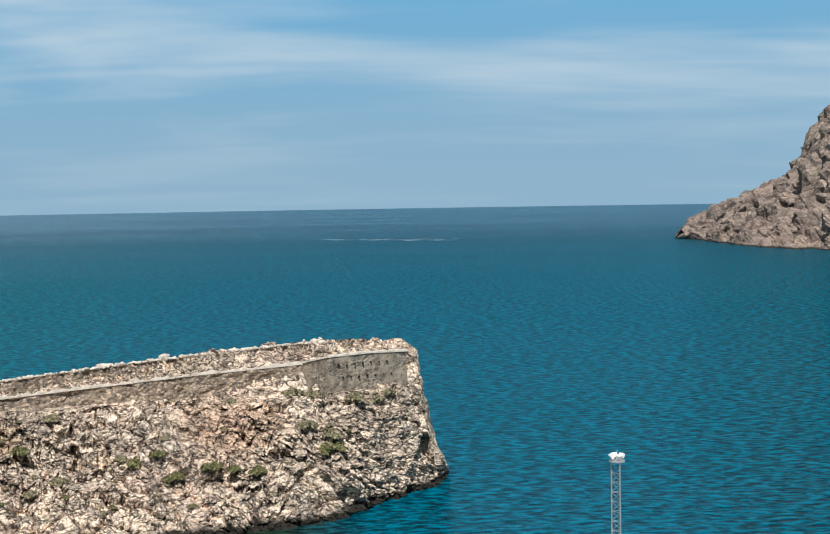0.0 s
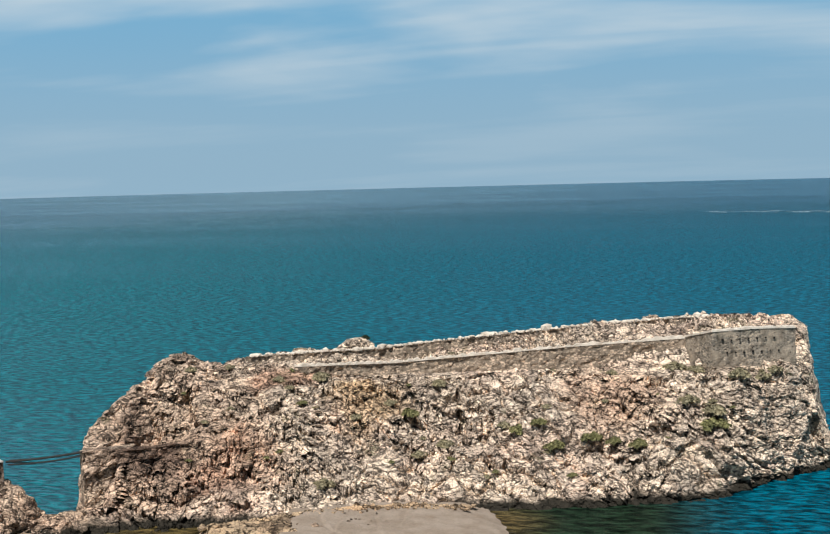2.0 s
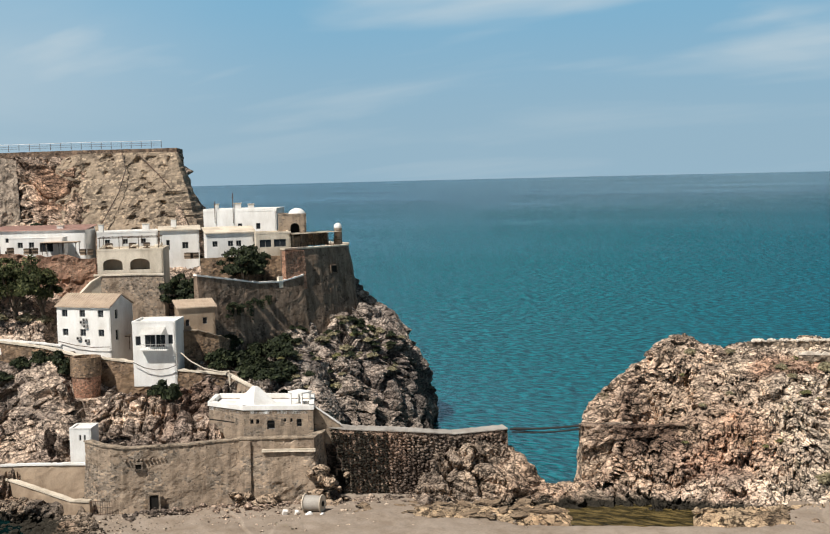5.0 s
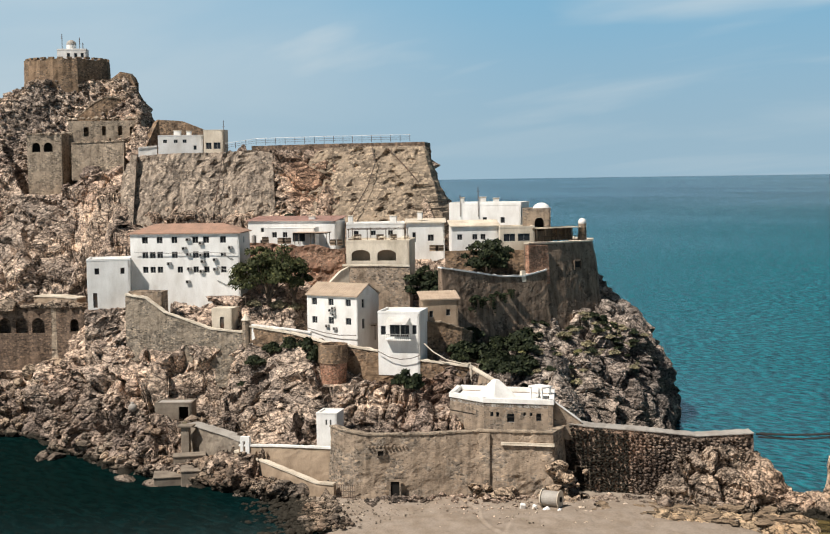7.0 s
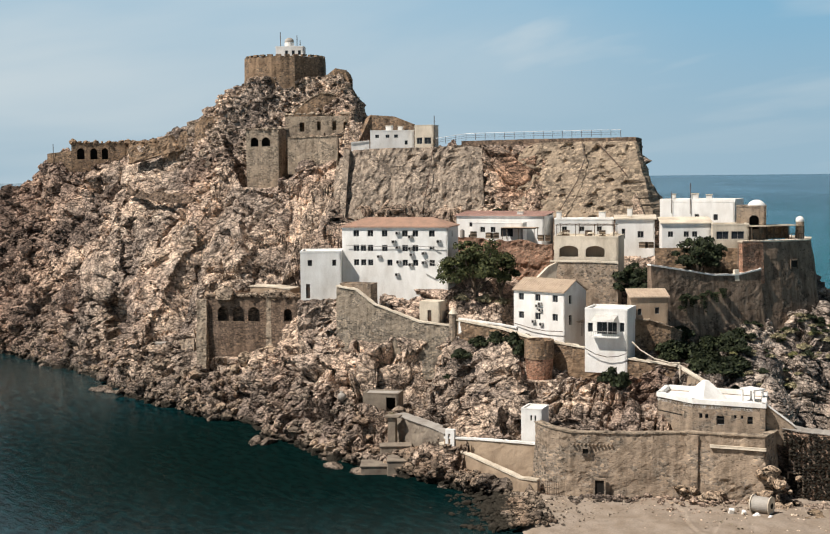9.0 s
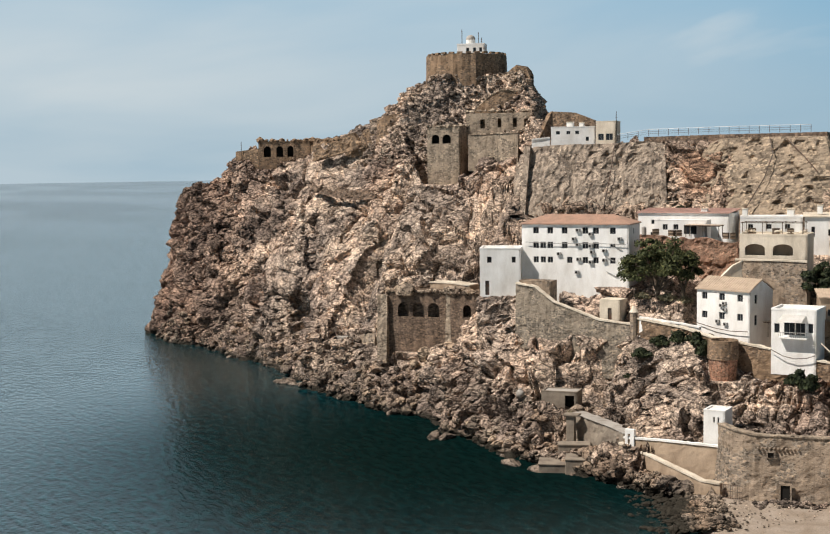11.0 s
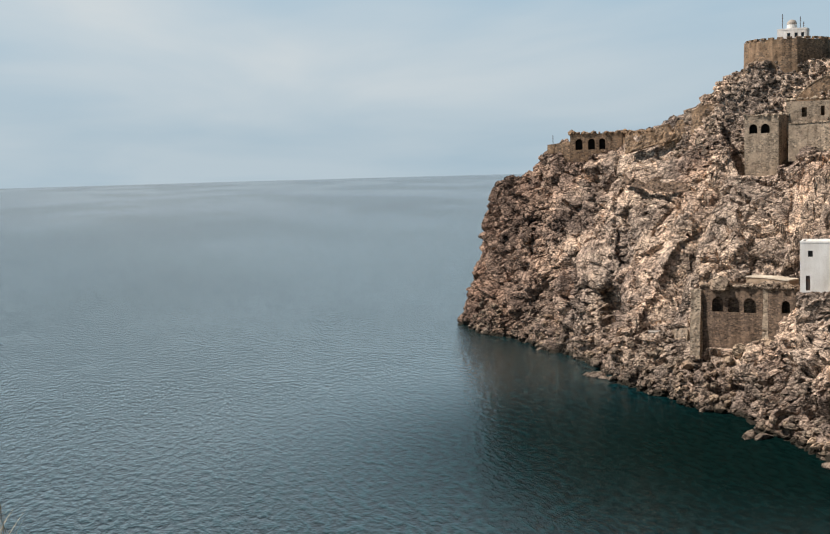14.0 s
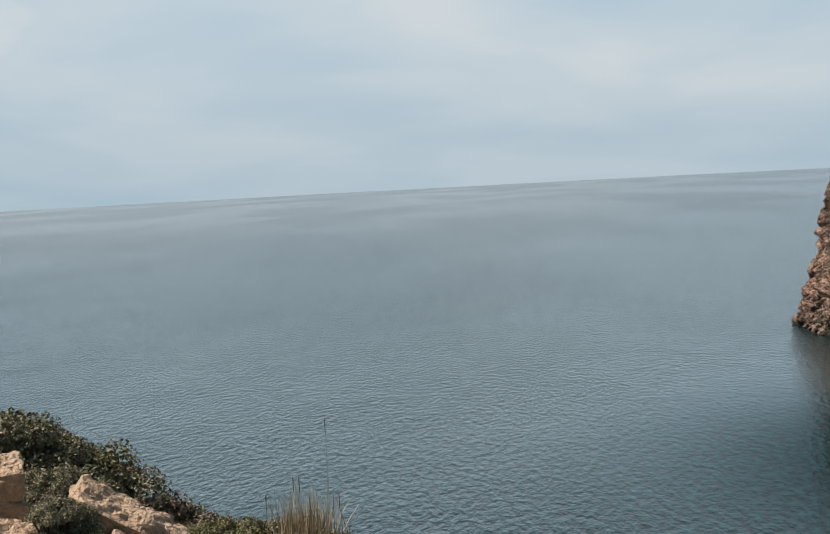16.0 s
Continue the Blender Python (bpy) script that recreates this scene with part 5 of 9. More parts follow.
def causeway_rock():
    s = []
    s.append((30.5, [(188, -3), (191, -1), (193, 0), (196, 1), (199, 1), (203, -1), (206, -3)]))
    s.append((32.0, [(188, -3), (192, 0), (195, 2.2), (198, 2.8), (202, 1.8), (206, -0.5), (210, -3)]))
    s.append((33.6, [(188, -3), (192, 0.3), (195, 2.4), (198, 2.8), (202, 2.0), (206, 0), (210, -3)]))
    s.append((34.6, [(187, -3), (191, 0.4), (194, 3.8), (197, 5.6), (201, 5.0), (205, 1), (210, -3)]))
    s.append((35.4, [(186, -3), (190, 0.5), (193.5, 5.2), (196.6, 8.6), (201, 8.4), (205, 2), (210, -3)]))
    s.append((37.0, [(186, -3), (189.5, 0.5), (193, 5.4), (195.4, 8.8), (201, 8.4), (205, 2), (210, -3)]))
    s.append((38.3, [(186, -3), (189.5, 0.6), (193, 4.6), (195.2, 7.6), (201, 7), (205, 2), (210, -3)]))
    s.append((39.4, [(186, -3), (189.5, 0.7), (193, 2.4), (195.8, 3.8), (201, 4), (205, 2), (210, -3)]))
    s.append((40.6, [(186, -3), (190, -0.2), (193, 0.8), (196, 1), (200, 1), (204, 0), (208, -3)]))
    ob = loft("ground_causeway_rock", s, 0.25, [0.3, 0.45, 0.6, 0.55, 0.4, 0.4, 0.3], ROCK_LEDGE, 31, 0.62)
    tagged(ob, "pale ledge of broken rock under the causeway wall", "rock", kind="structure")


def beach():
    az = np.radians(np.linspace(4, 60, 700))[:, None]
    d = np.linspace(120, 204, 160)[None, :]
    deg = np.degrees(az)
    z = 1.5 + 0.25 * np.sin(deg / 3.1) + 0 * d
    z = z - 3.2 / (1 + np.exp((deg - 13.4 + (195 - d) * 0.05) * 1.5))
    z = z - 3.6 / (1 + np.exp((55.7 - deg + (d - 190) * 0.07) * 2.2))
    z = z - 2.9 * np.exp(-(((deg - 29.3) / 5.8) ** 8) - (((d - 189.5) / 9.5) ** 6))
    z = z - 0.8 * np.clip((d - 196) / 8, 0, 1)
    pts = np.stack([-d * np.sin(az), d * np.cos(az), z], -1)
    flat = pts.reshape(-1, 3)
    pts[..., 2] += (0.20 * fractal(flat / 6.0, 3, 5) + 0.10 * fractal(flat / 1.3, 3, 9)).reshape(pts.shape[:2])
    # drag marks and trodden lines
    for k, (b0, lean) in enumerate(((17.2, 0.10), (18.6, 0.05), (19.4, 0.13), (21.8, -0.06), (44.0, 0.12), (48.5, -0.1))):
        off = (deg - b0 - lean * (194 - d) - 0.25 * np.sin(d / 3.0 + k)) * 3.3
        pts[..., 2] += 0.10 * np.exp(-((off + 0.5) ** 2) / 0.08) - 0.16 * np.exp(-(off**2) / 0.10)
    ob = new("ground_beach", grid_mesh("ground_beach", pts, SAND))
    tagged(ob, "trampled tan sand beach between islet and fortress rock", "beach", kind="structure")


def rock_shelf(label, b0, b1, d0, d1, seed):
    """A low tan ledge that rises out of the sand and sinks back into it at its rim."""
    n_b, n_d = int((b1 - b0) * 3.2 / 0.3), int((d1 - d0) / 0.3)
    deg = np.linspace(b0, b1, n_b)[:, None]
    d = np.linspace(d0, d1, n_d)[None, :]
    p = np.stack([-d * np.sin(np.radians(deg)), d * np.cos(np.radians(deg)), 0 * deg + 0 * d], -1)
    flat = p.reshape(-1, 3)
    wob = fractal(flat / 5.0, 3, seed).reshape(p.shape[:2])
    rim = np.minimum.reduce([(deg - b0) * 3.2 + 0 * d, (b1 - deg) * 3.2 + 0 * d, d - d0 + 0 * deg, d1 - d + 0 * deg])
    lean, gap, own = crags(flat / (2.6, 2.6, 2.0), seed + 1)
    step = (0.30 * (own - 0.5) + 0.25 * lean - 0.22 * np.clip(1 - gap / 0.2, 0, 1)).reshape(p.shape[:2])
    p[..., 2] = 1.5 + 0.25 * np.sin(deg / 3.1) - 0.55 + 0.95 * np.clip(rim / 1.6 - 1.2 + 1.2 * wob, -2.2, 0.85) + step
    ob = new("ground_rock_shelf", grid_mesh("ground_rock_shelf", p, SHELF, smooth=False))
    tagged(ob, label, "rock", kind="structure")


def home_hill():
    """The hill under the eye: a steep slope to the beach, and a shoulder with scrub to the west."""
    az = np.radians(np.linspace(-180, 180, 361))[:, None]
    d = np.concatenate([np.linspace(0.0, 14, 70), np.linspace(14.5, 180, 80)])[None, :]
    deg = np.degrees(az)
    west = np.clip((deg - 95.0) / 7, 0, 1)
    behind = np.clip((np.abs(deg) - 95) / 30, 0, 1)
    steep = 50.35 - 0.36 * d - 0.20 * np.clip(d - 4, 0, 200)
    shoulder = 50.35 - 0.115 * d + 0.075 * np.clip(deg - 105, 0, 12) * np.clip((d - 3) / 5, 0, 1) - 1.2 * np.clip(d - 9.8, 0, 60)
    land = 50.35 - 0.02 * d
    z = steep * (1 - west) + shoulder * west
    far_side = np.clip((np.abs(deg) - 125) / 15, 0, 1)
    z = z * (1 - far_side) + land * far_side
    z = np.maximum(z, -3 + 0 * deg)
    pts = np.stack([-d * np.sin(az), d * np.cos(az), z], -1)
    flat = pts.reshape(-1, 3)
    rough = (0.12 * fractal(flat / 0.9, 3, 41) + 0.25 * fractal(flat / 3.0, 2, 42)).reshape(pts.shape[:2]) * np.clip((d - 3) / 4, 0, 1)
    pts[..., 2] += rough
    ob = new("ground_home_hill", grid_mesh("ground_home_hill", pts, HILL))
    tagged(ob, "rough scrub-covered hill of pale rock above the bay", "hill", kind="structure")


def far_headland():
    s = []
    for az, top, near in ((-11.8, -6, 1420), (-12.1, 6, 1400), (-13.0, 25, 1330), (-14.3, 40, 1230), (-15.4, 52, 1180), (-16.5, 68, 1150), (-17.0, 90, 1140), (-17.4, 112, 1135), (-18.0, 136, 1120), (-20.0, 190, 1050), (-24.0, 240, 950), (-30.0, 250, 800)):
        rim = 1420 if az > -19 else 1420 + (az + 19) * 30
        b = -6 if top > 0 else -8
        s.append((az, [(near - 15, b), (near, 0 if top > 0 else -7), (near + 0.12 * (rim - near), top * 0.10), (near + 0.5 * (rim - near), top * 0.45), (rim, top), (rim + 120, top * 0.9), (rim + 420, b)]))
    ob = loft("ground_far_headland", s[::-1], 3.0, [0.6, 1.1, 1.8, 2.0, 1.6, 2, 1], ROCK_FAR, 51, 4.5)
    tagged(ob, "steep brown rocky headland across the bay", "headland", kind="structure")


fortress_rock()
islet_rock()
rock_shelf("flat tan rock shelf below the causeway", 32.0, 41.2, 179.0, 191.5, 71)
rock_shelf("low tan rock shelf beside the islet pool", 22.6, 27.0, 180.0, 187.5, 75)
causeway_rock()
beach()
home_hill()
far_headland()
STONE_TAN = masonry("plastered_rubble", (0.295, 0.245, 0.195), (0.30, 0.255, 0.205), (0.33, 0.265, 0.20), 0.5)

# ---- fortress: ramparts ----
rampart("town_wall", "grey rubble town wall with pale coping on the rock", [(62.85, 246, 28.7, 14), (62.0, 244, 28.2, 14), (61.2, 242, 25.6, 13), (59.2, 238, 22.6, 12), (57.7, 236, 22.0, 12)], 0.8, STONE_GREY, CREAM, seed=2, uneven=0.10, pocks=0.2)
rampart("town_wall", "brown town wall with patches of red brick", [(57.6, 236, 23.2, 14), (55.6, 231, 22.2, 14), (54.2, 226, 21.1, 13), (51.9, 222, 20.0, 14), (49.8, 220, 18.4, 12), (47.75, 218, 17.6, 11)], 0.8, STONE_BROWN, CREAM, seed=3, uneven=0.14, pocks=0.3)
rampart("stair_wall", "plastered stair wall with pale coping", [(47.7, 217.6, 17.6, 11), (46.3, 211, 15.6, 10), (45.2, 204, 13.0, 8)], 0.6, STONE_WALL, CREAM, seed=4)
rampart("beach_wall", "tall weathered fortress wall above the beach", [(54.0, 199, 11.6, 1), (53.4, 196, 11.4, 0.6), (52.4, 194.4, 11.0, 0.6), (49.6, 194, 11.0, 0.6), (47.4, 194, 11.4, 0.8), (43.95, 192, 11.6, 1), (43.5, 196, 11.6, 1), (43.4, 203, 11.6, 0)], 1.2, STONE_WALL, STONE_TAN, seed=5, cop_h=0.2, uneven=0.08, pocks=0.3)
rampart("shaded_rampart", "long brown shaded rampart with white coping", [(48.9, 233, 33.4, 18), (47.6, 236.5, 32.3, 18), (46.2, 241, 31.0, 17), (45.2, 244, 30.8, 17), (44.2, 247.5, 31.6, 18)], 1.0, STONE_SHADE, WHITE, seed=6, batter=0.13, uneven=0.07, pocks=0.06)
rampart("wall_pilaster", "pale rendered pilaster where the rampart meets the platform wall", [(45.3, 243.75, 31.9, 29.8), (45.12, 244.3, 31.9, 29.8)], 0.5, CREAM, None, seed=8, batter=0.1, uneven=0.05, cell=0.3)
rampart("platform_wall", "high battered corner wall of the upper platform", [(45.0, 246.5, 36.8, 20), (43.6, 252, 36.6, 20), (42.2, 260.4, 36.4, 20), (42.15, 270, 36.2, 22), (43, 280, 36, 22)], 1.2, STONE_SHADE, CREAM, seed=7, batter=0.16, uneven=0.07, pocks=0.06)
rampart("cliff_parapet", "low dark parapet along the cliff top", [(57.2, 295.6, 57.2, 53), (54.2, 292, 57.4, 53), (51.0, 287, 57.4, 53), (49.55, 285, 57.4, 52), (49.3, 292, 57.2, 50)], 0.7, STONE_RUIN, None, seed=8)
STONE_SLAB = masonry("streaked_slab", (0.285, 0.24, 0.20), (0.20, 0.165, 0.14), (0.31, 0.255, 0.205), 0.7, plaster=0.6, streak=0.9, run_size=1.7)
STONE_POCKED = masonry("pitted_facing", (0.285, 0.23, 0.175), (0.19, 0.15, 0.115), (0.32, 0.25, 0.18), 0.8, streak=0.0, plaster=0.45)
rampart("cliff_facing", "steep grey plastered facing below the guard house", [(62.55, 298.0, 53.6, 38), (62.1, 295.4, 55.2, 39), (61.2, 294.6, 55.7, 39), (60.2, 294.2, 55.8, 39), (59.2, 293.8, 55.8, 39), (58.3, 293.2, 55.9, 39), (57.2, 292.2, 56.3, 40), (56.3, 292.4, 55.6, 41)], 1.4, STONE_SLAB, None, seed=51, batter=0.60, uneven=0.16, pocks=0.7, ribs=0.42)
rampart("cliff_facing", "pitted tan facing of the plateau with fallen stones", [(54.6, 291.4, 55.0, 42), (53.9, 289.6, 56.4, 40), (52.8, 288.0, 56.6, 40), (51.4, 285.8, 56.6, 40), (50.2, 283.9, 56.6, 40), (49.62, 283.2, 56.4, 40, 0.5), (49.5, 284.6, 56.4, 40, 0.36), (49.42, 288, 56.0, 39, 0.30), (49.4, 294, 55.6, 38, 0.30), (49.5, 302, 55, 38, 0.30)], 1.4, STONE_POCKED, None, seed=151, batter=0.56, uneven=0.22, pocks=1.3, cell=0.4)
for az in (62.3, 58.4):
    rampart("facing_pier", "narrow masonry pier standing out of the facing", [(az + 0.13, 294.2, 55.6, 40), (az - 0.13, 294.0, 55.6, 40)], 1.4, STONE_SLAB, None, seed=int(az * 10), batter=0.585, uneven=0.10, category="pier")
rampart("summit_terrace_wall", "low brown terrace wall on the shoulder of the summit", [(68.95, 336, 63.4, 56), (68.6, 334, 65.0, 57), (67.9, 333, 64.8, 57), (67.25, 332, 63.6, 57)], 1.2, STONE_BROWN, None, seed=152, uneven=0.16, ragged=0.7)
rampart("summit_arch_wall", "brown wall with a rounded top on the summit slope", [(64.6, 327.5, 65.2, 60), (64.1, 326.2, 67.8, 60), (63.75, 325.6, 69.2, 60), (63.4, 325.2, 70.0, 60), (63.05, 325.0, 69.9, 60), (62.75, 325.0, 69.6, 60)], 1.6, STONE_BROWN, STONE_PALE, seed=153, uneven=0.10)
rampart("cliff_terrace", "tumbled rubble wall below the gallery", [(71.8, 354, 57.4, 53), (71.2, 350, 58.6, 54), (70.6, 346.5, 59.4, 55), (69.8, 343, 60.8, 56), (69.0, 339, 62.0, 57)], 1.4, STONE_BROWN, None, seed=154, uneven=0.30, ragged=2.0, pocks=0.5)
house("terrace_ruin", "roofless plastered ruin with dark doorways below the summit", (65.0, 320), (61.95, 316.5), 58.0, 6.1, 5, STONE_TAN, open_front=[(3.6, 4.8, 2.4, 4.6), (8.0, 8.9, 2.6, 4.8), (11.8, 12.8, 2.6, 4.8), (14.6, 15.5, 2.2, 4.6)], parapet=0, inner=STONE_BROWN)
rampart("upper_curtain", "lower plastered curtain wall with broken ends", [(64.9, 312, 58.6, 50), (63.6, 310, 58.8, 50), (62.7, 308, 59.0, 51)], 1.0, STONE_TAN, STONE_PALE, seed=19)
rampart("dark_rampart", "dark sloping rampart behind the white guard house", [(61.9, 308, 56, 50), (61.2, 312, 64, 50), (60.2, 311, 63.6, 50), (59.3, 310, 61.6, 50)], 1.2, STONE_BROWN, None, seed=10)
rampart("terrace_wall", "old ochre terrace wall on the cliff", [(71.9, 341, 48.2, 45), (71.2, 334.5, 46.8, 44), (70.2, 328, 46.0, 43), (69.0, 322, 46.0, 43), (67.9, 317, 47.0, 44), (67.2, 314.5, 48.6, 45)], 0.8, STONE_RUIN, None, seed=11, uneven=0.3, ragged=1.6, pocks=0.8)

# ---- fortress: buildings ----
WIN = 1.15


def grid_windows(cols, rows, w=WIN, h=1.25):
    return [(x - w / 2, x + w / 2, z - h / 2, z + h / 2) for z in rows for x in cols]


barracks = house("barracks", "large white four-storey barracks with red tiled roof", (62.57, 252), (57.85, 246), 27.5, 12.4, 8.5, WHITE,
                 windows=grid_windows([2.9, 5.8, 8.7, 12.8, 14.9, 18.2], [11.2]) + grid_windows([2.9, 4.35, 5.8, 8.7, 12.8, 14.9], [8.35]) + grid_windows([18.2], [8.4], 1.0, 0.7) + grid_windows([2.9, 4.35, 5.8, 9.7, 12.8, 14.9, 18.2], [5.5], 1.05, 1.2), side=[(3.2, 4.2, 10.4, 11.6)], roof="hip", roof_mat=TILE, rise=1.6)
house("annex", "white flat-roofed annex beside the barracks", (64.45, 250), (62.62, 249.4), 25.6, 9.5, 7, WHITE, windows=[(1.4, 2.3, 6.9, 8.1), (6.2, 7.0, 6.9, 8.1)], doors=[(1.0, 1.8, 0.6, 3.4)], foot=0.6)
house("villa", "white two-storey house with sandy tiled gable roof", (54.92, 236.5), (52.67, 230), 21.2, 7.6, 7.0, WHITE,
      windows=grid_windows([1.7, 5.4, 9.2], [6.4, 3.0]), side=[(1.4, 2.3, 5.4, 7.0), (1.4, 2.3, 1.6, 3.4)], roof="gable", roof_mat=TILE_TAN, rise=1.9)
house("terrace_house", "white cubic house with a glazed balcony", (51.77, 221.6), (49.9, 219.8), 17.3, 9.4, 6.5, WHITE, windows=[(0.5, 1.4, 5.6, 7.2), (2.1, 3.9, 5.3, 7.4), (4.0, 5.6, 5.3, 7.4), (6.1, 6.9, 5.8, 7.4)], foot=1.4)
house("store_house", "small ochre plastered house with sandy tiled roof", (49.75, 226.5), (48.15, 227.5), 24.4, 3.9, 4.5, OCHRE, windows=[(4.2, 5.0, 1.0, 2.2), (1.2, 1.9, 0.8, 2.0)], roof="mono", roof_mat=TILE_TAN, rise=1.0)
rampart("yard_wall", "brown rubble yard wall below the store house", [(50.6, 226.2, 24.2, 14), (49.8, 225.6, 24.5, 14), (48.9, 226.0, 24.4, 14), (48.0, 226.8, 23.2, 14), (47.5, 229.5, 22.0, 14)], 5.2, STONE_BROWN, STONE_TAN, seed=52, uneven=0.14, cop_h=0.15)
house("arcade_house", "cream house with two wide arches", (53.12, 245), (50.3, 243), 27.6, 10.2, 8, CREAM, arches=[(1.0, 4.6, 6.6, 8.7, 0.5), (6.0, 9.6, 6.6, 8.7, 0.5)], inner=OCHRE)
house("long_house", "long white house under a faded red roof", (57.45, 268), (53.58, 262), 33.5, 7.7, 7, WHITE, windows=grid_windows([3.4, 6.0, 13.8], [5.9], 1.2, 0.9) + [(2.6, 5.4, 2.0, 3.8)], roof="mono", roof_mat=TILE_PINK, rise=0.6)
house("lean_to_house", "low white lean-to house below the long house", (56.75, 262.4), (54.5, 259.4), 33.6, 6.3, 3.0, WHITE, windows=grid_windows([2.2, 4.4], [5.0], 1.0, 1.1) + [(6.0, 8.6, 3.6, 5.4)], parapet=0.15, roof_mat=WHITE)
house("low_house", "low white house with cluttered flat roof", (53.1, 262), (50.5, 262), 34, 6.3, 7, WHITE, windows=grid_windows([2.0, 5.5, 9.0], [4.6], 1.0, 1.0))
house("corner_house", "white corner house with a single window", (50.42, 258), (48.72, 258), 33.4, 7.2, 7, WHITE, windows=[(4.3, 5.5, 3.6, 4.9), (1.2, 1.9, 3.4, 5.4)], roof="mono", roof_mat=CREAM, rise=0.5)
house("upper_house", "white house with a pale sloping roof", (48.4, 252), (46.3, 253), 35.2, 4.8, 6, WHITE, windows=grid_windows([1.6, 4.6, 6.2], [2.8], 1.0, 1.1), roof="mono", roof_mat=CREAM, rise=0.9)
house("veranda_house", "cream veranda with two wide dark windows", (46.24, 251), (44.7, 252), 34.4, 5.3, 5, CREAM, windows=[(0.7, 3.0, 2.7, 4.2), (3.5, 5.9, 2.7, 4.2)])
house("white_block", "flat white block on the upper platform", (48.5, 266), (45.3, 262), 36.2, 7.6, 7, WHITE, windows=grid_windows([7.6, 11.4], [4.6], 0.9, 1.2), parapet=0.6)
house("gate_tower", "brown stone gate house with an arch", (45.24, 256), (44.0, 256), 36.2, 6.8, 5, STONE_WALL, arches=[(2.4, 4.2, 2.6, 5.3)])
house("guard_house", "long white guard house on the cliff edge", (61.25, 300), (59.31, 300), 55.8, 4.0, 5, WHITE, windows=grid_windows([1.6, 4.0, 6.0], [2.8], 0.9, 0.8) + [(8.0, 8.7, 0.8, 1.8)], parapet=0.2)
house("guard_room", "cream square guard room with dark openings", (59.28, 299), (58.42, 298), 56.0, 4.9, 5, CREAM, windows=[(0.5, 1.8, 0.7, 2.2), (2.3, 3.9, 0.7, 2.2)], parapet=0.2)
rampart("garden_wall", "low white garden wall on the cliff edge", [(62.1, 300, 57.0, 52), (61.3, 300, 57.4, 52)], 0.4, WHITE, WHITE, seed=12, uneven=0.05)
house("slip_shed", "small white shed with two slit windows", (54.62, 203), (53.7, 202), 6.5, 6.4, 4, WHITE, windows=[(1.5, 1.8, 4.6, 5.5), (2.2, 2.5, 4.6, 5.5)], parapet=0.2)

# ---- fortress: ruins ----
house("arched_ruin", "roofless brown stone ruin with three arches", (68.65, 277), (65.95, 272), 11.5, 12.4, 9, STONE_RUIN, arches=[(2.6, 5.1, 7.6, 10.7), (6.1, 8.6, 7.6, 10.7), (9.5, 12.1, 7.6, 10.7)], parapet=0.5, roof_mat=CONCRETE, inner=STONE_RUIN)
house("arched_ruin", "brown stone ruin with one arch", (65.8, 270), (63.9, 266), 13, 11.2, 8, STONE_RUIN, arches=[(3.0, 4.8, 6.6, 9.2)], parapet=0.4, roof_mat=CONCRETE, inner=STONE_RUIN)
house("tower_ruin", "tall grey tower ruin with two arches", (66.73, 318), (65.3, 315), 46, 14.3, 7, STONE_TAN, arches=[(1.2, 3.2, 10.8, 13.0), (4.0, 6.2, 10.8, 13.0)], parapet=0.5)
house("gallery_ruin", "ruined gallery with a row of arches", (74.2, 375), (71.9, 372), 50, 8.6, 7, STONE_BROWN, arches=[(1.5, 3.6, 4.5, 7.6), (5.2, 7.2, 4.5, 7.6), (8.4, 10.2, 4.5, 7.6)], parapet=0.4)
rampart("gallery_wall", "dark broken wall beside the gallery", [(71.9, 372, 59.2, 48), (71.0, 358, 58.6, 46), (70.0, 348, 58.2, 44), (69.2, 342, 57.0, 44)], 1.0, STONE_BROWN, None, seed=13, uneven=0.25, ragged=1.6, pocks=0.6)
rampart("cape_wall", "low dark wall on the outer cape", [(75.2, 378, 56.2, 50), (74.2, 375.5, 57, 50)], 1.0, STONE_BROWN, None, seed=14)


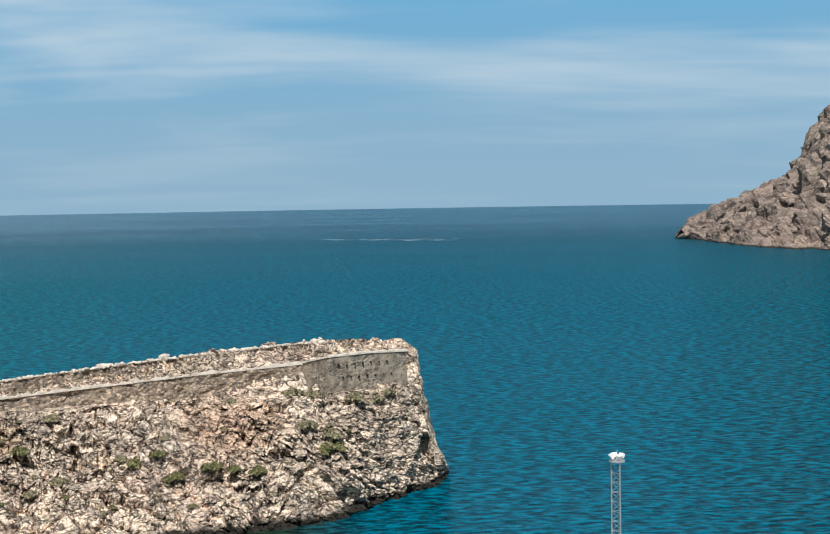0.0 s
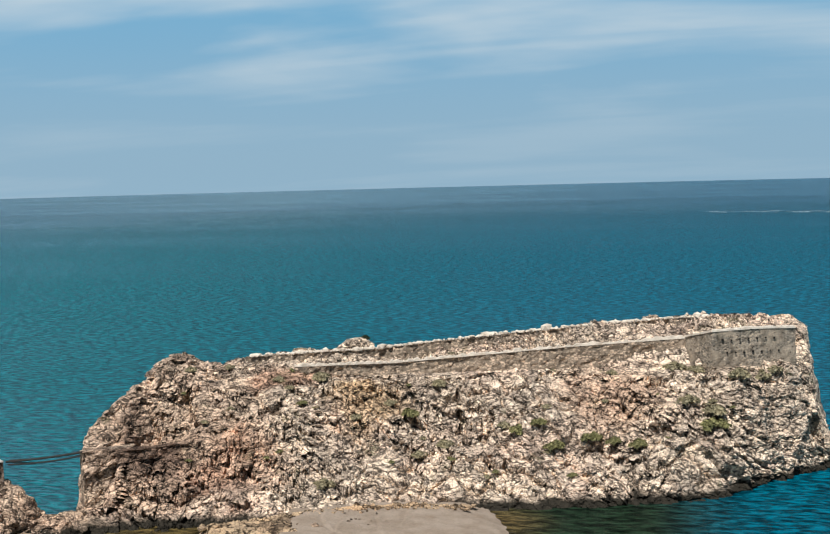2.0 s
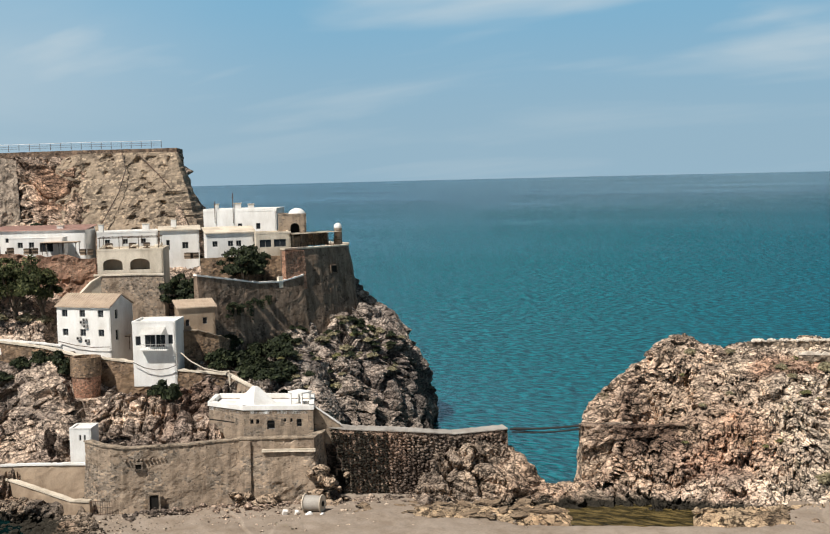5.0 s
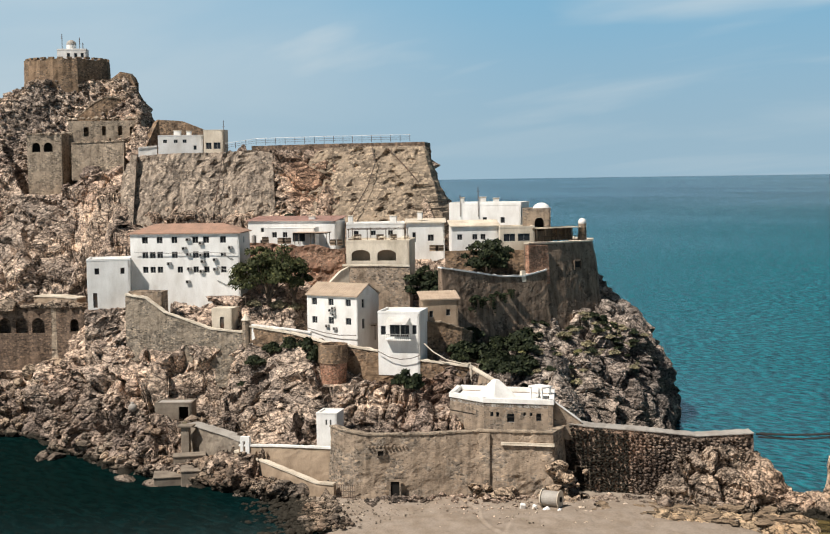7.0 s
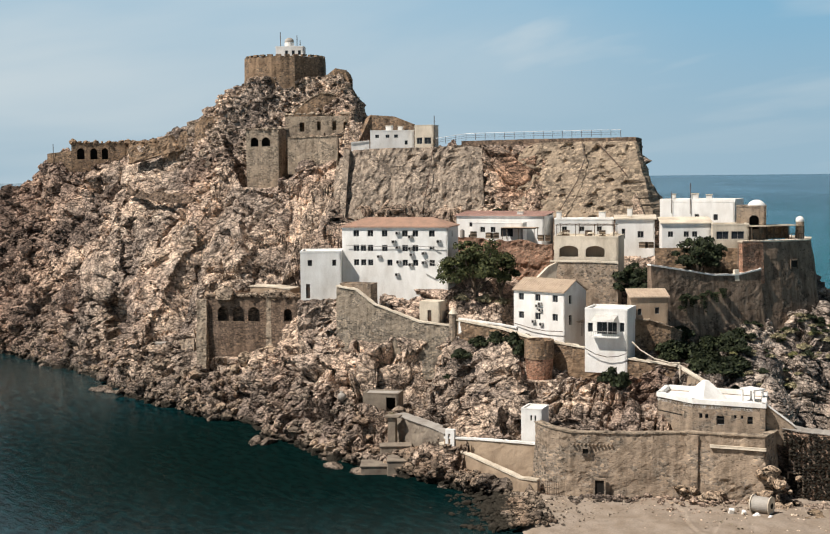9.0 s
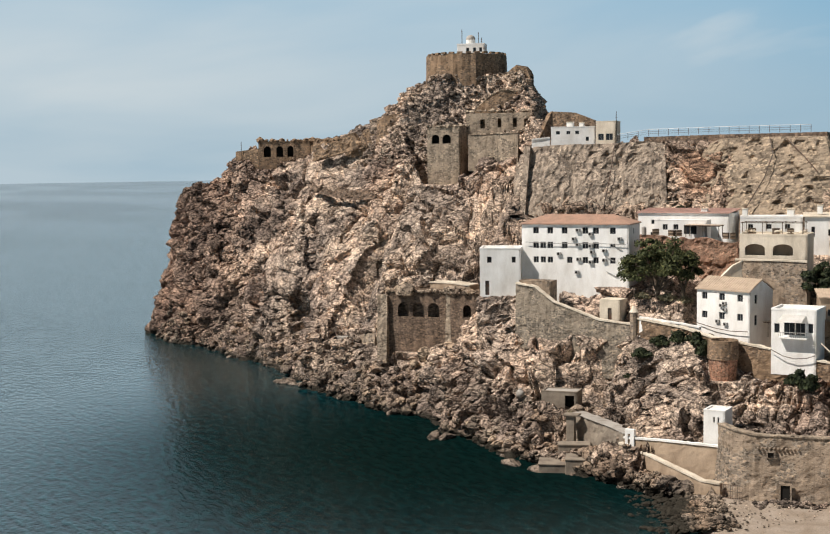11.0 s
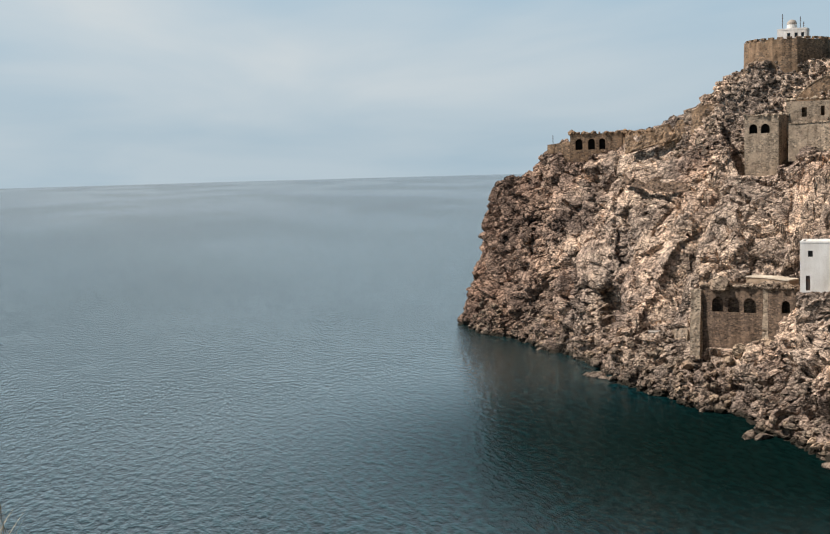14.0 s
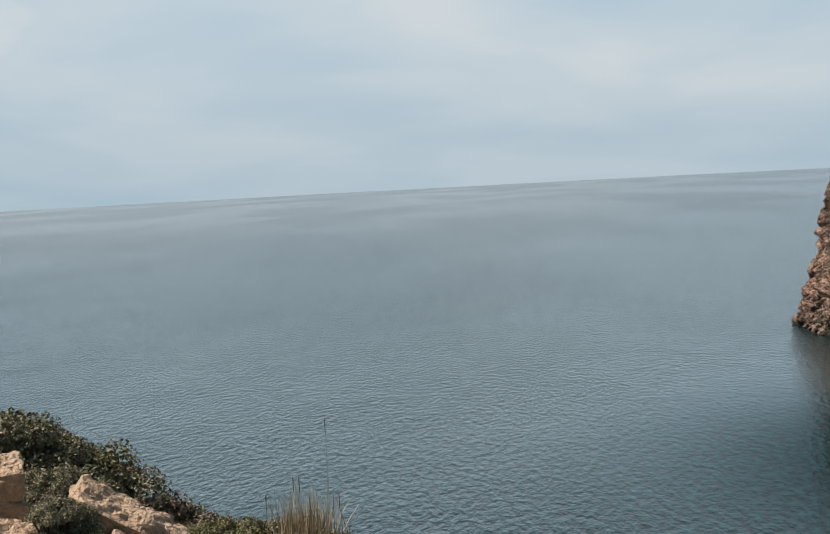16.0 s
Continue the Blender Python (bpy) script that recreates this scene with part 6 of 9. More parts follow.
def summit_fort():
    c = at(64.93, 345)
    ob = thing("summit_fort", "round brown stone fort on the summit", "fort", Matrix.Translation((c.x, c.y, 70)))
    n, r = 56, 10.6
    bm = bmesh.new()
    rings = []
    rng = random.Random(4)
    flute = [rng.uniform(-0.28, 0.28) for _ in range(n)]
    for z, rr in ((-2, r + 0.6), (2, r + 0.35), (5, r + 0.1), (8, r), (10.2, r - 0.1), (10.2, r - 1.1), (9.0, r - 1.1)):
        rings.append([bm.verts.new(((rr + flute[k] + rng.uniform(-0.1, 0.1)) * math.cos(2 * math.pi * k / n), (rr + flute[k] + rng.uniform(-0.1, 0.1)) * math.sin(2 * math.pi * k / n), z + rng.uniform(-0.1, 0.1) * (2 if z > 9.5 else 1))) for k in range(n)])
    for p, q in zip(rings, rings[1:]):
        for k in range(n):
            bm.faces.new((p[k], p[(k + 1) % n], q[(k + 1) % n], q[k]))
    bm.faces.new(rings[-1])
    part("drum", bm, STONE_BROWN, ob)
    for k in range(0, n, 2):
        bm = bmesh.new()
        a = 2 * math.pi * (k + 0.5) / n
        m = Matrix.Translation(((r - 0.6) * math.cos(a), (r - 0.6) * math.sin(a), 10.45)) @ Matrix.Rotation(a, 4, "Z") @ Matrix.Diagonal((0.9, 1.3, 0.5, 1))
        bmesh.ops.create_cube(bm, size=1, matrix=m)
        part("merlon", bm, STONE_BROWN, ob)
    rampart("summit_outwork", "stepped brown outwork beside the summit fort", [(63.2, 336, 75.0, 66), (62.75, 335, 77.0, 66), (62.35, 335, 76.6, 66), (62.1, 334, 73, 64), (61.8, 338, 70, 62)], 2.0, STONE_BROWN, None, seed=15)


summit_fort()
house("light_house", "small white lighthouse station on the summit", (65.35, 341), (64.15, 340), 79.2, 3.6, 5, WHITE, windows=grid_windows([2.8, 4.6, 6.2], [2.3], 0.8, 1.2), parapet=0.4, foot=0.2)


def light_lantern():
    c = at(64.75, 343)
    ob = thing("beacon", "white domed beacon with slender masts", "beacon", Matrix.Translation((c.x, c.y, 83.0)))
    bm = bmesh.new()
    bmesh.ops.create_cone(bm, cap_ends=True, segments=16, radius1=1.3, radius2=1.2, depth=1.6, matrix=Matrix.Translation((0, 0, 0.7)))
    part("drum", bm, WHITE, ob)
    bm = bmesh.new()
    bmesh.ops.create_uvsphere(bm, u_segments=16, v_segments=8, radius=1.25, matrix=Matrix.Translation((0, 0, 1.5)) @ Matrix.Diagonal((1, 1, 0.9, 1)))
    part("dome", bm, CONCRETE, ob)
    for dx, h in ((-2.6, 4.2), (2.3, 3.2), (3.2, 1.8)):
        bm = bmesh.new()
        rod(bm, (dx * 0.8, dx * 0.6, -0.6), (dx * 0.8, dx * 0.6, h), 0.09)
        for k in range(3):
            rod(bm, (dx * 0.8 - 0.35, dx * 0.6, h - 0.5 - 0.6 * k), (dx * 0.8 + 0.35, dx * 0.6, h - 0.5 - 0.6 * k), 0.05)
        part("mast", bm, IRON, ob)


light_lantern()


def lower_bastion():
    """The gun bastion over the beach: brown walls, slit windows, a white parapet and terrace."""
    corners = [at(48.57, 203), at(47.05, 197.6), at(43.95, 195.6), at(43.9, 206), at(48.2, 210)]
    ob = thing("bastion", "low fortress bastion with whitewashed roof terrace", "bastion")
    for k, (p, q) in enumerate(zip(corners, corners[1:] + corners[:1])):
        d = q - p
        w = d.length
        ang = math.degrees(math.atan2(d.y, d.x))
        holes = []
        if k == 1:
            holes = [(1.0, 1.5, 2.5, 3.2), (1.9, 2.4, 2.5, 3.2), (3.6, 4.8, 1.6, 3.0), (6.2, 6.6, 2.7, 3.3), (7.2, 7.6, 2.7, 3.3), (8.2, 9.0, 2.0, 3.2)]
        wl = part("rampart_wall", wall_with_openings(bmesh.new(), w, -1.5, 4.6, 0.8, [(*h, False) for h in holes]), STONE_WALL, ob)
        wl.matrix_local = pose(p.x, p.y, 10.6, 0, 0, ang)
        bm = bmesh.new()
        box(bm, (-0.15, -0.15, 4.604), (w + 0.15, 0.6, 5.35), 0.04)
        pp = part("parapet", bm, WHITE, ob, "whitewashed parapet")
        pp.matrix_local = pose(p.x, p.y, 10.6, 0, 0, ang)
        if k == 1:
            for h in holes:
                window_part(ob, *h, deep=0.3, bars=0, m=pose(p.x, p.y, 10.6, 0, 0, ang))
    bm = bmesh.new()
    slab(bm, [(c.x, c.y) for c in corners], 14.6, 15.15)
    part("terrace", bm, WHITE, ob, "white terrace floor")
    bm = bmesh.new()
    slab(bm, [(c.x * 0.999 + at(46, 204).x * 0.001, c.y) for c in corners], 13.0, 13.2)
    part("inner_floor", bm, DARK, ob)
    c = at(46.5, 203)
    cone = thing("sentry_roof", "white pyramid roof on the bastion", "roof", Matrix.Translation((c.x, c.y, 15.15)))
    bm = bmesh.new()
    bmesh.ops.create_cone(bm, cap_ends=True, segments=4, radius1=3.4, radius2=0.5, depth=2.8, matrix=Matrix.Translation((0, 0, 1.4)) @ Matrix.Rotation(0.7, 4, "Z"))
    part("roof", bm, WHITE, cone)
    c = at(44.5, 201)
    hut = thing("sentry_box", "small white sentry box with open sides", "sentry box", Matrix.Translation((c.x, c.y, 15.15)))
    for sx in (-1.2, 1.2):
        for sy in (-0.9, 0.9):
            bm = bmesh.new()
            box(bm, (sx - 0.12, sy - 0.12, 0), (sx + 0.12, sy + 0.12, 1.9))
            part("post", bm, WHITE, hut)
    bm = bmesh.new()
    box(bm, (-1.5, -1.2, 1.9), (1.5, 1.2, 2.1))
    part("roof", bm, WHITE, hut)
    rampart("bastion_stair", "white balustrade of the stair down to the causeway", [(43.9, 197, 15.4, 10), (42.7, 197.6, 12.2, 9)], 0.4, STONE_WALL, WHITE, seed=16, uneven=0.04)


lower_bastion()

# ---- causeway and bridge ----
rampart("causeway_wall", "rough boulder wall of the causeway to the islet", [(43.4, 197.5, 12.0, 0), (42.5, 197, 11.6, 0), (39.4, 196.5, 11.0, 0), (37.6, 198, 10.2, 0), (36.2, 199, 10.4, 0), (35.2, 200, 10.5, 0)], 3.0, CAUSEWAY_STONE, CONCRETE, seed=17, batter=0.05, uneven=0.08, cop_h=0.14)
rampart("islet_gate_wall", "dark broken abutment wall on the islet", [(31.9, 201.5, 10.6, 0), (31.2, 202, 10.6, 2), (29.6, 203, 10.8, 5)], 2.0, ROCK_LEDGE, None, seed=18, uneven=0.45)


PIPE = plain("black_pipe", (0.035, 0.032, 0.03), 0.7, 0.3, 3.0, 0.1)


def foot_bridge():
    ob = thing("foot_bridge", "pipes and cables crossing over the gap", "bridge")
    a, b = at(35.1, 200.5, 10.4), at(31.9, 202, 10.6)
    for k, (dz, r, sag) in enumerate(((0, 0.16, 0.16), (-0.5, 0.13, 0.30), (0.14, 0.09, 0.30), (-0.25, 0.08, 0.6))):
        pts = [a.lerp(b, t / 12) + Vector((0.15 * k, 0.3 * k, dz - sag * 4 * (t / 12) * (1 - t / 12))) for t in range(13)]
        part("pipe", tube(bmesh.new(), pts, r, 6), PIPE, ob)


foot_bridge()

# ---- islet walls ----
ISLET_WALL = masonry("islet_rubble_wall", (0.29, 0.235, 0.18), (0.15, 0.12, 0.095), (0.36, 0.28, 0.21), 0.6, streak=0.0, plaster=0.1)
BLEACHED = plain("bleached_stone", (0.72, 0.64, 0.54), 0.9, 0.4, 2.0, 0.5, stain=(0.40, 0.33, 0.26))
rampart("islet_fort_wall", "weathered tan fort wall with beam holes on the islet", [(5.1, 226, 22.6, 18), (3.95, 220.4, 24.2, 15), (2.2, 223.6, 24.4, 16), (0.45, 227, 24.2, 17)], 1.2, STONE_GREY, BLEACHED, seed=20, batter=0.03, uneven=0.12, pocks=0.25)
rampart("islet_path_wall", "broken pale ledge wall along the old islet path", [(31.9, 200.8, 10.8, 6.5), (30.6, 200.8, 10.6, 8.6), (29.2, 201.4, 10.5, 8.8), (27.8, 202.6, 10.7, 9.2), (26.3, 204.0, 11.3, 9.8)], 1.2, ROCK_PALE, ROCK_PALE, seed=24, uneven=0.4, ragged=0.5, pocks=0.5, cop_h=0.16)
rampart("islet_terrace_wall", "long pale terrace wall along the islet", [(22.5, 219, 19.6, 15), (18, 221, 19.4, 16), (14.7, 223, 20, 16), (10, 224.5, 21.2, 17), (5.1, 226, 22.4, 18)], 0.8, ISLET_WALL, BLEACHED, seed=22, uneven=0.28, pocks=0.3, cop_h=0.35)
rampart("islet_terrace_wall", "low broken wall along the islet crest", [(24.6, 225, 20.8, 17), (19, 231, 20.6, 17), (12, 235.5, 22.6, 18), (8, 237.5, 23.8, 20), (5.0, 238, 24.7, 20)], 0.9, ISLET_WALL, None, seed=23, uneven=0.2, pocks=0.3)

# ---- retaining walls between the terraces ----
rampart("retaining_wall", "reddish rubble retaining wall below the long house", [(57.6, 259.0, 37.3, 26), (55.5, 256.4, 37.0, 26), (53.2, 253.4, 36.6, 25)], 0.8, STONE_RED, None, seed=41, uneven=0.22, ragged=0.9, pocks=0.5)
rampart("retaining_wall", "brown rubble retaining wall below the upper houses", [(48.7, 250.0, 35.4, 27), (46.6, 249.6, 35.6, 27), (45.0, 250.2, 35.4, 27)], 0.8, STONE_BROWN, None, seed=42, uneven=0.14)


# ---- lean-tos and railings on the terraces ----
def timber_frame(label, left, right, z, deep, h, n, canopy=None):
    """Posts and beams of a shade frame on a terrace or roof."""
    m, w = front_frame(left, right, z)
    ob = thing("shade_frame", label, "shade frame", m, group="shade frames of the town")
    for y in (0.0, deep):
        for k in range(n):
            part("post", rod(bmesh.new(), (w * k / (n - 1), y, 0), (w * k / (n - 1), y, h), 0.07, 6), BARK, ob)
        part("beam", rod(bmesh.new(), (-0.3, y, h), (w + 0.3, y, h), 0.07, 6), BARK, ob)
    for k in range(2 * n - 1):
        x = w * k / (2 * n - 2)
        part("rafter", rod(bmesh.new(), (x, -0.4, h + 0.1), (x, deep + 0.3, h + 0.1), 0.05, 5), BARK, ob)
    if canopy is not None:
        bm = bmesh.new()
        box(bm, (-0.3, -0.5, h + 0.16), (w + 0.3, deep + 0.3, h + 0.22))
        part("canopy", bm, canopy, ob)


timber_frame("bare timber shade frame on the arcade roof", (53.0, 246.2), (50.5, 244.4), 38.15, 4.0, 2.0, 4)
timber_frame("timber shade frame with pale canopy on the platform", (45.1, 252.5), (43.7, 256.5), 36.7, 4.0, 2.6, 4, CREAM)
timber_frame("timber lean-to beside the villa", (52.6, 233.5), (51.9, 233.5), 20.5, 3.0, 2.6, 2, CREAM)

rampart("plinth", "rough stone plinth under the white annex", [(64.6, 249.6, 25.9, 10), (63.6, 248.9, 26.0, 10), (62.6, 248.4, 26.2, 10)], 4.0, ROCK_TAN, None, seed=43, uneven=0.4, batter=0.1)
rampart("string_course", "pale stone ledge on the beach wall", [(46.3, 192.6, 10.0, 9.6), (45.0, 192.0, 10.0, 9.6), (43.9, 191.4, 10.0, 9.6)], 0.5, CREAM, None, seed=44, uneven=0.05)
rampart("buttress", "stone buttress on the beach wall", [(47.3, 193.5, 11.2, 0.8), (46.8, 193.1, 11.2, 0.8)], 0.8, STONE_WALL, None, seed=45, uneven=0.1)


def corbels():
    ob = thing("corbel_row", "row of small stone corbels high on the beach wall", "corbels")
    for k in range(11):
        p = at(52.3 - 0.17 * k, 193.75, 9.3)
        bm = bmesh.new()
        box(bm, (-0.13, -0.06, -0.12), (0.13, 0.5, 0.12), 0.03)
        o = part("corbel", bm, STONE_WALL, ob)
        o.matrix_world = pose(*p, 0, 0, 52.3 - 0.17 * k)


corbels()

# ---- plants ----
def leafy(bm, clumps, leaf, per, rng):
    """Leaves in clumps: each a small folded blade at the skin of its clump."""
    for c, r in clumps:
        for _ in range(per):
            d = Vector((rng.gauss(0, 1), rng.gauss(0, 1), rng.gauss(0, 1))).normalized()
            d.z = abs(d.z) * 0.9 - 0.15
            p = c + d * r * rng.uniform(0.55, 1.05)
            up = (d + Vector((rng.uniform(-0.7, 0.7), rng.uniform(-0.7, 0.7), rng.uniform(-0.4, 0.8)))).normalized()
            side = up.orthogonal().normalized()
            side.rotate(Matrix.Rotation(rng.uniform(0, 6.28), 3, up))
            s = leaf * rng.uniform(0.6, 1.3)
            tip = up.cross(side)
            v = [bm.verts.new(p + side * s * 0.45), bm.verts.new(p + tip * s * 0.9 + up * s * 0.25), bm.verts.new(p - side * s * 0.45), bm.verts.new(p - tip * s * 0.5)]
            bm.faces.new(v[:3])
            bm.faces.new((v[0], v[2], v[3]))


def shrub_mesh(name, radius, height, n, leaf, per, mat, seed):
    rng = random.Random(seed)
    bm = bmesh.new()
    clumps = []
    for _ in range(n):
        a, q = rng.uniform(0, 6.28), rng.uniform(0, 1) ** 0.6
        clumps.append((Vector((math.cos(a) * q * radius * 0.75, math.sin(a) * q * radius * 0.75, height * rng.uniform(0.25, 0.75) * (1.1 - 0.5 * q))), radius * rng.uniform(0.28, 0.48)))
    leafy(bm, clumps, leaf, per, rng)
    me = bpy.data.meshes.new(name)
    bm.to_mesh(me)
    bm.free()
    me.materials.append(mat)
    bm = bmesh.new()
    for c, _ in clumps:
        rod(bm, (0, 0, -0.4), c, 0.035 * radius, 4)
    st = bpy.data.meshes.new("stem")
    bm.to_mesh(st)
    bm.free()
    st.materials.append(BARK)
    return me, st


def footing(bearing, reach, name):
    """The height of a rock's surface at a bearing and distance."""
    p = SURFACE[name]
    t = at(bearing, reach)
    d = (p[:, 0] - t.x) ** 2 + (p[:, 1] - t.y) ** 2
    near = np.argsort(d)[:6]
    return float(p[near, 2].max())


SHRUBS = {
    "grey": shrub_mesh("crown", 1.0, 1.0, 15, 0.20, 55, LEAF_GREY, 1),
    "green": shrub_mesh("crown", 1.0, 1.0, 15, 0.20, 55, LEAF_GREEN, 2),
    "dry": shrub_mesh("crown", 1.0, 0.8, 10, 0.22, 45, LEAF_BROWN, 4),
    "dark": shrub_mesh("crown", 1.0, 1.3, 10, 0.22, 60, LEAF_DARK, 3),
}
SHRUB_WORDS = {"dry": "low dry brown tuft between pale stones", "grey": "round grey-green dry shrub rooted in the rock", "green": "low green shrub growing between pale stones", "dark": "dense dark green bush in the shade of rocks"}
shrub_turn = random.Random(8)


def shrub(kind, bearing, reach, size, ground="ground_islet_rock", tall=1.0, z=None):
    h = footing(bearing, reach, ground) if z is None else z
    p = at(bearing, reach, h - 0.25)
    ob = thing("shrub", SHRUB_WORDS[kind], "shrub", pose(p.x, p.y, p.z, 0, 0, shrub_turn.uniform(0, 360)) @ Matrix.Diagonal((size, size, size * tall, 1)), group="shrubs on the rocks")
    for name, me in zip(("crown", "stem"), SHRUBS[kind]):
        o = new(name, me)
        o.parent = ob


for kind, az, d, size in (
    ("grey", 5.58, 220.6, 1.9), ("grey", 4.62, 218.8, 1.2), ("grey", 4.85, 221.8, 0.9), ("grey", 1.9, 222.3, 1.7), ("grey", 2.84, 216.7, 1.8), ("grey", 1.3, 223.0, 1.3),
    ("grey", 3.9, 211.2, 1.8), ("grey", 4.96, 212.0, 1.6), ("green", 3.81, 209.1, 2.0), ("green", 17.41, 209.0, 1.5), ("grey", 21.31, 212.6, 1.5), ("grey", 15.99, 216.0, 1.3),
    ("green", 10.92, 205.0, 1.5), ("green", 12.48, 206.3, 1.6), ("green", 9.25, 206.1, 1.5), ("green", 7.22, 206.0, 1.4), ("grey", 8.35, 220.0, 1.0), ("grey", 21.35, 196.3, 1.6),
    ("grey", 15.82, 204.8, 1.4), ("grey", 10.96, 220.7, 0.9), ("grey", 18.25, 213.7, 1.1), ("green", 11.6, 205.5, 1.2), ("green", 8.3, 206.0, 1.2), ("grey", 13.2, 207.6, 1.1),
    ("grey", 23.25, 215.5, 1.0), ("grey", 27.08, 218.0, 1.0), ("grey", 25.4, 222.0, 0.9), ("green", 22.6, 221.0, 1.0), ("grey", 17.0, 203.0, 1.2), ("grey", 19.8, 206.0, 1.0),
):
    shrub(kind, az, d, size * 1.12)
rng_tuft = random.Random(27)
for _ in range(64):
    az = rng_tuft.uniform(2.5, 27.5)
    d = np.interp(az, [2.5, 6, 10, 27.5], [208, 200, 199, 200]) + rng_tuft.uniform(0, 17) * (1 if az > 5 else 0.6)
    shrub(rng_tuft.choice(("dry", "dry", "grey", "green")), az, d, rng_tuft.uniform(0.45, 0.95), tall=0.8)
FR = "ground_fortress_rock"
for kind, az, d, size, tall in (
    ("dark", 57.3, 230.5, 2.0, 0.9), ("dark", 56.5, 229.8, 2.2, 0.9), ("dark", 55.7, 228.0, 2.2, 1.0), ("dark", 54.95, 225.0, 2.0, 1.2), ("dark", 54.6, 223.0, 1.5, 1.6), ("dark", 50.6, 211.2, 1.8, 1.4), ("dark", 50.1, 209.5, 1.9, 1.4), ("dark", 50.9, 213.0, 1.4, 1.2),
    ("dark", 55.55, 281.0, 2.4, 0.8), ("dark", 47.75, 231.0, 2.0, 0.8), ("dark", 46.9, 229.0, 2.2, 0.8), ("dark", 46.1, 226.5, 2.2, 0.8), ("dark", 45.6, 222.5, 2.2, 0.8), ("dark", 45.2, 225.0, 2.0, 0.8), ("dark", 46.4, 221.0, 2.0, 0.8),
    ("grey", 43.5, 244.0, 1.5, 0.8), ("grey", 42.4, 247.0, 1.6, 0.8), ("dark", 41.7, 254.0, 1.4, 0.8), ("grey", 42.9, 238.0, 1.6, 0.7), ("grey", 41.2, 247.0, 1.5, 0.7), ("dark", 58.4, 240.0, 1.3, 1.3), ("grey", 53.4, 246.0, 1.3, 1.0),
    ("grey", 57.3, 243.0, 1.6, 0.9), ("grey", 56.2, 242.0, 1.8, 0.9), ("grey", 55.4, 241.0, 1.6, 0.9), ("grey", 60.5, 226.0, 1.0, 0.8),
):
    shrub(kind, az, d, size, FR, tall)


rng_flank = random.Random(61)
for _ in range(46):
    az = rng_flank.uniform(39.9, 46.5)
    d = np.interp(az, [39.9, 42, 44, 46.5], [252, 243, 228, 220]) + rng_flank.uniform(-5, 12)
    shrub(rng_flank.choice(("grey", "grey", "dark", "green")), az, d, rng_flank.uniform(0.6, 1.4), FR, 0.7)
for az, d, size in ((47.4, 226, 3.1), (46.8, 224, 2.9), (46.2, 223, 3.1), (45.7, 227, 2.9), (46.9, 231, 2.8), (45.3, 231, 2.6), (47.7, 234, 2.3), (44.9, 235, 2.1), (46.0, 218, 2.4), (46.6, 219, 2.4)):
    shrub("dark", az, d, size, FR, 0.8)


for _ in range(26):
    az = rng_flank.uniform(44.9, 48.1)
    d = np.interp(az, [44.9, 46.5, 48.1], [238, 234, 228]) + rng_flank.uniform(-7, 3)
    shrub("dark", az, d, rng_flank.uniform(1.6, 2.8), FR, 0.9)
for _ in range(40):
    az = rng_flank.uniform(40.2, 45.0)
    d = np.interp(az, [40.2, 42, 44, 45.0], [256, 254, 247, 242]) + rng_flank.uniform(-6, 1)
    shrub(rng_flank.choice(("dark", "dark", "green", "grey")), az, d, rng_flank.uniform(0.7, 1.5), FR, 0.7)


def hanging_plant(bearing, reach, top, drop, wide, seed):
    """A plant rooted in a joint of a wall, its strands trailing down the face."""
    rng = random.Random(seed)
    p = at(bearing, reach, top)
    ob = thing("hanging_plant", "dark plant trailing from a joint in the rampart", "plant", pose(p.x, p.y, p.z, 0, 0, bearing), group="plants on the rampart")
    bm, stems = bmesh.new(), bmesh.new()
    clumps = [(Vector((rng.uniform(-0.5, 0.5) * wide, -0.2, rng.uniform(-0.2, 0.3))), 0.35) for _ in range(4)]
    for _ in range(5):
        x, fall = rng.uniform(-0.5, 0.5) * wide, drop * rng.uniform(0.4, 1.0)
        rod(stems, (x * 0.4, 0.3, 0), (x, -0.15 - 0.1 * fall, -fall), 0.03, 4)
        clumps += [(Vector((x, -0.2 - 0.1 * fall * k / 4, -fall * k / 4)), 0.34 - 0.05 * k) for k in range(5)]
    leafy(bm, clumps, 0.2, 26, rng)
    part("foliage", bm, LEAF_DARK, ob)
    part("stem", stems, BARK, ob)


for k, (b, d, z, drop, wide) in enumerate(((47.45, 236.2, 27.6, 2.6, 1.4), (47.05, 237.2, 27.2, 1.6, 1.6), (46.6, 238.8, 27.6, 3.0, 1.3), (46.15, 240.2, 27.8, 1.8, 1.5), (45.75, 241.4, 28.4, 1.4, 1.0))):
    hanging_plant(b, d, z, drop, wide, 90 + k)


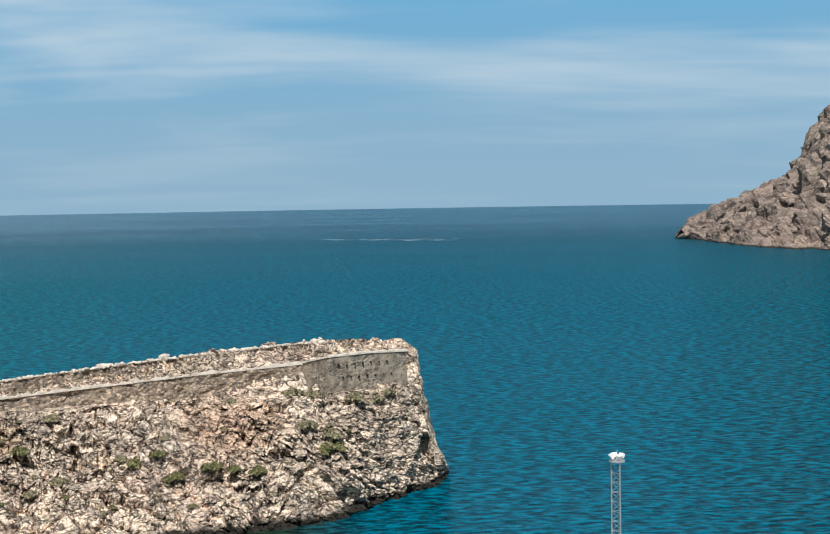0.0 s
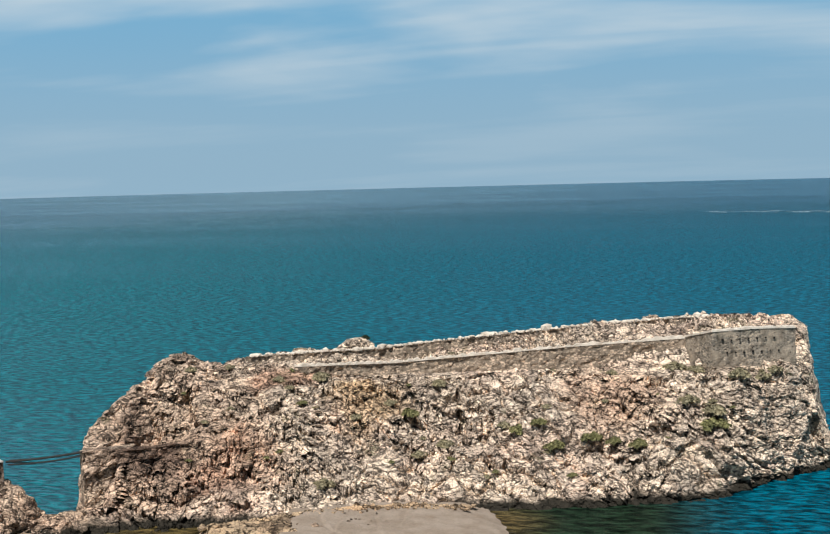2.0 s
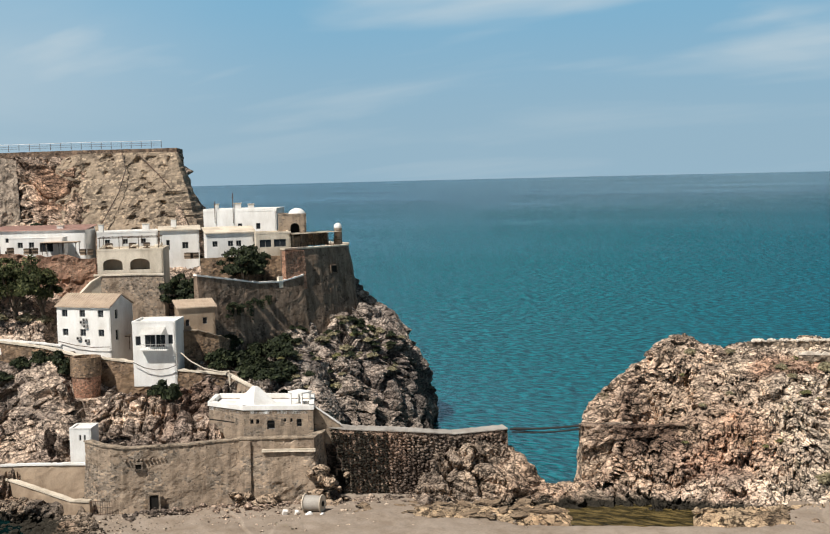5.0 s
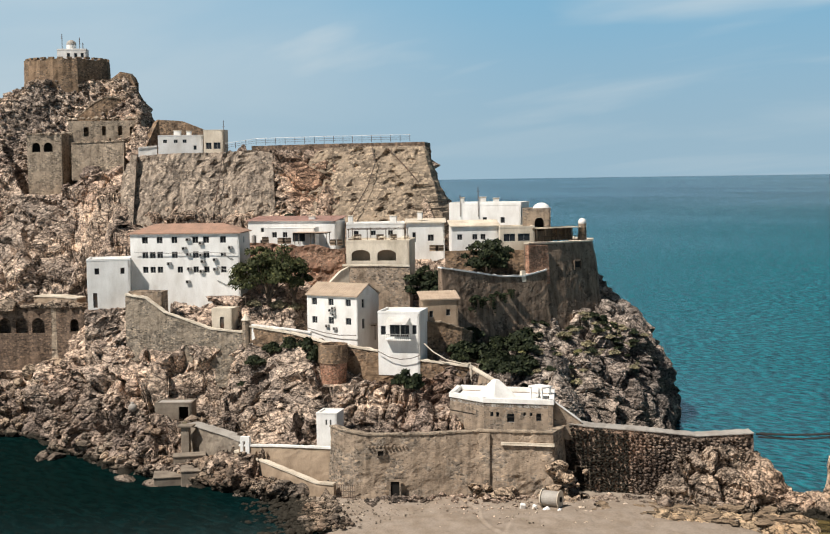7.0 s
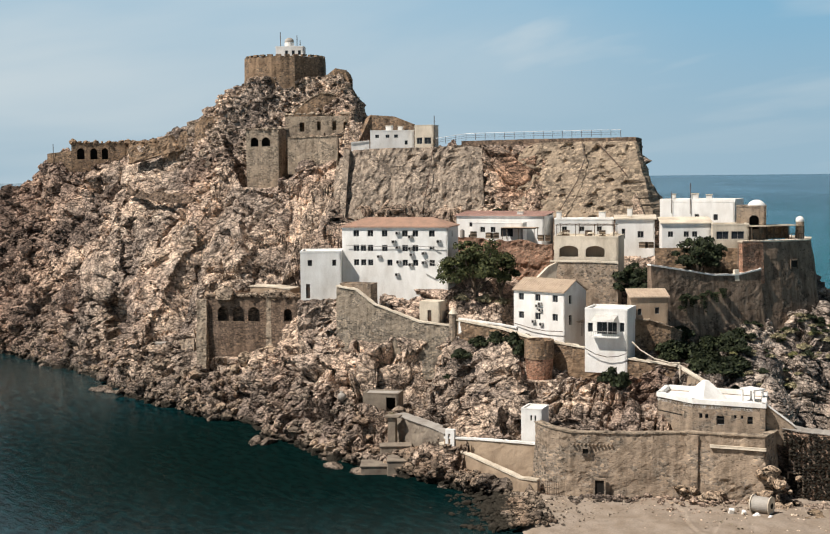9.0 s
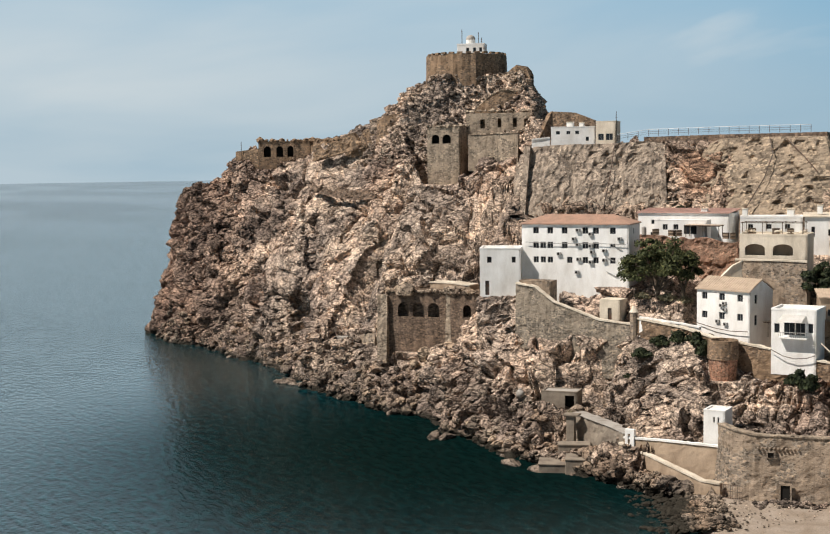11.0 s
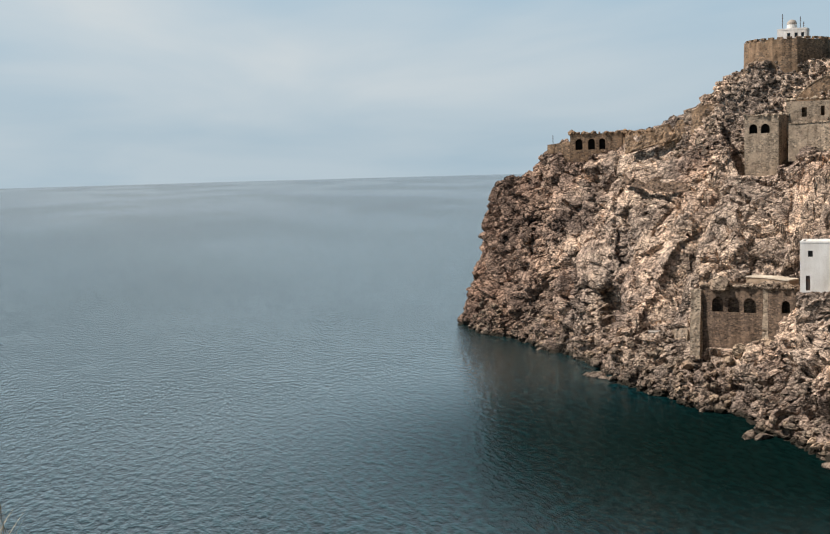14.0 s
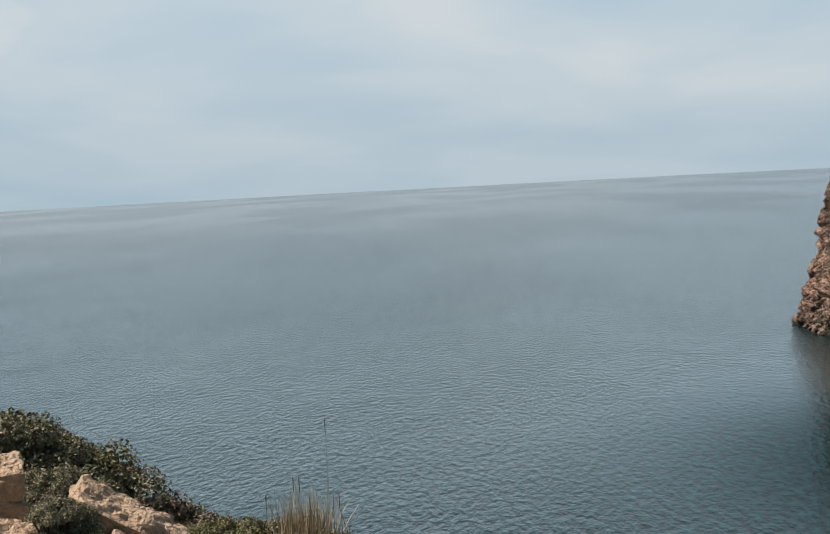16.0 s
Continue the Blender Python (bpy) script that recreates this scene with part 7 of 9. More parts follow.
def tree(label, bearing, reach, foot, height, radius, mat, seed, n=26):
    p = at(bearing, reach, foot)
    ob = thing("tree", label, "tree", Matrix.Translation(p))
    rng = random.Random(seed)
    bm = bmesh.new()
    tops = []
    for k in range(7):
        a = k * 0.9 + rng.uniform(-0.3, 0.3)
        q = rng.uniform(0.3, 0.75)
        tip = Vector((math.cos(a) * radius * q, math.sin(a) * radius * q, height * rng.uniform(0.5, 0.85)))
        elbow = Vector((tip.x * 0.35, tip.y * 0.35, height * rng.uniform(0.28, 0.4)))
        r0 = 0.05 * height * 0.5
        m0 = Vector((0, 0, height * 0.16))
        rod(bm, m0, elbow, r0 * 0.6, 6)
        rod(bm, elbow, tip, r0 * 0.32, 5)
        tops.append(tip)
    bmesh.ops.create_cone(bm, cap_ends=True, segments=8, radius1=0.045 * height, radius2=0.03 * height, depth=height * 0.36, matrix=Matrix.Translation((0, 0, height * 0.1)))
    part("trunk", bm, BARK, ob)
    bm = bmesh.new()
    clumps = []
    for k in range(n):
        a, q = rng.uniform(0, 6.28), math.sqrt(rng.uniform(0, 1))
        zz = height * (0.38 + 0.52 * rng.random() * (1 - 0.55 * q * q))
        clumps.append((Vector((math.cos(a) * q * radius * 0.9, math.sin(a) * q * radius * 0.9, zz)), radius * rng.uniform(0.14, 0.28)))
    leafy(bm, clumps, 0.42, 130, rng)
    part("crown", bm, mat, ob, "uneven green crown")


tree("broad olive green fig tree beside the barracks", 56.6, 243.0, 25.0, 13.5, 7.4, LEAF_FIG, 5, 66)
tree("small dark green tree on the terrace slope", 55.5, 242.0, 26.0, 10.5, 4.2, LEAF_FIG, 6, 20)
tree("dark green tree above the shaded rampart", 46.8, 245.5, 28.5, 10.6, 4.9, LEAF_DARK, 7, 60)
tree("dark green tree below the corner house", 49.45, 239.0, 24.0, 11.2, 4.4, LEAF_DARK, 9, 56)

# ---- loose stones ----
def stone_mesh(name, seed, mat, sub=2, flat=0.7):
    bm = bmesh.new()
    bmesh.ops.create_icosphere(bm, subdivisions=sub, radius=1.0)
    rng = np.random.RandomState(seed)
    cuts = [(Vector(rng.normal(size=3)).normalized(), rng.uniform(0.42, 0.85)) for _ in range(14)]
    for v in bm.verts:
        for n, h in cuts:
            over = v.co.dot(n) - h
            if over > 0:
                v.co -= n * over * 0.95
        v.co.z *= flat
    me = bpy.data.meshes.new(name)
    bm.to_mesh(me)
    bm.free()
    me.materials.append(mat)
    return me


BOULDERS = [stone_mesh("boulder", k, BOULDER) for k in range(7)]
BLOCKS = [stone_mesh("boulder", 20 + k, OUTCROP) for k in range(5)]


def scatter_boulders():
    rng = random.Random(12)
    p = SURFACE[FR]
    b = np.degrees(np.arctan2(-p[:, 0], p[:, 1]))
    d = np.hypot(p[:, 0], p[:, 1])
    low = np.where((p[:, 2] > -0.3) & (p[:, 2] < 4.0) & (b > 54.3) & (b < 79) & (d < 400))[0]
    for k in range(280):
        i = low[rng.randrange(len(low))]
        near = 54.3 < b[i] < 67
        s = rng.uniform(0.35, 1.0) if near else rng.uniform(0.5, 1.3)
        if rng.random() < 0.08:
            s *= 1.9
        if p[i, 2] > 2 and rng.random() < 0.5:
            s *= 0.6
        ob = new("boulder", rng.choice(BOULDERS if p[i, 2] < 1.2 or rng.random() < 0.7 else BLOCKS))
        ob.matrix_world = pose(p[i, 0], p[i, 1], max(p[i, 2], 0.0) + s * 0.12, rng.uniform(-25, 25), rng.uniform(-25, 25), rng.uniform(0, 360)) @ Matrix.Diagonal((s * rng.uniform(0.8, 1.5), s, s, 1))
        tagged(ob, "dark sea-worn boulder on the rocky shore", "boulder", "boulders along the shore")
    for az, dist, s in ((73.2, 306, 2.2), (72.9, 303, 1.5), (73.6, 308, 1.2), (66.6, 241, 2.2), (66.0, 240, 1.6), (63.2, 219, 1.9), (62.0, 214.5, 1.8), (72.6, 304, 0.8)):
        q = at(az, dist, 0.1)
        ob = new("boulder", rng.choice(BOULDERS))
        ob.matrix_world = pose(q.x, q.y, q.z, 8, 5, az * 40) @ Matrix.Diagonal((s * 1.6, s, s * 0.9, 1))
        tagged(ob, "large dark boulder standing in the water", "boulder", "boulders along the shore")


    # heaps at the foot of the beach wall and beside the causeway
    for _ in range(70):
        az = rng.choice((rng.gauss(43.5, 0.35), rng.gauss(43.3, 0.5), rng.gauss(47.2, 0.5), rng.uniform(36, 43)))
        near = abs(az - 43.4) < 1.0
        q = at(az, rng.uniform(190.2, 192.8) if not near else rng.uniform(189.5, 194.5), 1.3)
        s = rng.uniform(0.35, 0.95)
        lift = max(0.0, (q.length - 190) * 1.1) if near else 0.0
        ob = new("boulder", rng.choice(BLOCKS))
        ob.matrix_world = pose(q.x, q.y, q.z + lift * rng.uniform(0.6, 1.0), rng.uniform(-30, 30), rng.uniform(-30, 30), rng.uniform(0, 360)) @ Matrix.Diagonal((s * rng.uniform(0.9, 1.5), s, s, 1))
        tagged(ob, "tan fallen block at the foot of the wall", "boulder", "fallen blocks by the beach wall")


    # knolls of rock against the foot of the arched ruin
    for az, d, z, s in ((66.9, 268.5, 11.5, 2.4), (66.3, 267.5, 12.5, 2.8), (65.7, 266.0, 13.0, 2.4), (66.6, 266.5, 10.0, 2.2), (65.2, 264.5, 12.0, 2.0), (67.4, 268.5, 9.5, 1.8), (64.3, 263.0, 14.0, 1.9), (63.8, 262.0, 16.0, 1.7)):
        q = at(az, d, z)
        ob = new("outcrop", rng.choice(CROPS))
        ob.matrix_world = pose(q.x, q.y, q.z, rng.uniform(-30, 30), rng.uniform(-30, 30), rng.uniform(0, 360)) @ Matrix.Diagonal((s * 1.2, s, s * 1.2, 1))
        tagged(ob, "rough rock knoll against the ruin wall", "rock", "knolls below the ruin")
    # outcrops on which the beach wall stands
    for _ in range(34):
        if rng.random() < 0.6:
            az, top = rng.gauss(46.7, 0.55), 3.4
            q = at(az, 193.6 - rng.uniform(0.2, 1.6), rng.uniform(1.0, top))
        else:
            az = rng.gauss(43.75, 0.22)
            q = at(az, 192.2 - rng.uniform(0.0, 1.8), rng.uniform(1.0, 7.2))
        s = rng.uniform(0.7, 1.5)
        ob = new("outcrop", rng.choice(CROPS))
        ob.matrix_world = pose(q.x, q.y, q.z, rng.uniform(-35, 35), rng.uniform(-35, 35), rng.uniform(0, 360)) @ Matrix.Diagonal((s * 1.3, s * 0.9, s, 1))
        tagged(ob, "pale rough outcrop under the beach wall", "rock", "outcrops by the beach wall")
    # flat tan ledges in the sand below the causeway
    for _ in range(46):
        q = at(rng.uniform(33.0, 42.0), rng.uniform(182.0, 190.0), 1.5)
        s = rng.uniform(0.6, 1.7)
        ob = new("flat_rock", rng.choice(FLATS))
        ob.matrix_world = pose(q.x, q.y, q.z, rng.uniform(-5, 5), rng.uniform(-5, 5), rng.uniform(0, 360)) @ Matrix.Diagonal((s * 2.0, s * 1.2, s * 0.45, 1))
        tagged(ob, "flat tan rock ledge bedded in the sand", "rock", "flat rocks on the beach")


FLATS = [stone_mesh("flat_rock", 40 + k, SHELF) for k in range(4)]
CROPS = [stone_mesh("outcrop", 60 + k, OUTCROP) for k in range(4)]
scatter_boulders()


def pebble_bank(name, label, count, pick, size, mats, seed):
    """Stones past counting, joined in one mesh."""
    rng = np.random.RandomState(seed)
    base = bmesh.new()
    bmesh.ops.create_icosphere(base, subdivisions=1, radius=1.0)
    v0 = np.array([v.co for v in base.verts])
    f0 = np.array([[v.index for v in f.verts] for f in base.faces])
    base.free()
    vs, fs = [], []
    for k in range(count):
        x, y, z = pick(rng)
        s = size * rng.lognormal(0, 0.45)
        q = v0 * (1 + rng.uniform(-0.25, 0.25, (len(v0), 1))) * s * rng.uniform(0.6, 1.3, 3) * (1, 1, 0.7)
        a = rng.uniform(0, 6.28)
        c, sn = math.cos(a), math.sin(a)
        q = np.stack([q[:, 0] * c - q[:, 1] * sn, q[:, 0] * sn + q[:, 1] * c, q[:, 2]], 1)
        vs.append(q + (x, y, z + s * 0.2))
        fs.append(f0 + k * len(v0))
    me = bpy.data.meshes.new(name)
    me.from_pydata(np.concatenate(vs).tolist(), [], np.concatenate(fs).tolist())
    me.materials.append(mats)
    ob = new(name, me)
    return tagged(ob, label, "stones", kind="stuff")


def shore_pick(rng, p=SURFACE[FR]):
    return p[shore_pool[rng.randint(len(shore_pool))]]


_b = np.degrees(np.arctan2(-SURFACE[FR][:, 0], SURFACE[FR][:, 1]))
shore_pool = np.where((SURFACE[FR][:, 2] > 0.0) & (SURFACE[FR][:, 2] < 3.6) & (_b > 53.9) & (_b < 59.4))[0]
pebble_bank("shore_stones", "bank of small dark stones along the waterline", 2200, shore_pick, 0.33, ROCK_DARK, 5)


high_pool = np.where((SURFACE[FR][:, 2] > 0.2) & (SURFACE[FR][:, 2] < 9.0) & (_b > 57.5) & (_b < 78.5) & (np.hypot(SURFACE[FR][:, 0], SURFACE[FR][:, 1]) < 400))[0]


def high_pick(rng, p=SURFACE[FR]):
    return p[high_pool[rng.randint(len(high_pool))]]


pebble_bank("shore_blocks", "jumble of broken dark blocks above the waterline", 900, high_pick, 0.62, ROCK_DARK, 25)


_d = np.hypot(SURFACE[FR][:, 0], SURFACE[FR][:, 1])
cone_pool = np.where((SURFACE[FR][:, 2] > 52) & (_b > 61.7) & (_b < 72.5) & (_d > 312) & (_d < 345))[0]


def cone_pick(rng, p=SURFACE[FR]):
    return p[cone_pool[rng.randint(len(cone_pool))]]


pebble_bank("summit_rubble", "loose broken stones covering the summit slope", 1500, cone_pick, 0.42, ROCK_TAN, 35)
pebble_bank("summit_rubble", "darker broken stones between the pale ones on the summit", 1300, cone_pick, 0.46, ROCK_DARK, 36)


def beach_pick(rng):
    a, d = rng.uniform(33, 54), 176 + 18 * rng.uniform(0, 1) ** 0.5
    p = at(a, d, 1.5)
    return p.x, p.y, 1.45 + 0.25 * math.sin(a / 3.1)


pebble_bank("beach_stones", "scattered pale stones and debris on the sand", 1400, beach_pick, 0.12, ROCK_PALE, 6)


def islet_strand_pick(rng):
    a = rng.uniform(14.5, 27)
    d = np.interp(a, [14.5, 18, 22, 24, 27], [193.5, 194.5, 191.5, 188, 186]) - abs(rng.normal(0, 1.0))
    p = at(a, d, 1.5)
    return p.x, p.y, 1.45 + 0.25 * math.sin(a / 3.1)


pebble_bank("strand_stones", "grey and tan shingle where the sand meets the islet", 900, islet_strand_pick, 0.22, SHELF, 16)


def weed_pick(rng):
    a, d = rng.uniform(18.5, 23.5), rng.uniform(181, 191)
    p = at(a, d, 1.5)
    return p.x, p.y, 1.42 + 0.25 * math.sin(a / 3.1)


pebble_bank("beach_debris", "dark scraps of weed and debris on the sand", 26, weed_pick, 0.20, ROCK_DARK, 17)


def strand_pick(rng):
    d = rng.uniform(178, 199)
    a = 55.5 + (d - 190) * 0.07 + rng.normal(0, 0.8)
    p = at(a, d, 0.0)
    return p.x, p.y, float(np.clip((55.7 - a) * 0.9 + 0.2, -0.1, 1.3))


pebble_bank("strand_stones", "bank of dark stones at the edge of the sand", 1100, strand_pick, 0.30, ROCK_DARK, 15)


def foot_pick(rng):
    a = rng.uniform(36, 52.5)
    p = at(a, 193.4 - abs(rng.normal(0, 1.6)), 1.6)
    return p.x, p.y, 1.5 + 0.25 * math.sin(a / 3.1)


pebble_bank("fallen_stones", "fallen rubble at the foot of the walls", 420, foot_pick, 0.34, ROCK_TAN, 7)

# ---- slip, hut and shore works ----
RUBBLE = plain("rubble_concrete", (0.27, 0.225, 0.175), 0.92, 0.4, 1.5, 0.5, stain=(0.15, 0.12, 0.095))
rampart("slip_wall", "ochre slipway wall with white coping", [(58.1, 206.5, 7.4, 1.5), (56.4, 204, 7.6, 1.5), (54.8, 201.5, 7.7, 1.5), (53.9, 199.8, 7.8, 1.5)], 0.5, OCHRE, WHITE, seed=30, uneven=0.06)
rampart("slip_kerb", "low pale kerb along the slipway", [(58.3, 208.5, 6.0, 3), (57.0, 203.6, 5.2, 3), (55.6, 199.0, 4.0, 2), (54.7, 196.4, 3.2, 0.5), (53.9, 195.0, 3.2, 0.5)], 0.8, OCHRE, CREAM, seed=31, uneven=0.06)


def slip_gate():
    m, w = front_frame((53.85, 194.2), (52.95, 193.6), 1.4)
    ob = thing("slip_gate", "rusty barred gate at the slipway", "gate", m)
    for k in range(10):
        part("bar", rod(bmesh.new(), (w * k / 9, 0, 0), (w * k / 9, 0, 2.1), 0.035), IRON, ob)
    for z in (0.15, 1.1, 2.1):
        part("rail", rod(bmesh.new(), (0, 0, z), (w, 0, z), 0.045), IRON, ob)
    m, w = front_frame((58.05, 206.0), (57.65, 205.5), 6.0)
    ob = thing("gate_post", "white gate post with a narrow opening", "gate post", m)
    bm = bmesh.new()
    wall_with_openings(bm, w, 0, 3.0, 0.8, [(0.45, 0.85, 0.6, 2.3, False)])
    part("post", bm, WHITE, ob)


slip_gate()


def doorway(label, left, right, z0, h, mat=None):
    m, w = front_frame(left, right, z0)
    ob = thing("doorway", label, "doorway", m)
    bm = bmesh.new()
    wall_with_openings(bm, w + 0.5, 0, h + 0.25, 0.5, [(0.25, w + 0.25, 0.001, h, False)])
    part("jamb", bm, mat or STONE_WALL, ob)
    # near-black panel close to the face paints the shade of the recess
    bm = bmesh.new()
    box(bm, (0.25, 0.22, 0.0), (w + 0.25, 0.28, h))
    part("door", bm, DARK, ob, "near-black panel for the shaded recess")


doorway("dark low doorway in the fortress wall", (51.4, 193.05), (51.0, 193.0), 1.1, 2.9)
doorway("small square opening in the fortress wall", (51.95, 193.5), (51.7, 193.5), 7.9, 0.8)

house("boat_hut", "small grey concrete hut above the shore", (61.75, 229.8), (60.15, 228.2), 7.3, 3.5, 4.0, RUBBLE, open_front=[(4.3, 6.0, 0.3, 2.9)], parapet=0.15, foot=3, roof_mat=CONCRETE)


def landing():
    ob = thing("landing_stage", "stepped concrete landing stage on the shore", "landing stage")
    for az0, az1, d, z0, z1, deep in ((61.9, 60.3, 212.8, -1, 1.3, 5), (60.7, 59.2, 211.6, -1, 2.4, 7), (59.1, 58.5, 212.4, -1, 2.9, 5), (61.0, 59.6, 217.0, 0, 3.7, 3)):
        m, w = front_frame((az0, d), (az1, d - 0.6), 0)
        bm = bmesh.new()
        box(bm, (0, 0, z0), (w, deep, z1), 0.1)
        o = part("concrete_block", bm, RUBBLE, ob)
        m = m @ pose(0, 0, 0, 0, 0, 9 * math.sin(az0 * 40))
        o.matrix_world = m
        bm = bmesh.new()
        box(bm, (-0.1, -0.12, z1 + 0.003), (w + 0.1, deep - 0.2, z1 + 0.22), 0.04)
        o = part("paving_slab", bm, RUBBLE, ob)
        o.matrix_world = m
    m, w = front_frame((60.65, 221), (60.3, 220.6), 4)
    bm = bmesh.new()
    box(bm, (0, 0, -1), (w, 1.2, 4.1), 0.05)
    o = part("pillar", bm, RUBBLE, ob)
    o.matrix_world = m
    bm = bmesh.new()
    box(bm, (-0.5, -0.4, 4.1), (w + 0.8, 1.6, 4.4), 0.04)
    o = part("cap_slab", bm, RUBBLE, ob)
    o.matrix_world = m


landing()


def tank_and_barrel():
    p = at(62.7, 233, footing(62.7, 233, FR) + 0.5)
    bm = bmesh.new()
    bmesh.ops.create_uvsphere(bm, u_segments=20, v_segments=12, radius=0.8, matrix=Matrix.Diagonal((1, 1, 0.95, 1)))
    ob = thing("water_tank", "round pale water tank above the shore", "tank", Matrix.Translation(p))
    part("tank", bm, CONCRETE, ob)
    bm = bmesh.new()
    bmesh.ops.create_cone(bm, cap_ends=True, segments=12, radius1=0.3, radius2=0.3, depth=0.3, matrix=Matrix.Translation((0, 0, 0.8)))
    part("lid", bm, CONCRETE, ob)
    p = at(61.75, 231.5, footing(61.75, 231.5, FR))
    ob = thing("crate", "green painted crate beside the hut", "crate", pose(*p, 0, 0, 35))
    bm = bmesh.new()
    box(bm, (-0.7, -0.5, -0.3), (0.7, 0.5, 1.0), 0.06)
    part("box", bm, plain("green_paint", (0.03, 0.10, 0.05), 0.6, 0.3, 2.0), ob)
    bm = bmesh.new()
    box(bm, (-0.75, -0.55, 1.0), (0.75, 0.55, 1.1), 0.03)
    part("lid", bm, plain("pale_green_paint", (0.06, 0.17, 0.08), 0.6, 0.3, 2.0), ob)


tank_and_barrel()


def old_winch():
    p = at(44.05, 186.5, 1.7)
    ob = thing("winch_drum", "weathered pale steel drum lying on the beach", "drum", pose(*p, 0, 0, 22))
    turn = Matrix.Translation((0, 0, 1.3)) @ Matrix.Rotation(math.pi / 2, 4, "Y")
    bm = bmesh.new()
    bmesh.ops.create_cone(bm, cap_ends=True, segments=24, radius1=1.15, radius2=1.15, depth=2.6, matrix=turn)
    part("drum", bm, CONCRETE, ob)
    for x in (-1.35, 1.35):
        bm = bmesh.new()
        bmesh.ops.create_cone(bm, cap_ends=True, segments=24, radius1=1.35, radius2=1.35, depth=0.14, matrix=Matrix.Translation((x, 0, 1.3)) @ Matrix.Rotation(math.pi / 2, 4, "Y"))
        part("flange", bm, CREAM, ob)
        bm = bmesh.new()
        bmesh.ops.create_cone(bm, cap_ends=True, segments=16, radius1=0.4, radius2=0.4, depth=0.2, matrix=Matrix.Translation((x * 1.06, 0, 1.3)) @ Matrix.Rotation(math.pi / 2, 4, "Y"))
        part("hub", bm, DARK, ob)
    for k, (dx, dy, s) in enumerate(((-2.6, -0.9, 0.7), (-4.4, -0.4, 0.8), (1.0, -2.0, 0.6), (-1.2, -1.9, 0.9))):
        q = at(44.05 - dx * 0.3, 186.5 + dy, 1.55)
        o = thing("concrete_lump", "broken white concrete lump on the sand", "lump", pose(*q, 20 * k, 10, 50 * k), group="lumps by the drum")
        bm = bmesh.new()
        box(bm, (-s * 0.5, -s * 0.35, -0.1), (s * 0.5, s * 0.35, s * 1.1), 0.12)
        part("lump", bm, WHITE, o)


old_winch()

# ---- details of the town ----
def air_conditioners():
    m, w = front_frame((62.57, 252), (57.85, 246), 27.5)
    spots = [(11.4, 11.3), (13.9, 10.6), (11.4, 8.5), (13.9, 8.3), (16.6, 7.4), (11.5, 5.7), (13.9, 5.2), (16.6, 5.6), (7.6, 6.7), (10.6, 9.6), (11.2, 3.2), (14.2, 7.1), (19.6, 9.7)]
    for x, z in spots:
        o = thing("air_conditioner", "grey air conditioner box on the white facade", "air conditioner", m @ Matrix.Translation((x, 0, z)), group="air conditioners on the barracks")
        bm = bmesh.new()
        box(bm, (-0.42, -0.42, -0.3), (0.42, -0.02, 0.3), 0.03)
        part("case", bm, FRAME, o)
        bm = bmesh.new()
        bmesh.ops.create_cone(bm, cap_ends=True, segments=14, radius1=0.22, radius2=0.22, depth=0.03, matrix=Matrix.Translation((-0.1, -0.43, 0)) @ Matrix.Rotation(math.pi / 2, 4, "X"))
        part("fan_grille", bm, DARK, o)
    for k, (x, z, dx) in enumerate(((17.0, 3.4, 1.8), (18.2, 8.6, 1.2), (16.6, 6.4, 1.6))):
        o = thing("waste_pipe", "grey pipe sloping across the facade", "pipe", m)
        part("pipe", tube(bmesh.new(), [(x, -0.12, z), (x + dx, -0.14, z - 0.9), (x + dx + 0.6, -0.12, z - 1.0)], 0.07, 6), FRAME, o)
    m, w = front_frame((54.92, 236.5), (52.67, 230), 21.2)
    for x, z in ((5.4, 4.9), (6.0, 5.3), (4.6, 2.0), (6.3, 1.6), (6.1, 4.2)):
        o = thing("air_conditioner", "white air conditioner box under a window", "air conditioner", m @ Matrix.Translation((x, 0, z)), group="air conditioners on the villa")
        bm = bmesh.new()
        box(bm, (-0.4, -0.38, -0.28), (0.4, -0.02, 0.28), 0.03)
        part("case", bm, FRAME, o)
        bm = bmesh.new()
        bmesh.ops.create_cone(bm, cap_ends=True, segments=14, radius1=0.2, radius2=0.2, depth=0.03, matrix=Matrix.Translation((-0.1, -0.39, 0)) @ Matrix.Rotation(math.pi / 2, 4, "X"))
        part("fan_grille", bm, DARK, o)


air_conditioners()


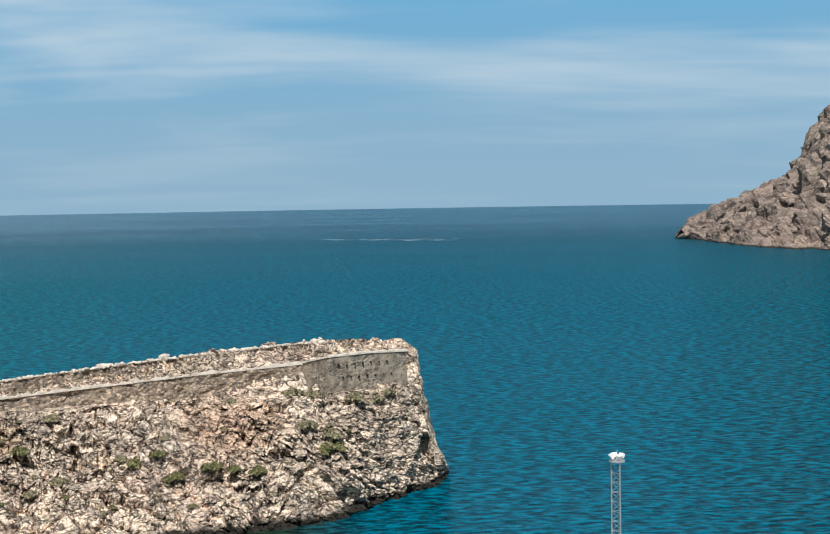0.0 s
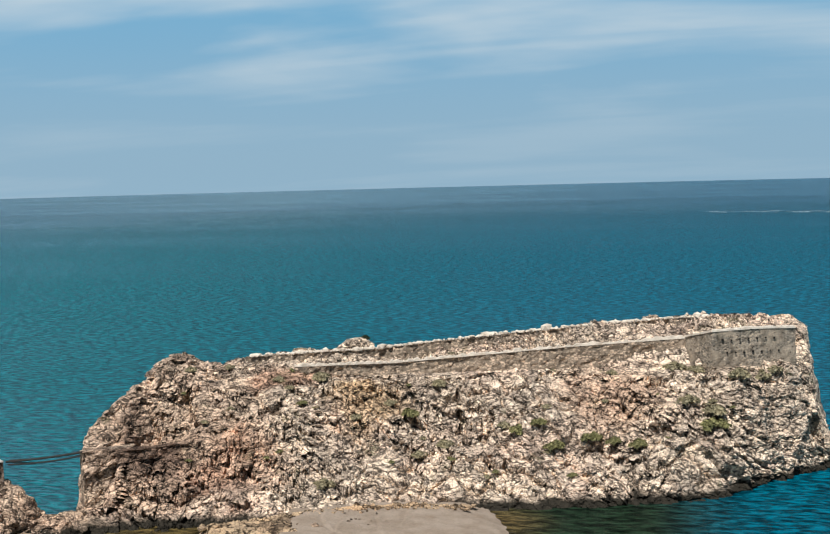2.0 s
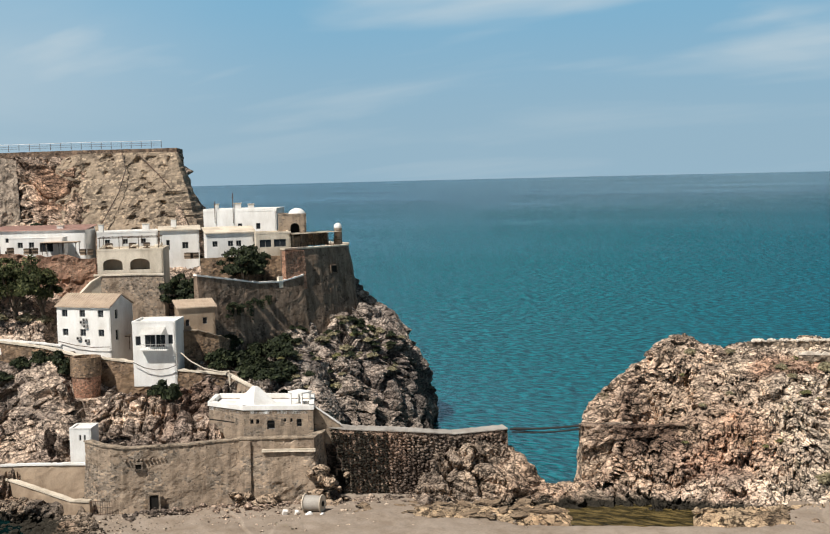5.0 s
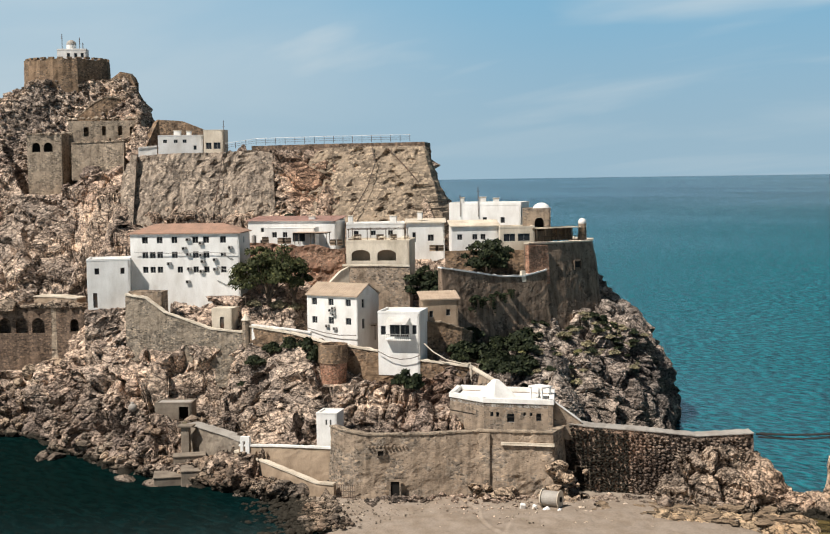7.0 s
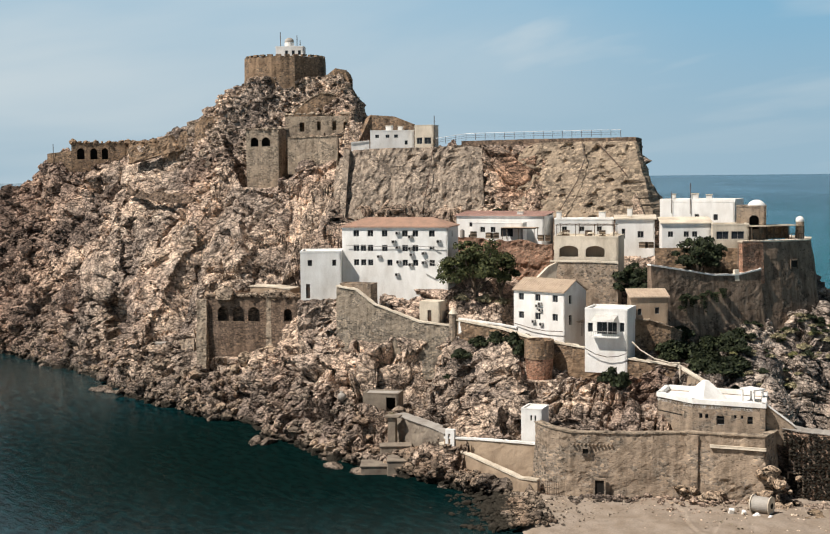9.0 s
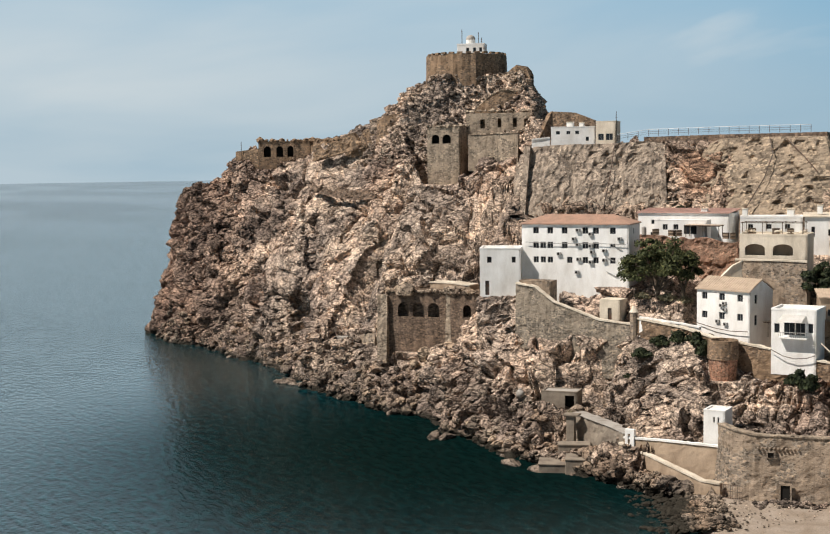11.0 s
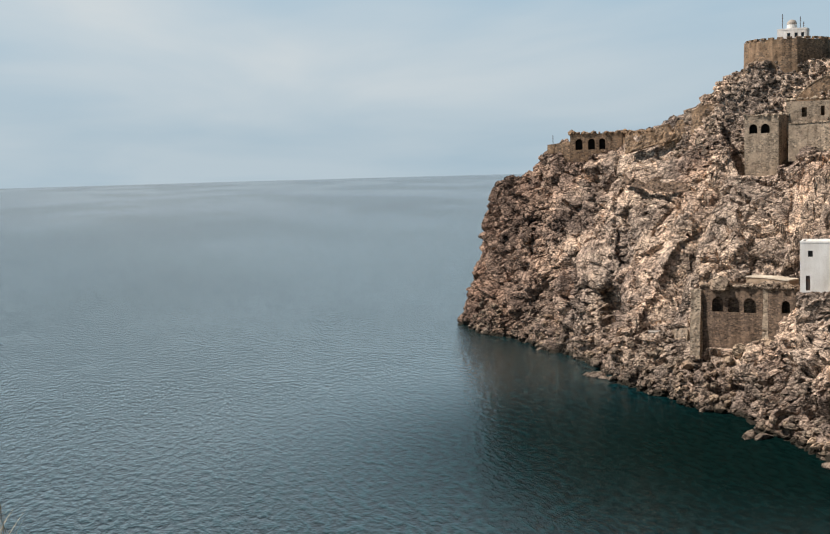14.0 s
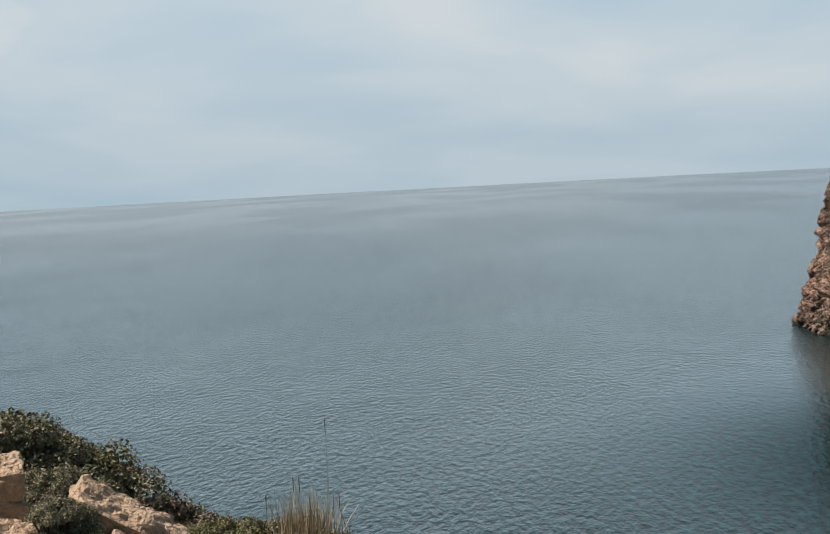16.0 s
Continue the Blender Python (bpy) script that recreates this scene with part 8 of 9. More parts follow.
def awning():
    m, w = front_frame((51.77, 221.6), (49.9, 219.8), 17.3)
    ob = thing("awning", "white sloping awning over the balcony", "awning", m)
    bm = bmesh.new()
    v = [bm.verts.new(c) for c in ((1.9, -0.02, 8.7), (5.7, -0.02, 8.7), (5.4, -2.1, 7.7), (1.5, -2.1, 7.7))]
    f = bm.faces.new(v)
    bmesh.ops.solidify(bm, geom=[f], thickness=0.06)
    part("cover", bm, WHITE, ob)
    ob = thing("balcony", "white balcony rail on the terrace house", "balcony", m)
    bm = bmesh.new()
    box(bm, (1.5, -1.3, 4.85), (6.2, -0.003, 5.05))
    part("slab", bm, WHITE, ob)
    for k in range(14):
        part("baluster", rod(bmesh.new(), (1.55 + 0.35 * k, -1.25, 5.05), (1.55 + 0.35 * k, -1.25, 5.9), 0.03, 5), FRAME, ob)
    part("handrail", rod(bmesh.new(), (1.5, -1.25, 5.92), (6.2, -1.25, 5.92), 0.05), FRAME, ob)


awning()


def round_turret():
    c = at(53.8, 222.6)
    ob = thing("wall_turret", "round brick turret on the town wall", "turret", Matrix.Translation((c.x, c.y, 12)))
    rng = random.Random(3)
    n = 24
    for name, mat, ring in (("base", BRICK, ((0, 1.7), (2.5, 2.2), (6.2, 2.45))), ("drum", STONE_BROWN, ((6.2, 2.6), (7.6, 2.6), (9.4, 2.55), (9.4, 2.0), (8.6, 2.0)))):
        bm = bmesh.new()
        rows = [[bm.verts.new((r * math.cos(2 * math.pi * k / n) + rng.uniform(-0.05, 0.05), r * math.sin(2 * math.pi * k / n), z)) for k in range(n)] for z, r in ring]
        for p, q in zip(rows, rows[1:]):
            for k in range(n):
                bm.faces.new((p[k], p[(k + 1) % n], q[(k + 1) % n], q[k]))
        bm.faces.new(rows[-1])
        part(name, bm, mat, ob)
    c = at(57.65, 236)
    ob = thing("watch_box", "small stone watch box with a pointed cap", "watch box", Matrix.Translation((c.x, c.y, 19)))
    bm = bmesh.new()
    bmesh.ops.create_cone(bm, cap_ends=True, segments=8, radius1=0.75, radius2=0.7, depth=5.4, matrix=Matrix.Translation((0, 0, 2.7)))
    part("body", bm, STONE_WALL, ob)
    bm = bmesh.new()
    bmesh.ops.create_cone(bm, cap_ends=True, segments=8, radius1=0.9, radius2=0.05, depth=1.2, matrix=Matrix.Translation((0, 0, 6.0)))
    part("cap", bm, CREAM, ob)


round_turret()
house("garden_ruin", "crumbling cream outbuilding with a doorway", (59.15, 240.5), (58.25, 239), 22.3, 4.0, 4, CREAM, doors=[(1.6, 2.4, 0, 2.4)], parapet=0)
house("porch_block", "low stone block in front of the barracks", (62.7, 246.4), (61.3, 243.8), 26.2, 3.0, 3, STONE_WALL, parapet=0.2)
rampart("terrace_parapet", "sloping white parapet of the villa terrace", [(57.4, 235.4, 23.4, 20), (55.6, 233, 22.6, 19), (54.8, 231, 22.2, 19)], 0.5, WHITE, WHITE, seed=33, uneven=0.04)
rampart("arcade_stair", "plastered stair wall beside the arcade house", [(54.2, 240, 29.0, 25), (53.4, 241.5, 32.2, 26), (52.9, 242.5, 33.4, 27)], 0.6, CREAM, CREAM, seed=34, uneven=0.05)
rampart("arcade_terrace", "pale terrace wall below the arches", [(53.3, 242.5, 33.4, 22), (51.5, 241, 33.4, 22), (50.3, 240.5, 33.2, 22)], 0.6, STONE_WALL, CREAM, seed=35, uneven=0.06)
rampart("brick_buttress", "red brick buttress on the platform wall", [(45.0, 245.2, 36.6, 29), (44.1, 248.6, 36.4, 29)], 0.8, BRICK, None, seed=36)


def platform_top():
    ob = thing("pergola", "timber pergola with pale canopy on the platform", "pergola")
    a, b = at(44.6, 250.8, 36.8), at(42.45, 261.5, 36.6)
    for k in range(8):
        p = a.lerp(b, k / 7)
        part("post", rod(bmesh.new(), p, p + Vector((0, 0, 2.6)), 0.1, 6), BARK, ob)
    bm = bmesh.new()
    d = (b - a).normalized()
    n = Vector((-d.y, d.x, 0))
    n = n if n.dot(a) > 0 else -n
    f = bm.faces.new([bm.verts.new(v) for v in (a + Vector((0, 0, 2.7)) - n * 0.4, b + Vector((0, 0, 2.7)) - n * 0.4, b + Vector((0, 0, 2.8)) + n * 4, a + Vector((0, 0, 2.8)) + n * 4)])
    bmesh.ops.solidify(bm, geom=[f], thickness=0.12)
    part("canopy", bm, CREAM, ob)
    # wall added so that the space under the canopy reads dark
    bm = bmesh.new()
    f = bm.faces.new([bm.verts.new(v) for v in (a + n * 3.8, b + n * 3.8, b + n * 3.8 + Vector((0, 0, 2.7)), a + n * 3.8 + Vector((0, 0, 2.7)))])
    bmesh.ops.solidify(bm, geom=[f], thickness=0.3)
    part("back_wall", bm, STONE_BROWN, ob, "brown rubble back wall added to darken the space under the canopy")
    for k in range(15):
        p = a.lerp(b, (k + 0.5) / 15)
        part("lattice_bar", rod(bmesh.new(), p + Vector((0, 0, 0.1)), p + Vector((0, 0, 1.1)), 0.05, 5), BARK, ob)
    part("rail", rod(bmesh.new(), a + Vector((0, 0, 1.1)), b + Vector((0, 0, 1.1)), 0.06, 5), BARK, ob)
    c = at(42.6, 262, 36.5)
    ob = thing("lantern_turret", "small white lantern turret on the corner", "turret", Matrix.Translation(c))
    bm = bmesh.new()
    bmesh.ops.create_cone(bm, cap_ends=True, segments=12, radius1=0.9, radius2=0.8, depth=3.6, matrix=Matrix.Translation((0, 0, 1.8)))
    part("body", bm, STONE_WALL, ob)
    bm = bmesh.new()
    bmesh.ops.create_uvsphere(bm, u_segments=12, v_segments=8, radius=0.85, matrix=Matrix.Translation((0, 0, 3.7)))
    part("cap", bm, WHITE, ob)
    c = at(44.4, 259, 41.5)
    ob = thing("white_dome", "white plastered dome above the gate house", "dome", Matrix.Translation(c))
    bm = bmesh.new()
    bmesh.ops.create_cone(bm, cap_ends=True, segments=20, radius1=1.9, radius2=1.85, depth=1.4, matrix=Matrix.Translation((0, 0, 0.6)))
    part("drum", bm, WHITE, ob)
    bm = bmesh.new()
    bmesh.ops.create_uvsphere(bm, u_segments=20, v_segments=12, radius=1.8, matrix=Matrix.Translation((0, 0, 1.35)) @ Matrix.Diagonal((1, 1, 0.85, 1)))
    part("cap", bm, WHITE, ob)


platform_top()


def cliff_railing():
    ob = thing("cliff_railing", "thin steel railing along the cliff top", "railing")
    line = [at(58.35, 296, 56.4), at(57.0, 296, 57.4), at(54.0, 292.4, 57.6), at(50.2, 287.6, 57.6)]
    posts = []
    for p, q in zip(line, line[1:]):
        n = max(1, int((q - p).length / 2.2))
        posts += [p.lerp(q, k / n) for k in range(n)]
    posts.append(line[-1])
    for p in posts:
        part("post", rod(bmesh.new(), p, p + Vector((0, 0, 1.5)), 0.06, 5), IRON, ob)
    for h, r, mat in ((0.55, 0.03, IRON), (1.0, 0.03, IRON), (1.5, 0.045, STEEL)):
        part("rail", tube(bmesh.new(), [p + Vector((0, 0, h)) for p in posts], r, 4), mat, ob)
    for k, pts in enumerate(([(51.9, 285.8, 56.8), (51.75, 283.0, 53), (52.1, 280.2, 48), (52.9, 276.8, 41.5)], [(51.2, 284.7, 56.2), (50.5, 281.6, 52.5), (49.9, 279.0, 49)], [(58.45, 292.6, 56), (58.7, 287.4, 48), (59.0, 283.2, 41)])):
        o = thing("cable", "dark cable hanging down the cliff", "cable")
        part("cable", tube(bmesh.new(), [at(*c) for c in pts], 0.11, 5), IRON, o)
    for az, d, z, h in ((58.4, 298.5, 56, 7.2), (47.2, 264, 43, 4.6), (74.95, 377, 54, 5.0), (48.0, 265, 43, 3.0), (61.6, 309, 62, 2.0)):
        p = at(az, d, z)
        o = thing("aerial", "slender metal aerial mast", "aerial", Matrix.Translation(p), group="aerials")
        part("mast", rod(bmesh.new(), (0, 0, -1.5), (0, 0, h), 0.08), IRON, o)
        part("cross_arm", rod(bmesh.new(), (-0.5, 0, h * 0.8), (0.5, 0, h * 0.8), 0.04), IRON, o)


cliff_railing()


def roof_clutter():
    rng = random.Random(21)
    for az, d, z in ((52.9, 263, 40.7), (51.0, 264.5, 40.7), (49.8, 260, 41.3), (47.0, 265, 44.2), (46.4, 264, 44.2), (47.9, 266, 44.2), (54.6, 265, 41.2), (60.4, 302, 60), (59.9, 301.5, 60)):
        p = at(az, d, z - 0.1)
        o = thing("roof_box", "small white chimney block on a flat roof", "chimney", pose(*p, 0, 0, 45), group="chimneys of the town")
        w, h = rng.uniform(0.4, 0.8), rng.uniform(0.9, 1.7)
        bm = bmesh.new()
        box(bm, (-w, -w, 0), (w, w, h), 0.04)
        part("stack", bm, WHITE, o)
        bm = bmesh.new()
        box(bm, (-w - 0.1, -w - 0.1, h), (w + 0.1, w + 0.1, h + 0.15), 0.03)
        part("cap", bm, CREAM, o)


roof_clutter()


def loose_cables():
    for label, mat, r, pts in (
        ("dark cable sagging across the white house wall", IRON, 0.07, [(51.8, 221.0, 20.2), (51.3, 220.4, 19.2), (50.8, 219.9, 18.8), (50.3, 219.5, 19.0), (49.95, 219.2, 19.5)]),
        ("dark cable strung along the foot of the villa", IRON, 0.07, [(54.9, 235.9, 22.6), (54.2, 233.6, 22.0), (53.5, 231.6, 21.7), (52.75, 229.4, 21.9)]),
        ("pale pipe running down from the terrace house", CREAM, 0.13, [(49.7, 219.2, 21.6), (49.3, 218.6, 20.2), (48.7, 218.0, 18.9), (48.0, 217.4, 18.3), (47.6, 216.9, 18.4)]),
        ("pale pipe dropping along the corner of the stair wall", CREAM, 0.12, [(47.62, 216.6, 18.3), (47.6, 216.3, 15.5), (47.6, 216.2, 13.0)]),
        ("grey conduit along the top of the barracks facade", FRAME, 0.06, [(62.4, 251.3, 36.4), (61.0, 249.4, 36.2), (59.4, 247.4, 36.3), (58.0, 245.8, 36.1)]),
    ):
        o = thing("cable" if mat is IRON else "pipe", label, "cable" if mat is IRON else "pipe")
        part("run", tube(bmesh.new(), [at(*c) for c in pts], r, 5), mat, o)


loose_cables()
timber_frame("timber lean-to with a tiled canopy before the long house", (55.4, 257.6), (54.0, 255.8), 36.8, 2.6, 2.2, 3, TILE_TAN)


def terrace_clutter():
    """Tanks, crates and planks on the town terraces."""
    rng = random.Random(91)
    for az, d, z in ((57.2, 258.8, 37.2), (56.7, 258.4, 37.2), (56.0, 257.6, 37.0), (55.7, 257.3, 37.0), (53.7, 255.2, 36.6), (53.4, 254.8, 36.6), (52.6, 247.5, 37.9), (51.6, 246.6, 37.9), (51.0, 246.2, 37.9), (49.2, 252.5, 35.3), (48.9, 252.2, 35.3), (46.9, 250.6, 35.5)):
        p = at(az, d, z)
        s = rng.uniform(0.45, 0.8)
        if rng.random() < 0.45:
            o = thing("water_tank", "grey water tank standing on a terrace", "tank", pose(*p, 0, 0, rng.uniform(0, 90)), group="tanks on the terraces")
            bm = bmesh.new()
            bmesh.ops.create_cone(bm, cap_ends=True, segments=14, radius1=s, radius2=s * 0.95, depth=1.5, matrix=Matrix.Translation((0, 0, 0.75)))
            part("tank", bm, rng.choice((CONCRETE, STEEL, WHITE)), o)
            bm = bmesh.new()
            bmesh.ops.create_cone(bm, cap_ends=True, segments=10, radius1=s * 0.45, radius2=s * 0.4, depth=0.16, matrix=Matrix.Translation((0, 0, 1.57)))
            part("lid", bm, FRAME, o)
        else:
            o = thing("crate", "weathered wooden crate on a terrace", "crate", pose(*p, 0, 0, rng.uniform(0, 90)), group="crates on the terraces")
            for side in (-1, 1):
                for k in range(4):
                    bm = bmesh.new()
                    box(bm, (-s, side * s * 0.7 - 0.03, 0.05 + 0.3 * k), (s, side * s * 0.7 + 0.03, 0.28 + 0.3 * k))
                    part("plank", bm, BARK if k % 2 else OCHRE, o)
            bm = bmesh.new()
            box(bm, (-s + 0.02, -s * 0.66, 0.02), (s - 0.02, s * 0.66, 1.2))
            part("body", bm, BARK, o)


terrace_clutter()

# ---- islet details ----
def islet_ruin():
    z = footing(19.7, 231, "ground_islet_rock")
    rampart("islet_ruin", "broken pale masonry stump on the islet crest", [(20.6, 231, z + 1.2, z - 2), (20.1, 231, z + 2.6, z - 2), (19.4, 231.5, z + 2.9, z - 2), (18.9, 231.5, z + 1.6, z - 2)], 2.2, ROCK_PALE, None, seed=40, uneven=0.35)
    shrub("dark", 19.3, 232.0, 0.9, z=z + 2.6)
    ob = thing("beam_holes", "rows of dark beam holes in the islet fort wall", "beam holes")
    a, b = at(3.6, 220.6), at(0.9, 225.9)
    rng = random.Random(6)
    for row, z in enumerate((22.6, 20.4)):
        for k in range(7):
            p = a.lerp(b, (k + 0.5 * row + 0.3) / 7.5)
            # a dark box in the face stands for the shade in each hole
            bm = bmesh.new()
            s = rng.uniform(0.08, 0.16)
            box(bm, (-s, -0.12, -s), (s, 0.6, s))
            o = part("hole_shade", bm, DARK, ob)
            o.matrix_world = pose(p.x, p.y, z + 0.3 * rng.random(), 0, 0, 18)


islet_ruin()


def crest_stones(rng):
    az = rng.uniform(4, 24.4)
    line = np.interp(az, [5, 8, 12, 19, 25.5], [238, 237.5, 235.5, 231, 224])
    top = np.interp(az, [5, 8, 12, 19, 25.5], [24.7, 23.8, 22.6, 20.6, 20.9])
    p = at(az, line + rng.uniform(-0.5, 0.5), top)
    return p.x, p.y, top + 0.05


pebble_bank("crest_stones", "white stones lined along the islet crest", 760, crest_stones, 0.27, BLEACHED, 9)


# ---- light mast ----
def light_mast():
    p = at(-8.9, 118, 1.0)
    top = 26.3
    ob = thing("lattice_mast", "slender steel lattice mast with floodlights", "mast", pose(*p, 0, 0, 20))
    r = 0.52
    legs = [Vector((r * math.cos(a), r * math.sin(a), 0)) for a in (0.5, 2.6, 4.7)]
    for g in legs:
        part("leg", rod(bmesh.new(), g, g + Vector((0, 0, top)), 0.06, 6), STEEL, ob)
    bm = bmesh.new()
    z, k = 0.0, 0
    while z < top - 0.9:
        for i in range(3):
            a, b = legs[i], legs[(i + 1) % 3]
            rod(bm, a + Vector((0, 0, z)), b + Vector((0, 0, z + 0.9)), 0.025, 4)
            rod(bm, a + Vector((0, 0, z)), b + Vector((0, 0, z)), 0.025, 4)
        z += 0.9
    tagged(part("lacing", bm, STEEL, ob), kind="stuff")
    bm = bmesh.new()
    bmesh.ops.create_cone(bm, cap_ends=True, segments=12, radius1=0.75, radius2=0.75, depth=0.12, matrix=Matrix.Translation((0, 0, top)))
    part("platform", bm, STEEL, ob)
    for a in (0.2, 1.6, 3.0, 4.6):
        bm = bmesh.new()
        m = Matrix.Translation((0.55 * math.cos(a), 0.55 * math.sin(a), top + 0.45)) @ Matrix.Rotation(a, 4, "Z") @ Matrix.Rotation(0.5, 4, "Y")
        bmesh.ops.create_cube(bm, size=1, matrix=m @ Matrix.Diagonal((0.3, 0.5, 0.42, 1)))
        part("floodlight", bm, WHITE, ob)
    part("spike", rod(bmesh.new(), (0, 0, top), (0, 0, top + 1.0), 0.03), STEEL, ob)


light_mast()


def foam_line():
    """A pale slick far out on the sea."""
    rng = random.Random(2)
    bm = bmesh.new()
    for k in range(40):
        az = 4.5 - 6.3 * rng.random()
        d = 1480 + rng.uniform(-25, 25) + 8 * az
        w, l = rng.uniform(1.0, 3.5), rng.uniform(6, 26)
        c = at(az, d)
        n = 9
        up, low = [], []
        for i in range(n):
            t = i / (n - 1)
            h = w * math.sin(math.pi * t) * rng.uniform(0.5, 1)
            up.append((c.x + (t - 0.5) * l, c.y + h, 0.05))
            low.append((c.x + (t - 0.5) * l, c.y - h, 0.05))
        bm.faces.new([bm.verts.new(v) for v in up + low[::-1][1:-1]])
    ob = part("sea_foam", bm, plain("foam", (0.5, 0.56, 0.58), 0.6, 0.2))
    tagged(ob, "pale streaks of foam far out on the sea", "foam", kind="stuff")


foam_line()


# ---- crumbling wall tops ----
rampart("ruin_pier", "pale plastered pier at the flank of the arched ruin", [(69.05, 277.2, 23.6, 9), (68.62, 276.2, 24.2, 9)], 3.0, STONE_TAN, None, seed=72, uneven=0.15, ragged=0.8, category="pier")
rampart("ruin_pier", "crumbling pier between the two ruins", [(66.0, 270.9, 24.8, 12), (65.72, 270.3, 24.6, 12)], 1.4, STONE_TAN, None, seed=73, uneven=0.2, ragged=0.9, category="pier")
rampart("roof_slab", "sand-coloured concrete roof slab behind the arched ruin", [(66.7, 284, 25.6, 22), (65.8, 281, 25.6, 22), (64.9, 278.5, 25.2, 22)], 4.0, OCHRE, CREAM, seed=71, uneven=0.1, cop_h=0.25)
def ragged_top(label, left, right, z, deep, count, size, seed, mat):
    """Loose stones lying along the broken top of a ruin."""
    m, w = front_frame(left, right, z)
    rng = np.random.RandomState(seed)

    def pick(r):
        edge = r.randint(3)
        x = r.uniform(0, w)
        q = m @ Vector((x, r.uniform(-0.1, 0.5), 0)) if edge < 2 else m @ Vector((w - r.uniform(0, 0.4) if r.rand() < 0.5 else r.uniform(0, 0.4), r.uniform(0, deep), 0))
        return q.x, q.y, q.z + 0.25 * abs(fractal(np.array([[x * 0.6, seed, 0.0]]), 2, seed)[0])

    pebble_bank("broken_coping", label, count, pick, size, mat, seed)


ragged_top("broken stones along the top of the arched ruin", (68.65, 277), (65.95, 272), 24.4, 9, 170, 0.40, 51, OUTCROP)
ragged_top("broken stones along the top of the small ruin", (65.8, 270), (63.9, 266), 24.6, 8, 150, 0.42, 52, OUTCROP)
ragged_top("broken stones along the top of the gallery", (74.2, 375), (71.9, 372), 59.0, 7, 70, 0.42, 53, STONE_BROWN)
ragged_top("broken stones along the top of the gallery wall", (71.9, 372), (70.0, 348), 58.8, 1, 90, 0.42, 54, STONE_BROWN)
ragged_top("broken stones along the top of the tower", (66.73, 318), (65.3, 315), 60.8, 7, 60, 0.36, 55, STONE_TAN)
ragged_top("broken stones along the upper curtain wall", (65.0, 322), (62.1, 318), 64.4, 1, 80, 0.34, 56, STONE_TAN)
ragged_top("broken stones along the shaded rampart", (53.0, 246.5), (50.5, 244.5), 38.3, 6, 50, 0.2, 57, CREAM)
doorway("dark square opening in the platform wall", (42.95, 254.2), (42.7, 255.6), 31.2, 1.6, STONE_SHADE)
# the second panel is added to paint the shaded gap beside the boulders
doorway("framed dark panel for the shaded gap at the root of the causeway", (43.0, 196.4), (42.45, 196.4), 1.2, 4.2)
for az, d, z, size in ((47.55, 234.6, 27.0, 0.9), (47.3, 235.4, 27.6, 0.8), (46.95, 236.4, 27.0, 0.9), (46.65, 237.4, 27.6, 0.7), (46.4, 238.0, 28.2, 0.6), (47.6, 234.4, 25.6, 0.7), (57.9, 231.5, 13.0, 1.2)):
    shrub("dark", az, d, size, z=z)

rampart("shore_path", "pale concrete path along the shore", [(60.4, 224.5, 7.9, 2), (59.4, 219.5, 7.5, 2), (58.6, 214, 7.5, 2), (58.1, 209, 7.6, 2)], 2.4, RUBBLE, CONCRETE, seed=60, uneven=0.12, cop_h=0.12)
house("pump_house", "small pale concrete pump house on the shore", (71.05, 297), (70.5, 296), 8.7, 3.2, 3, CONCRETE, doors=[(0.9, 1.7, 0, 2.1)], parapet=0.1)
rampart("shore_wall", "old stone wall climbing from the pump house", [(70.4, 293, 12.4, 5), (69.8, 289, 13.6, 6), (69.2, 284, 14.6, 7)], 0.9, STONE_WALL, None, seed=61, uneven=0.2)

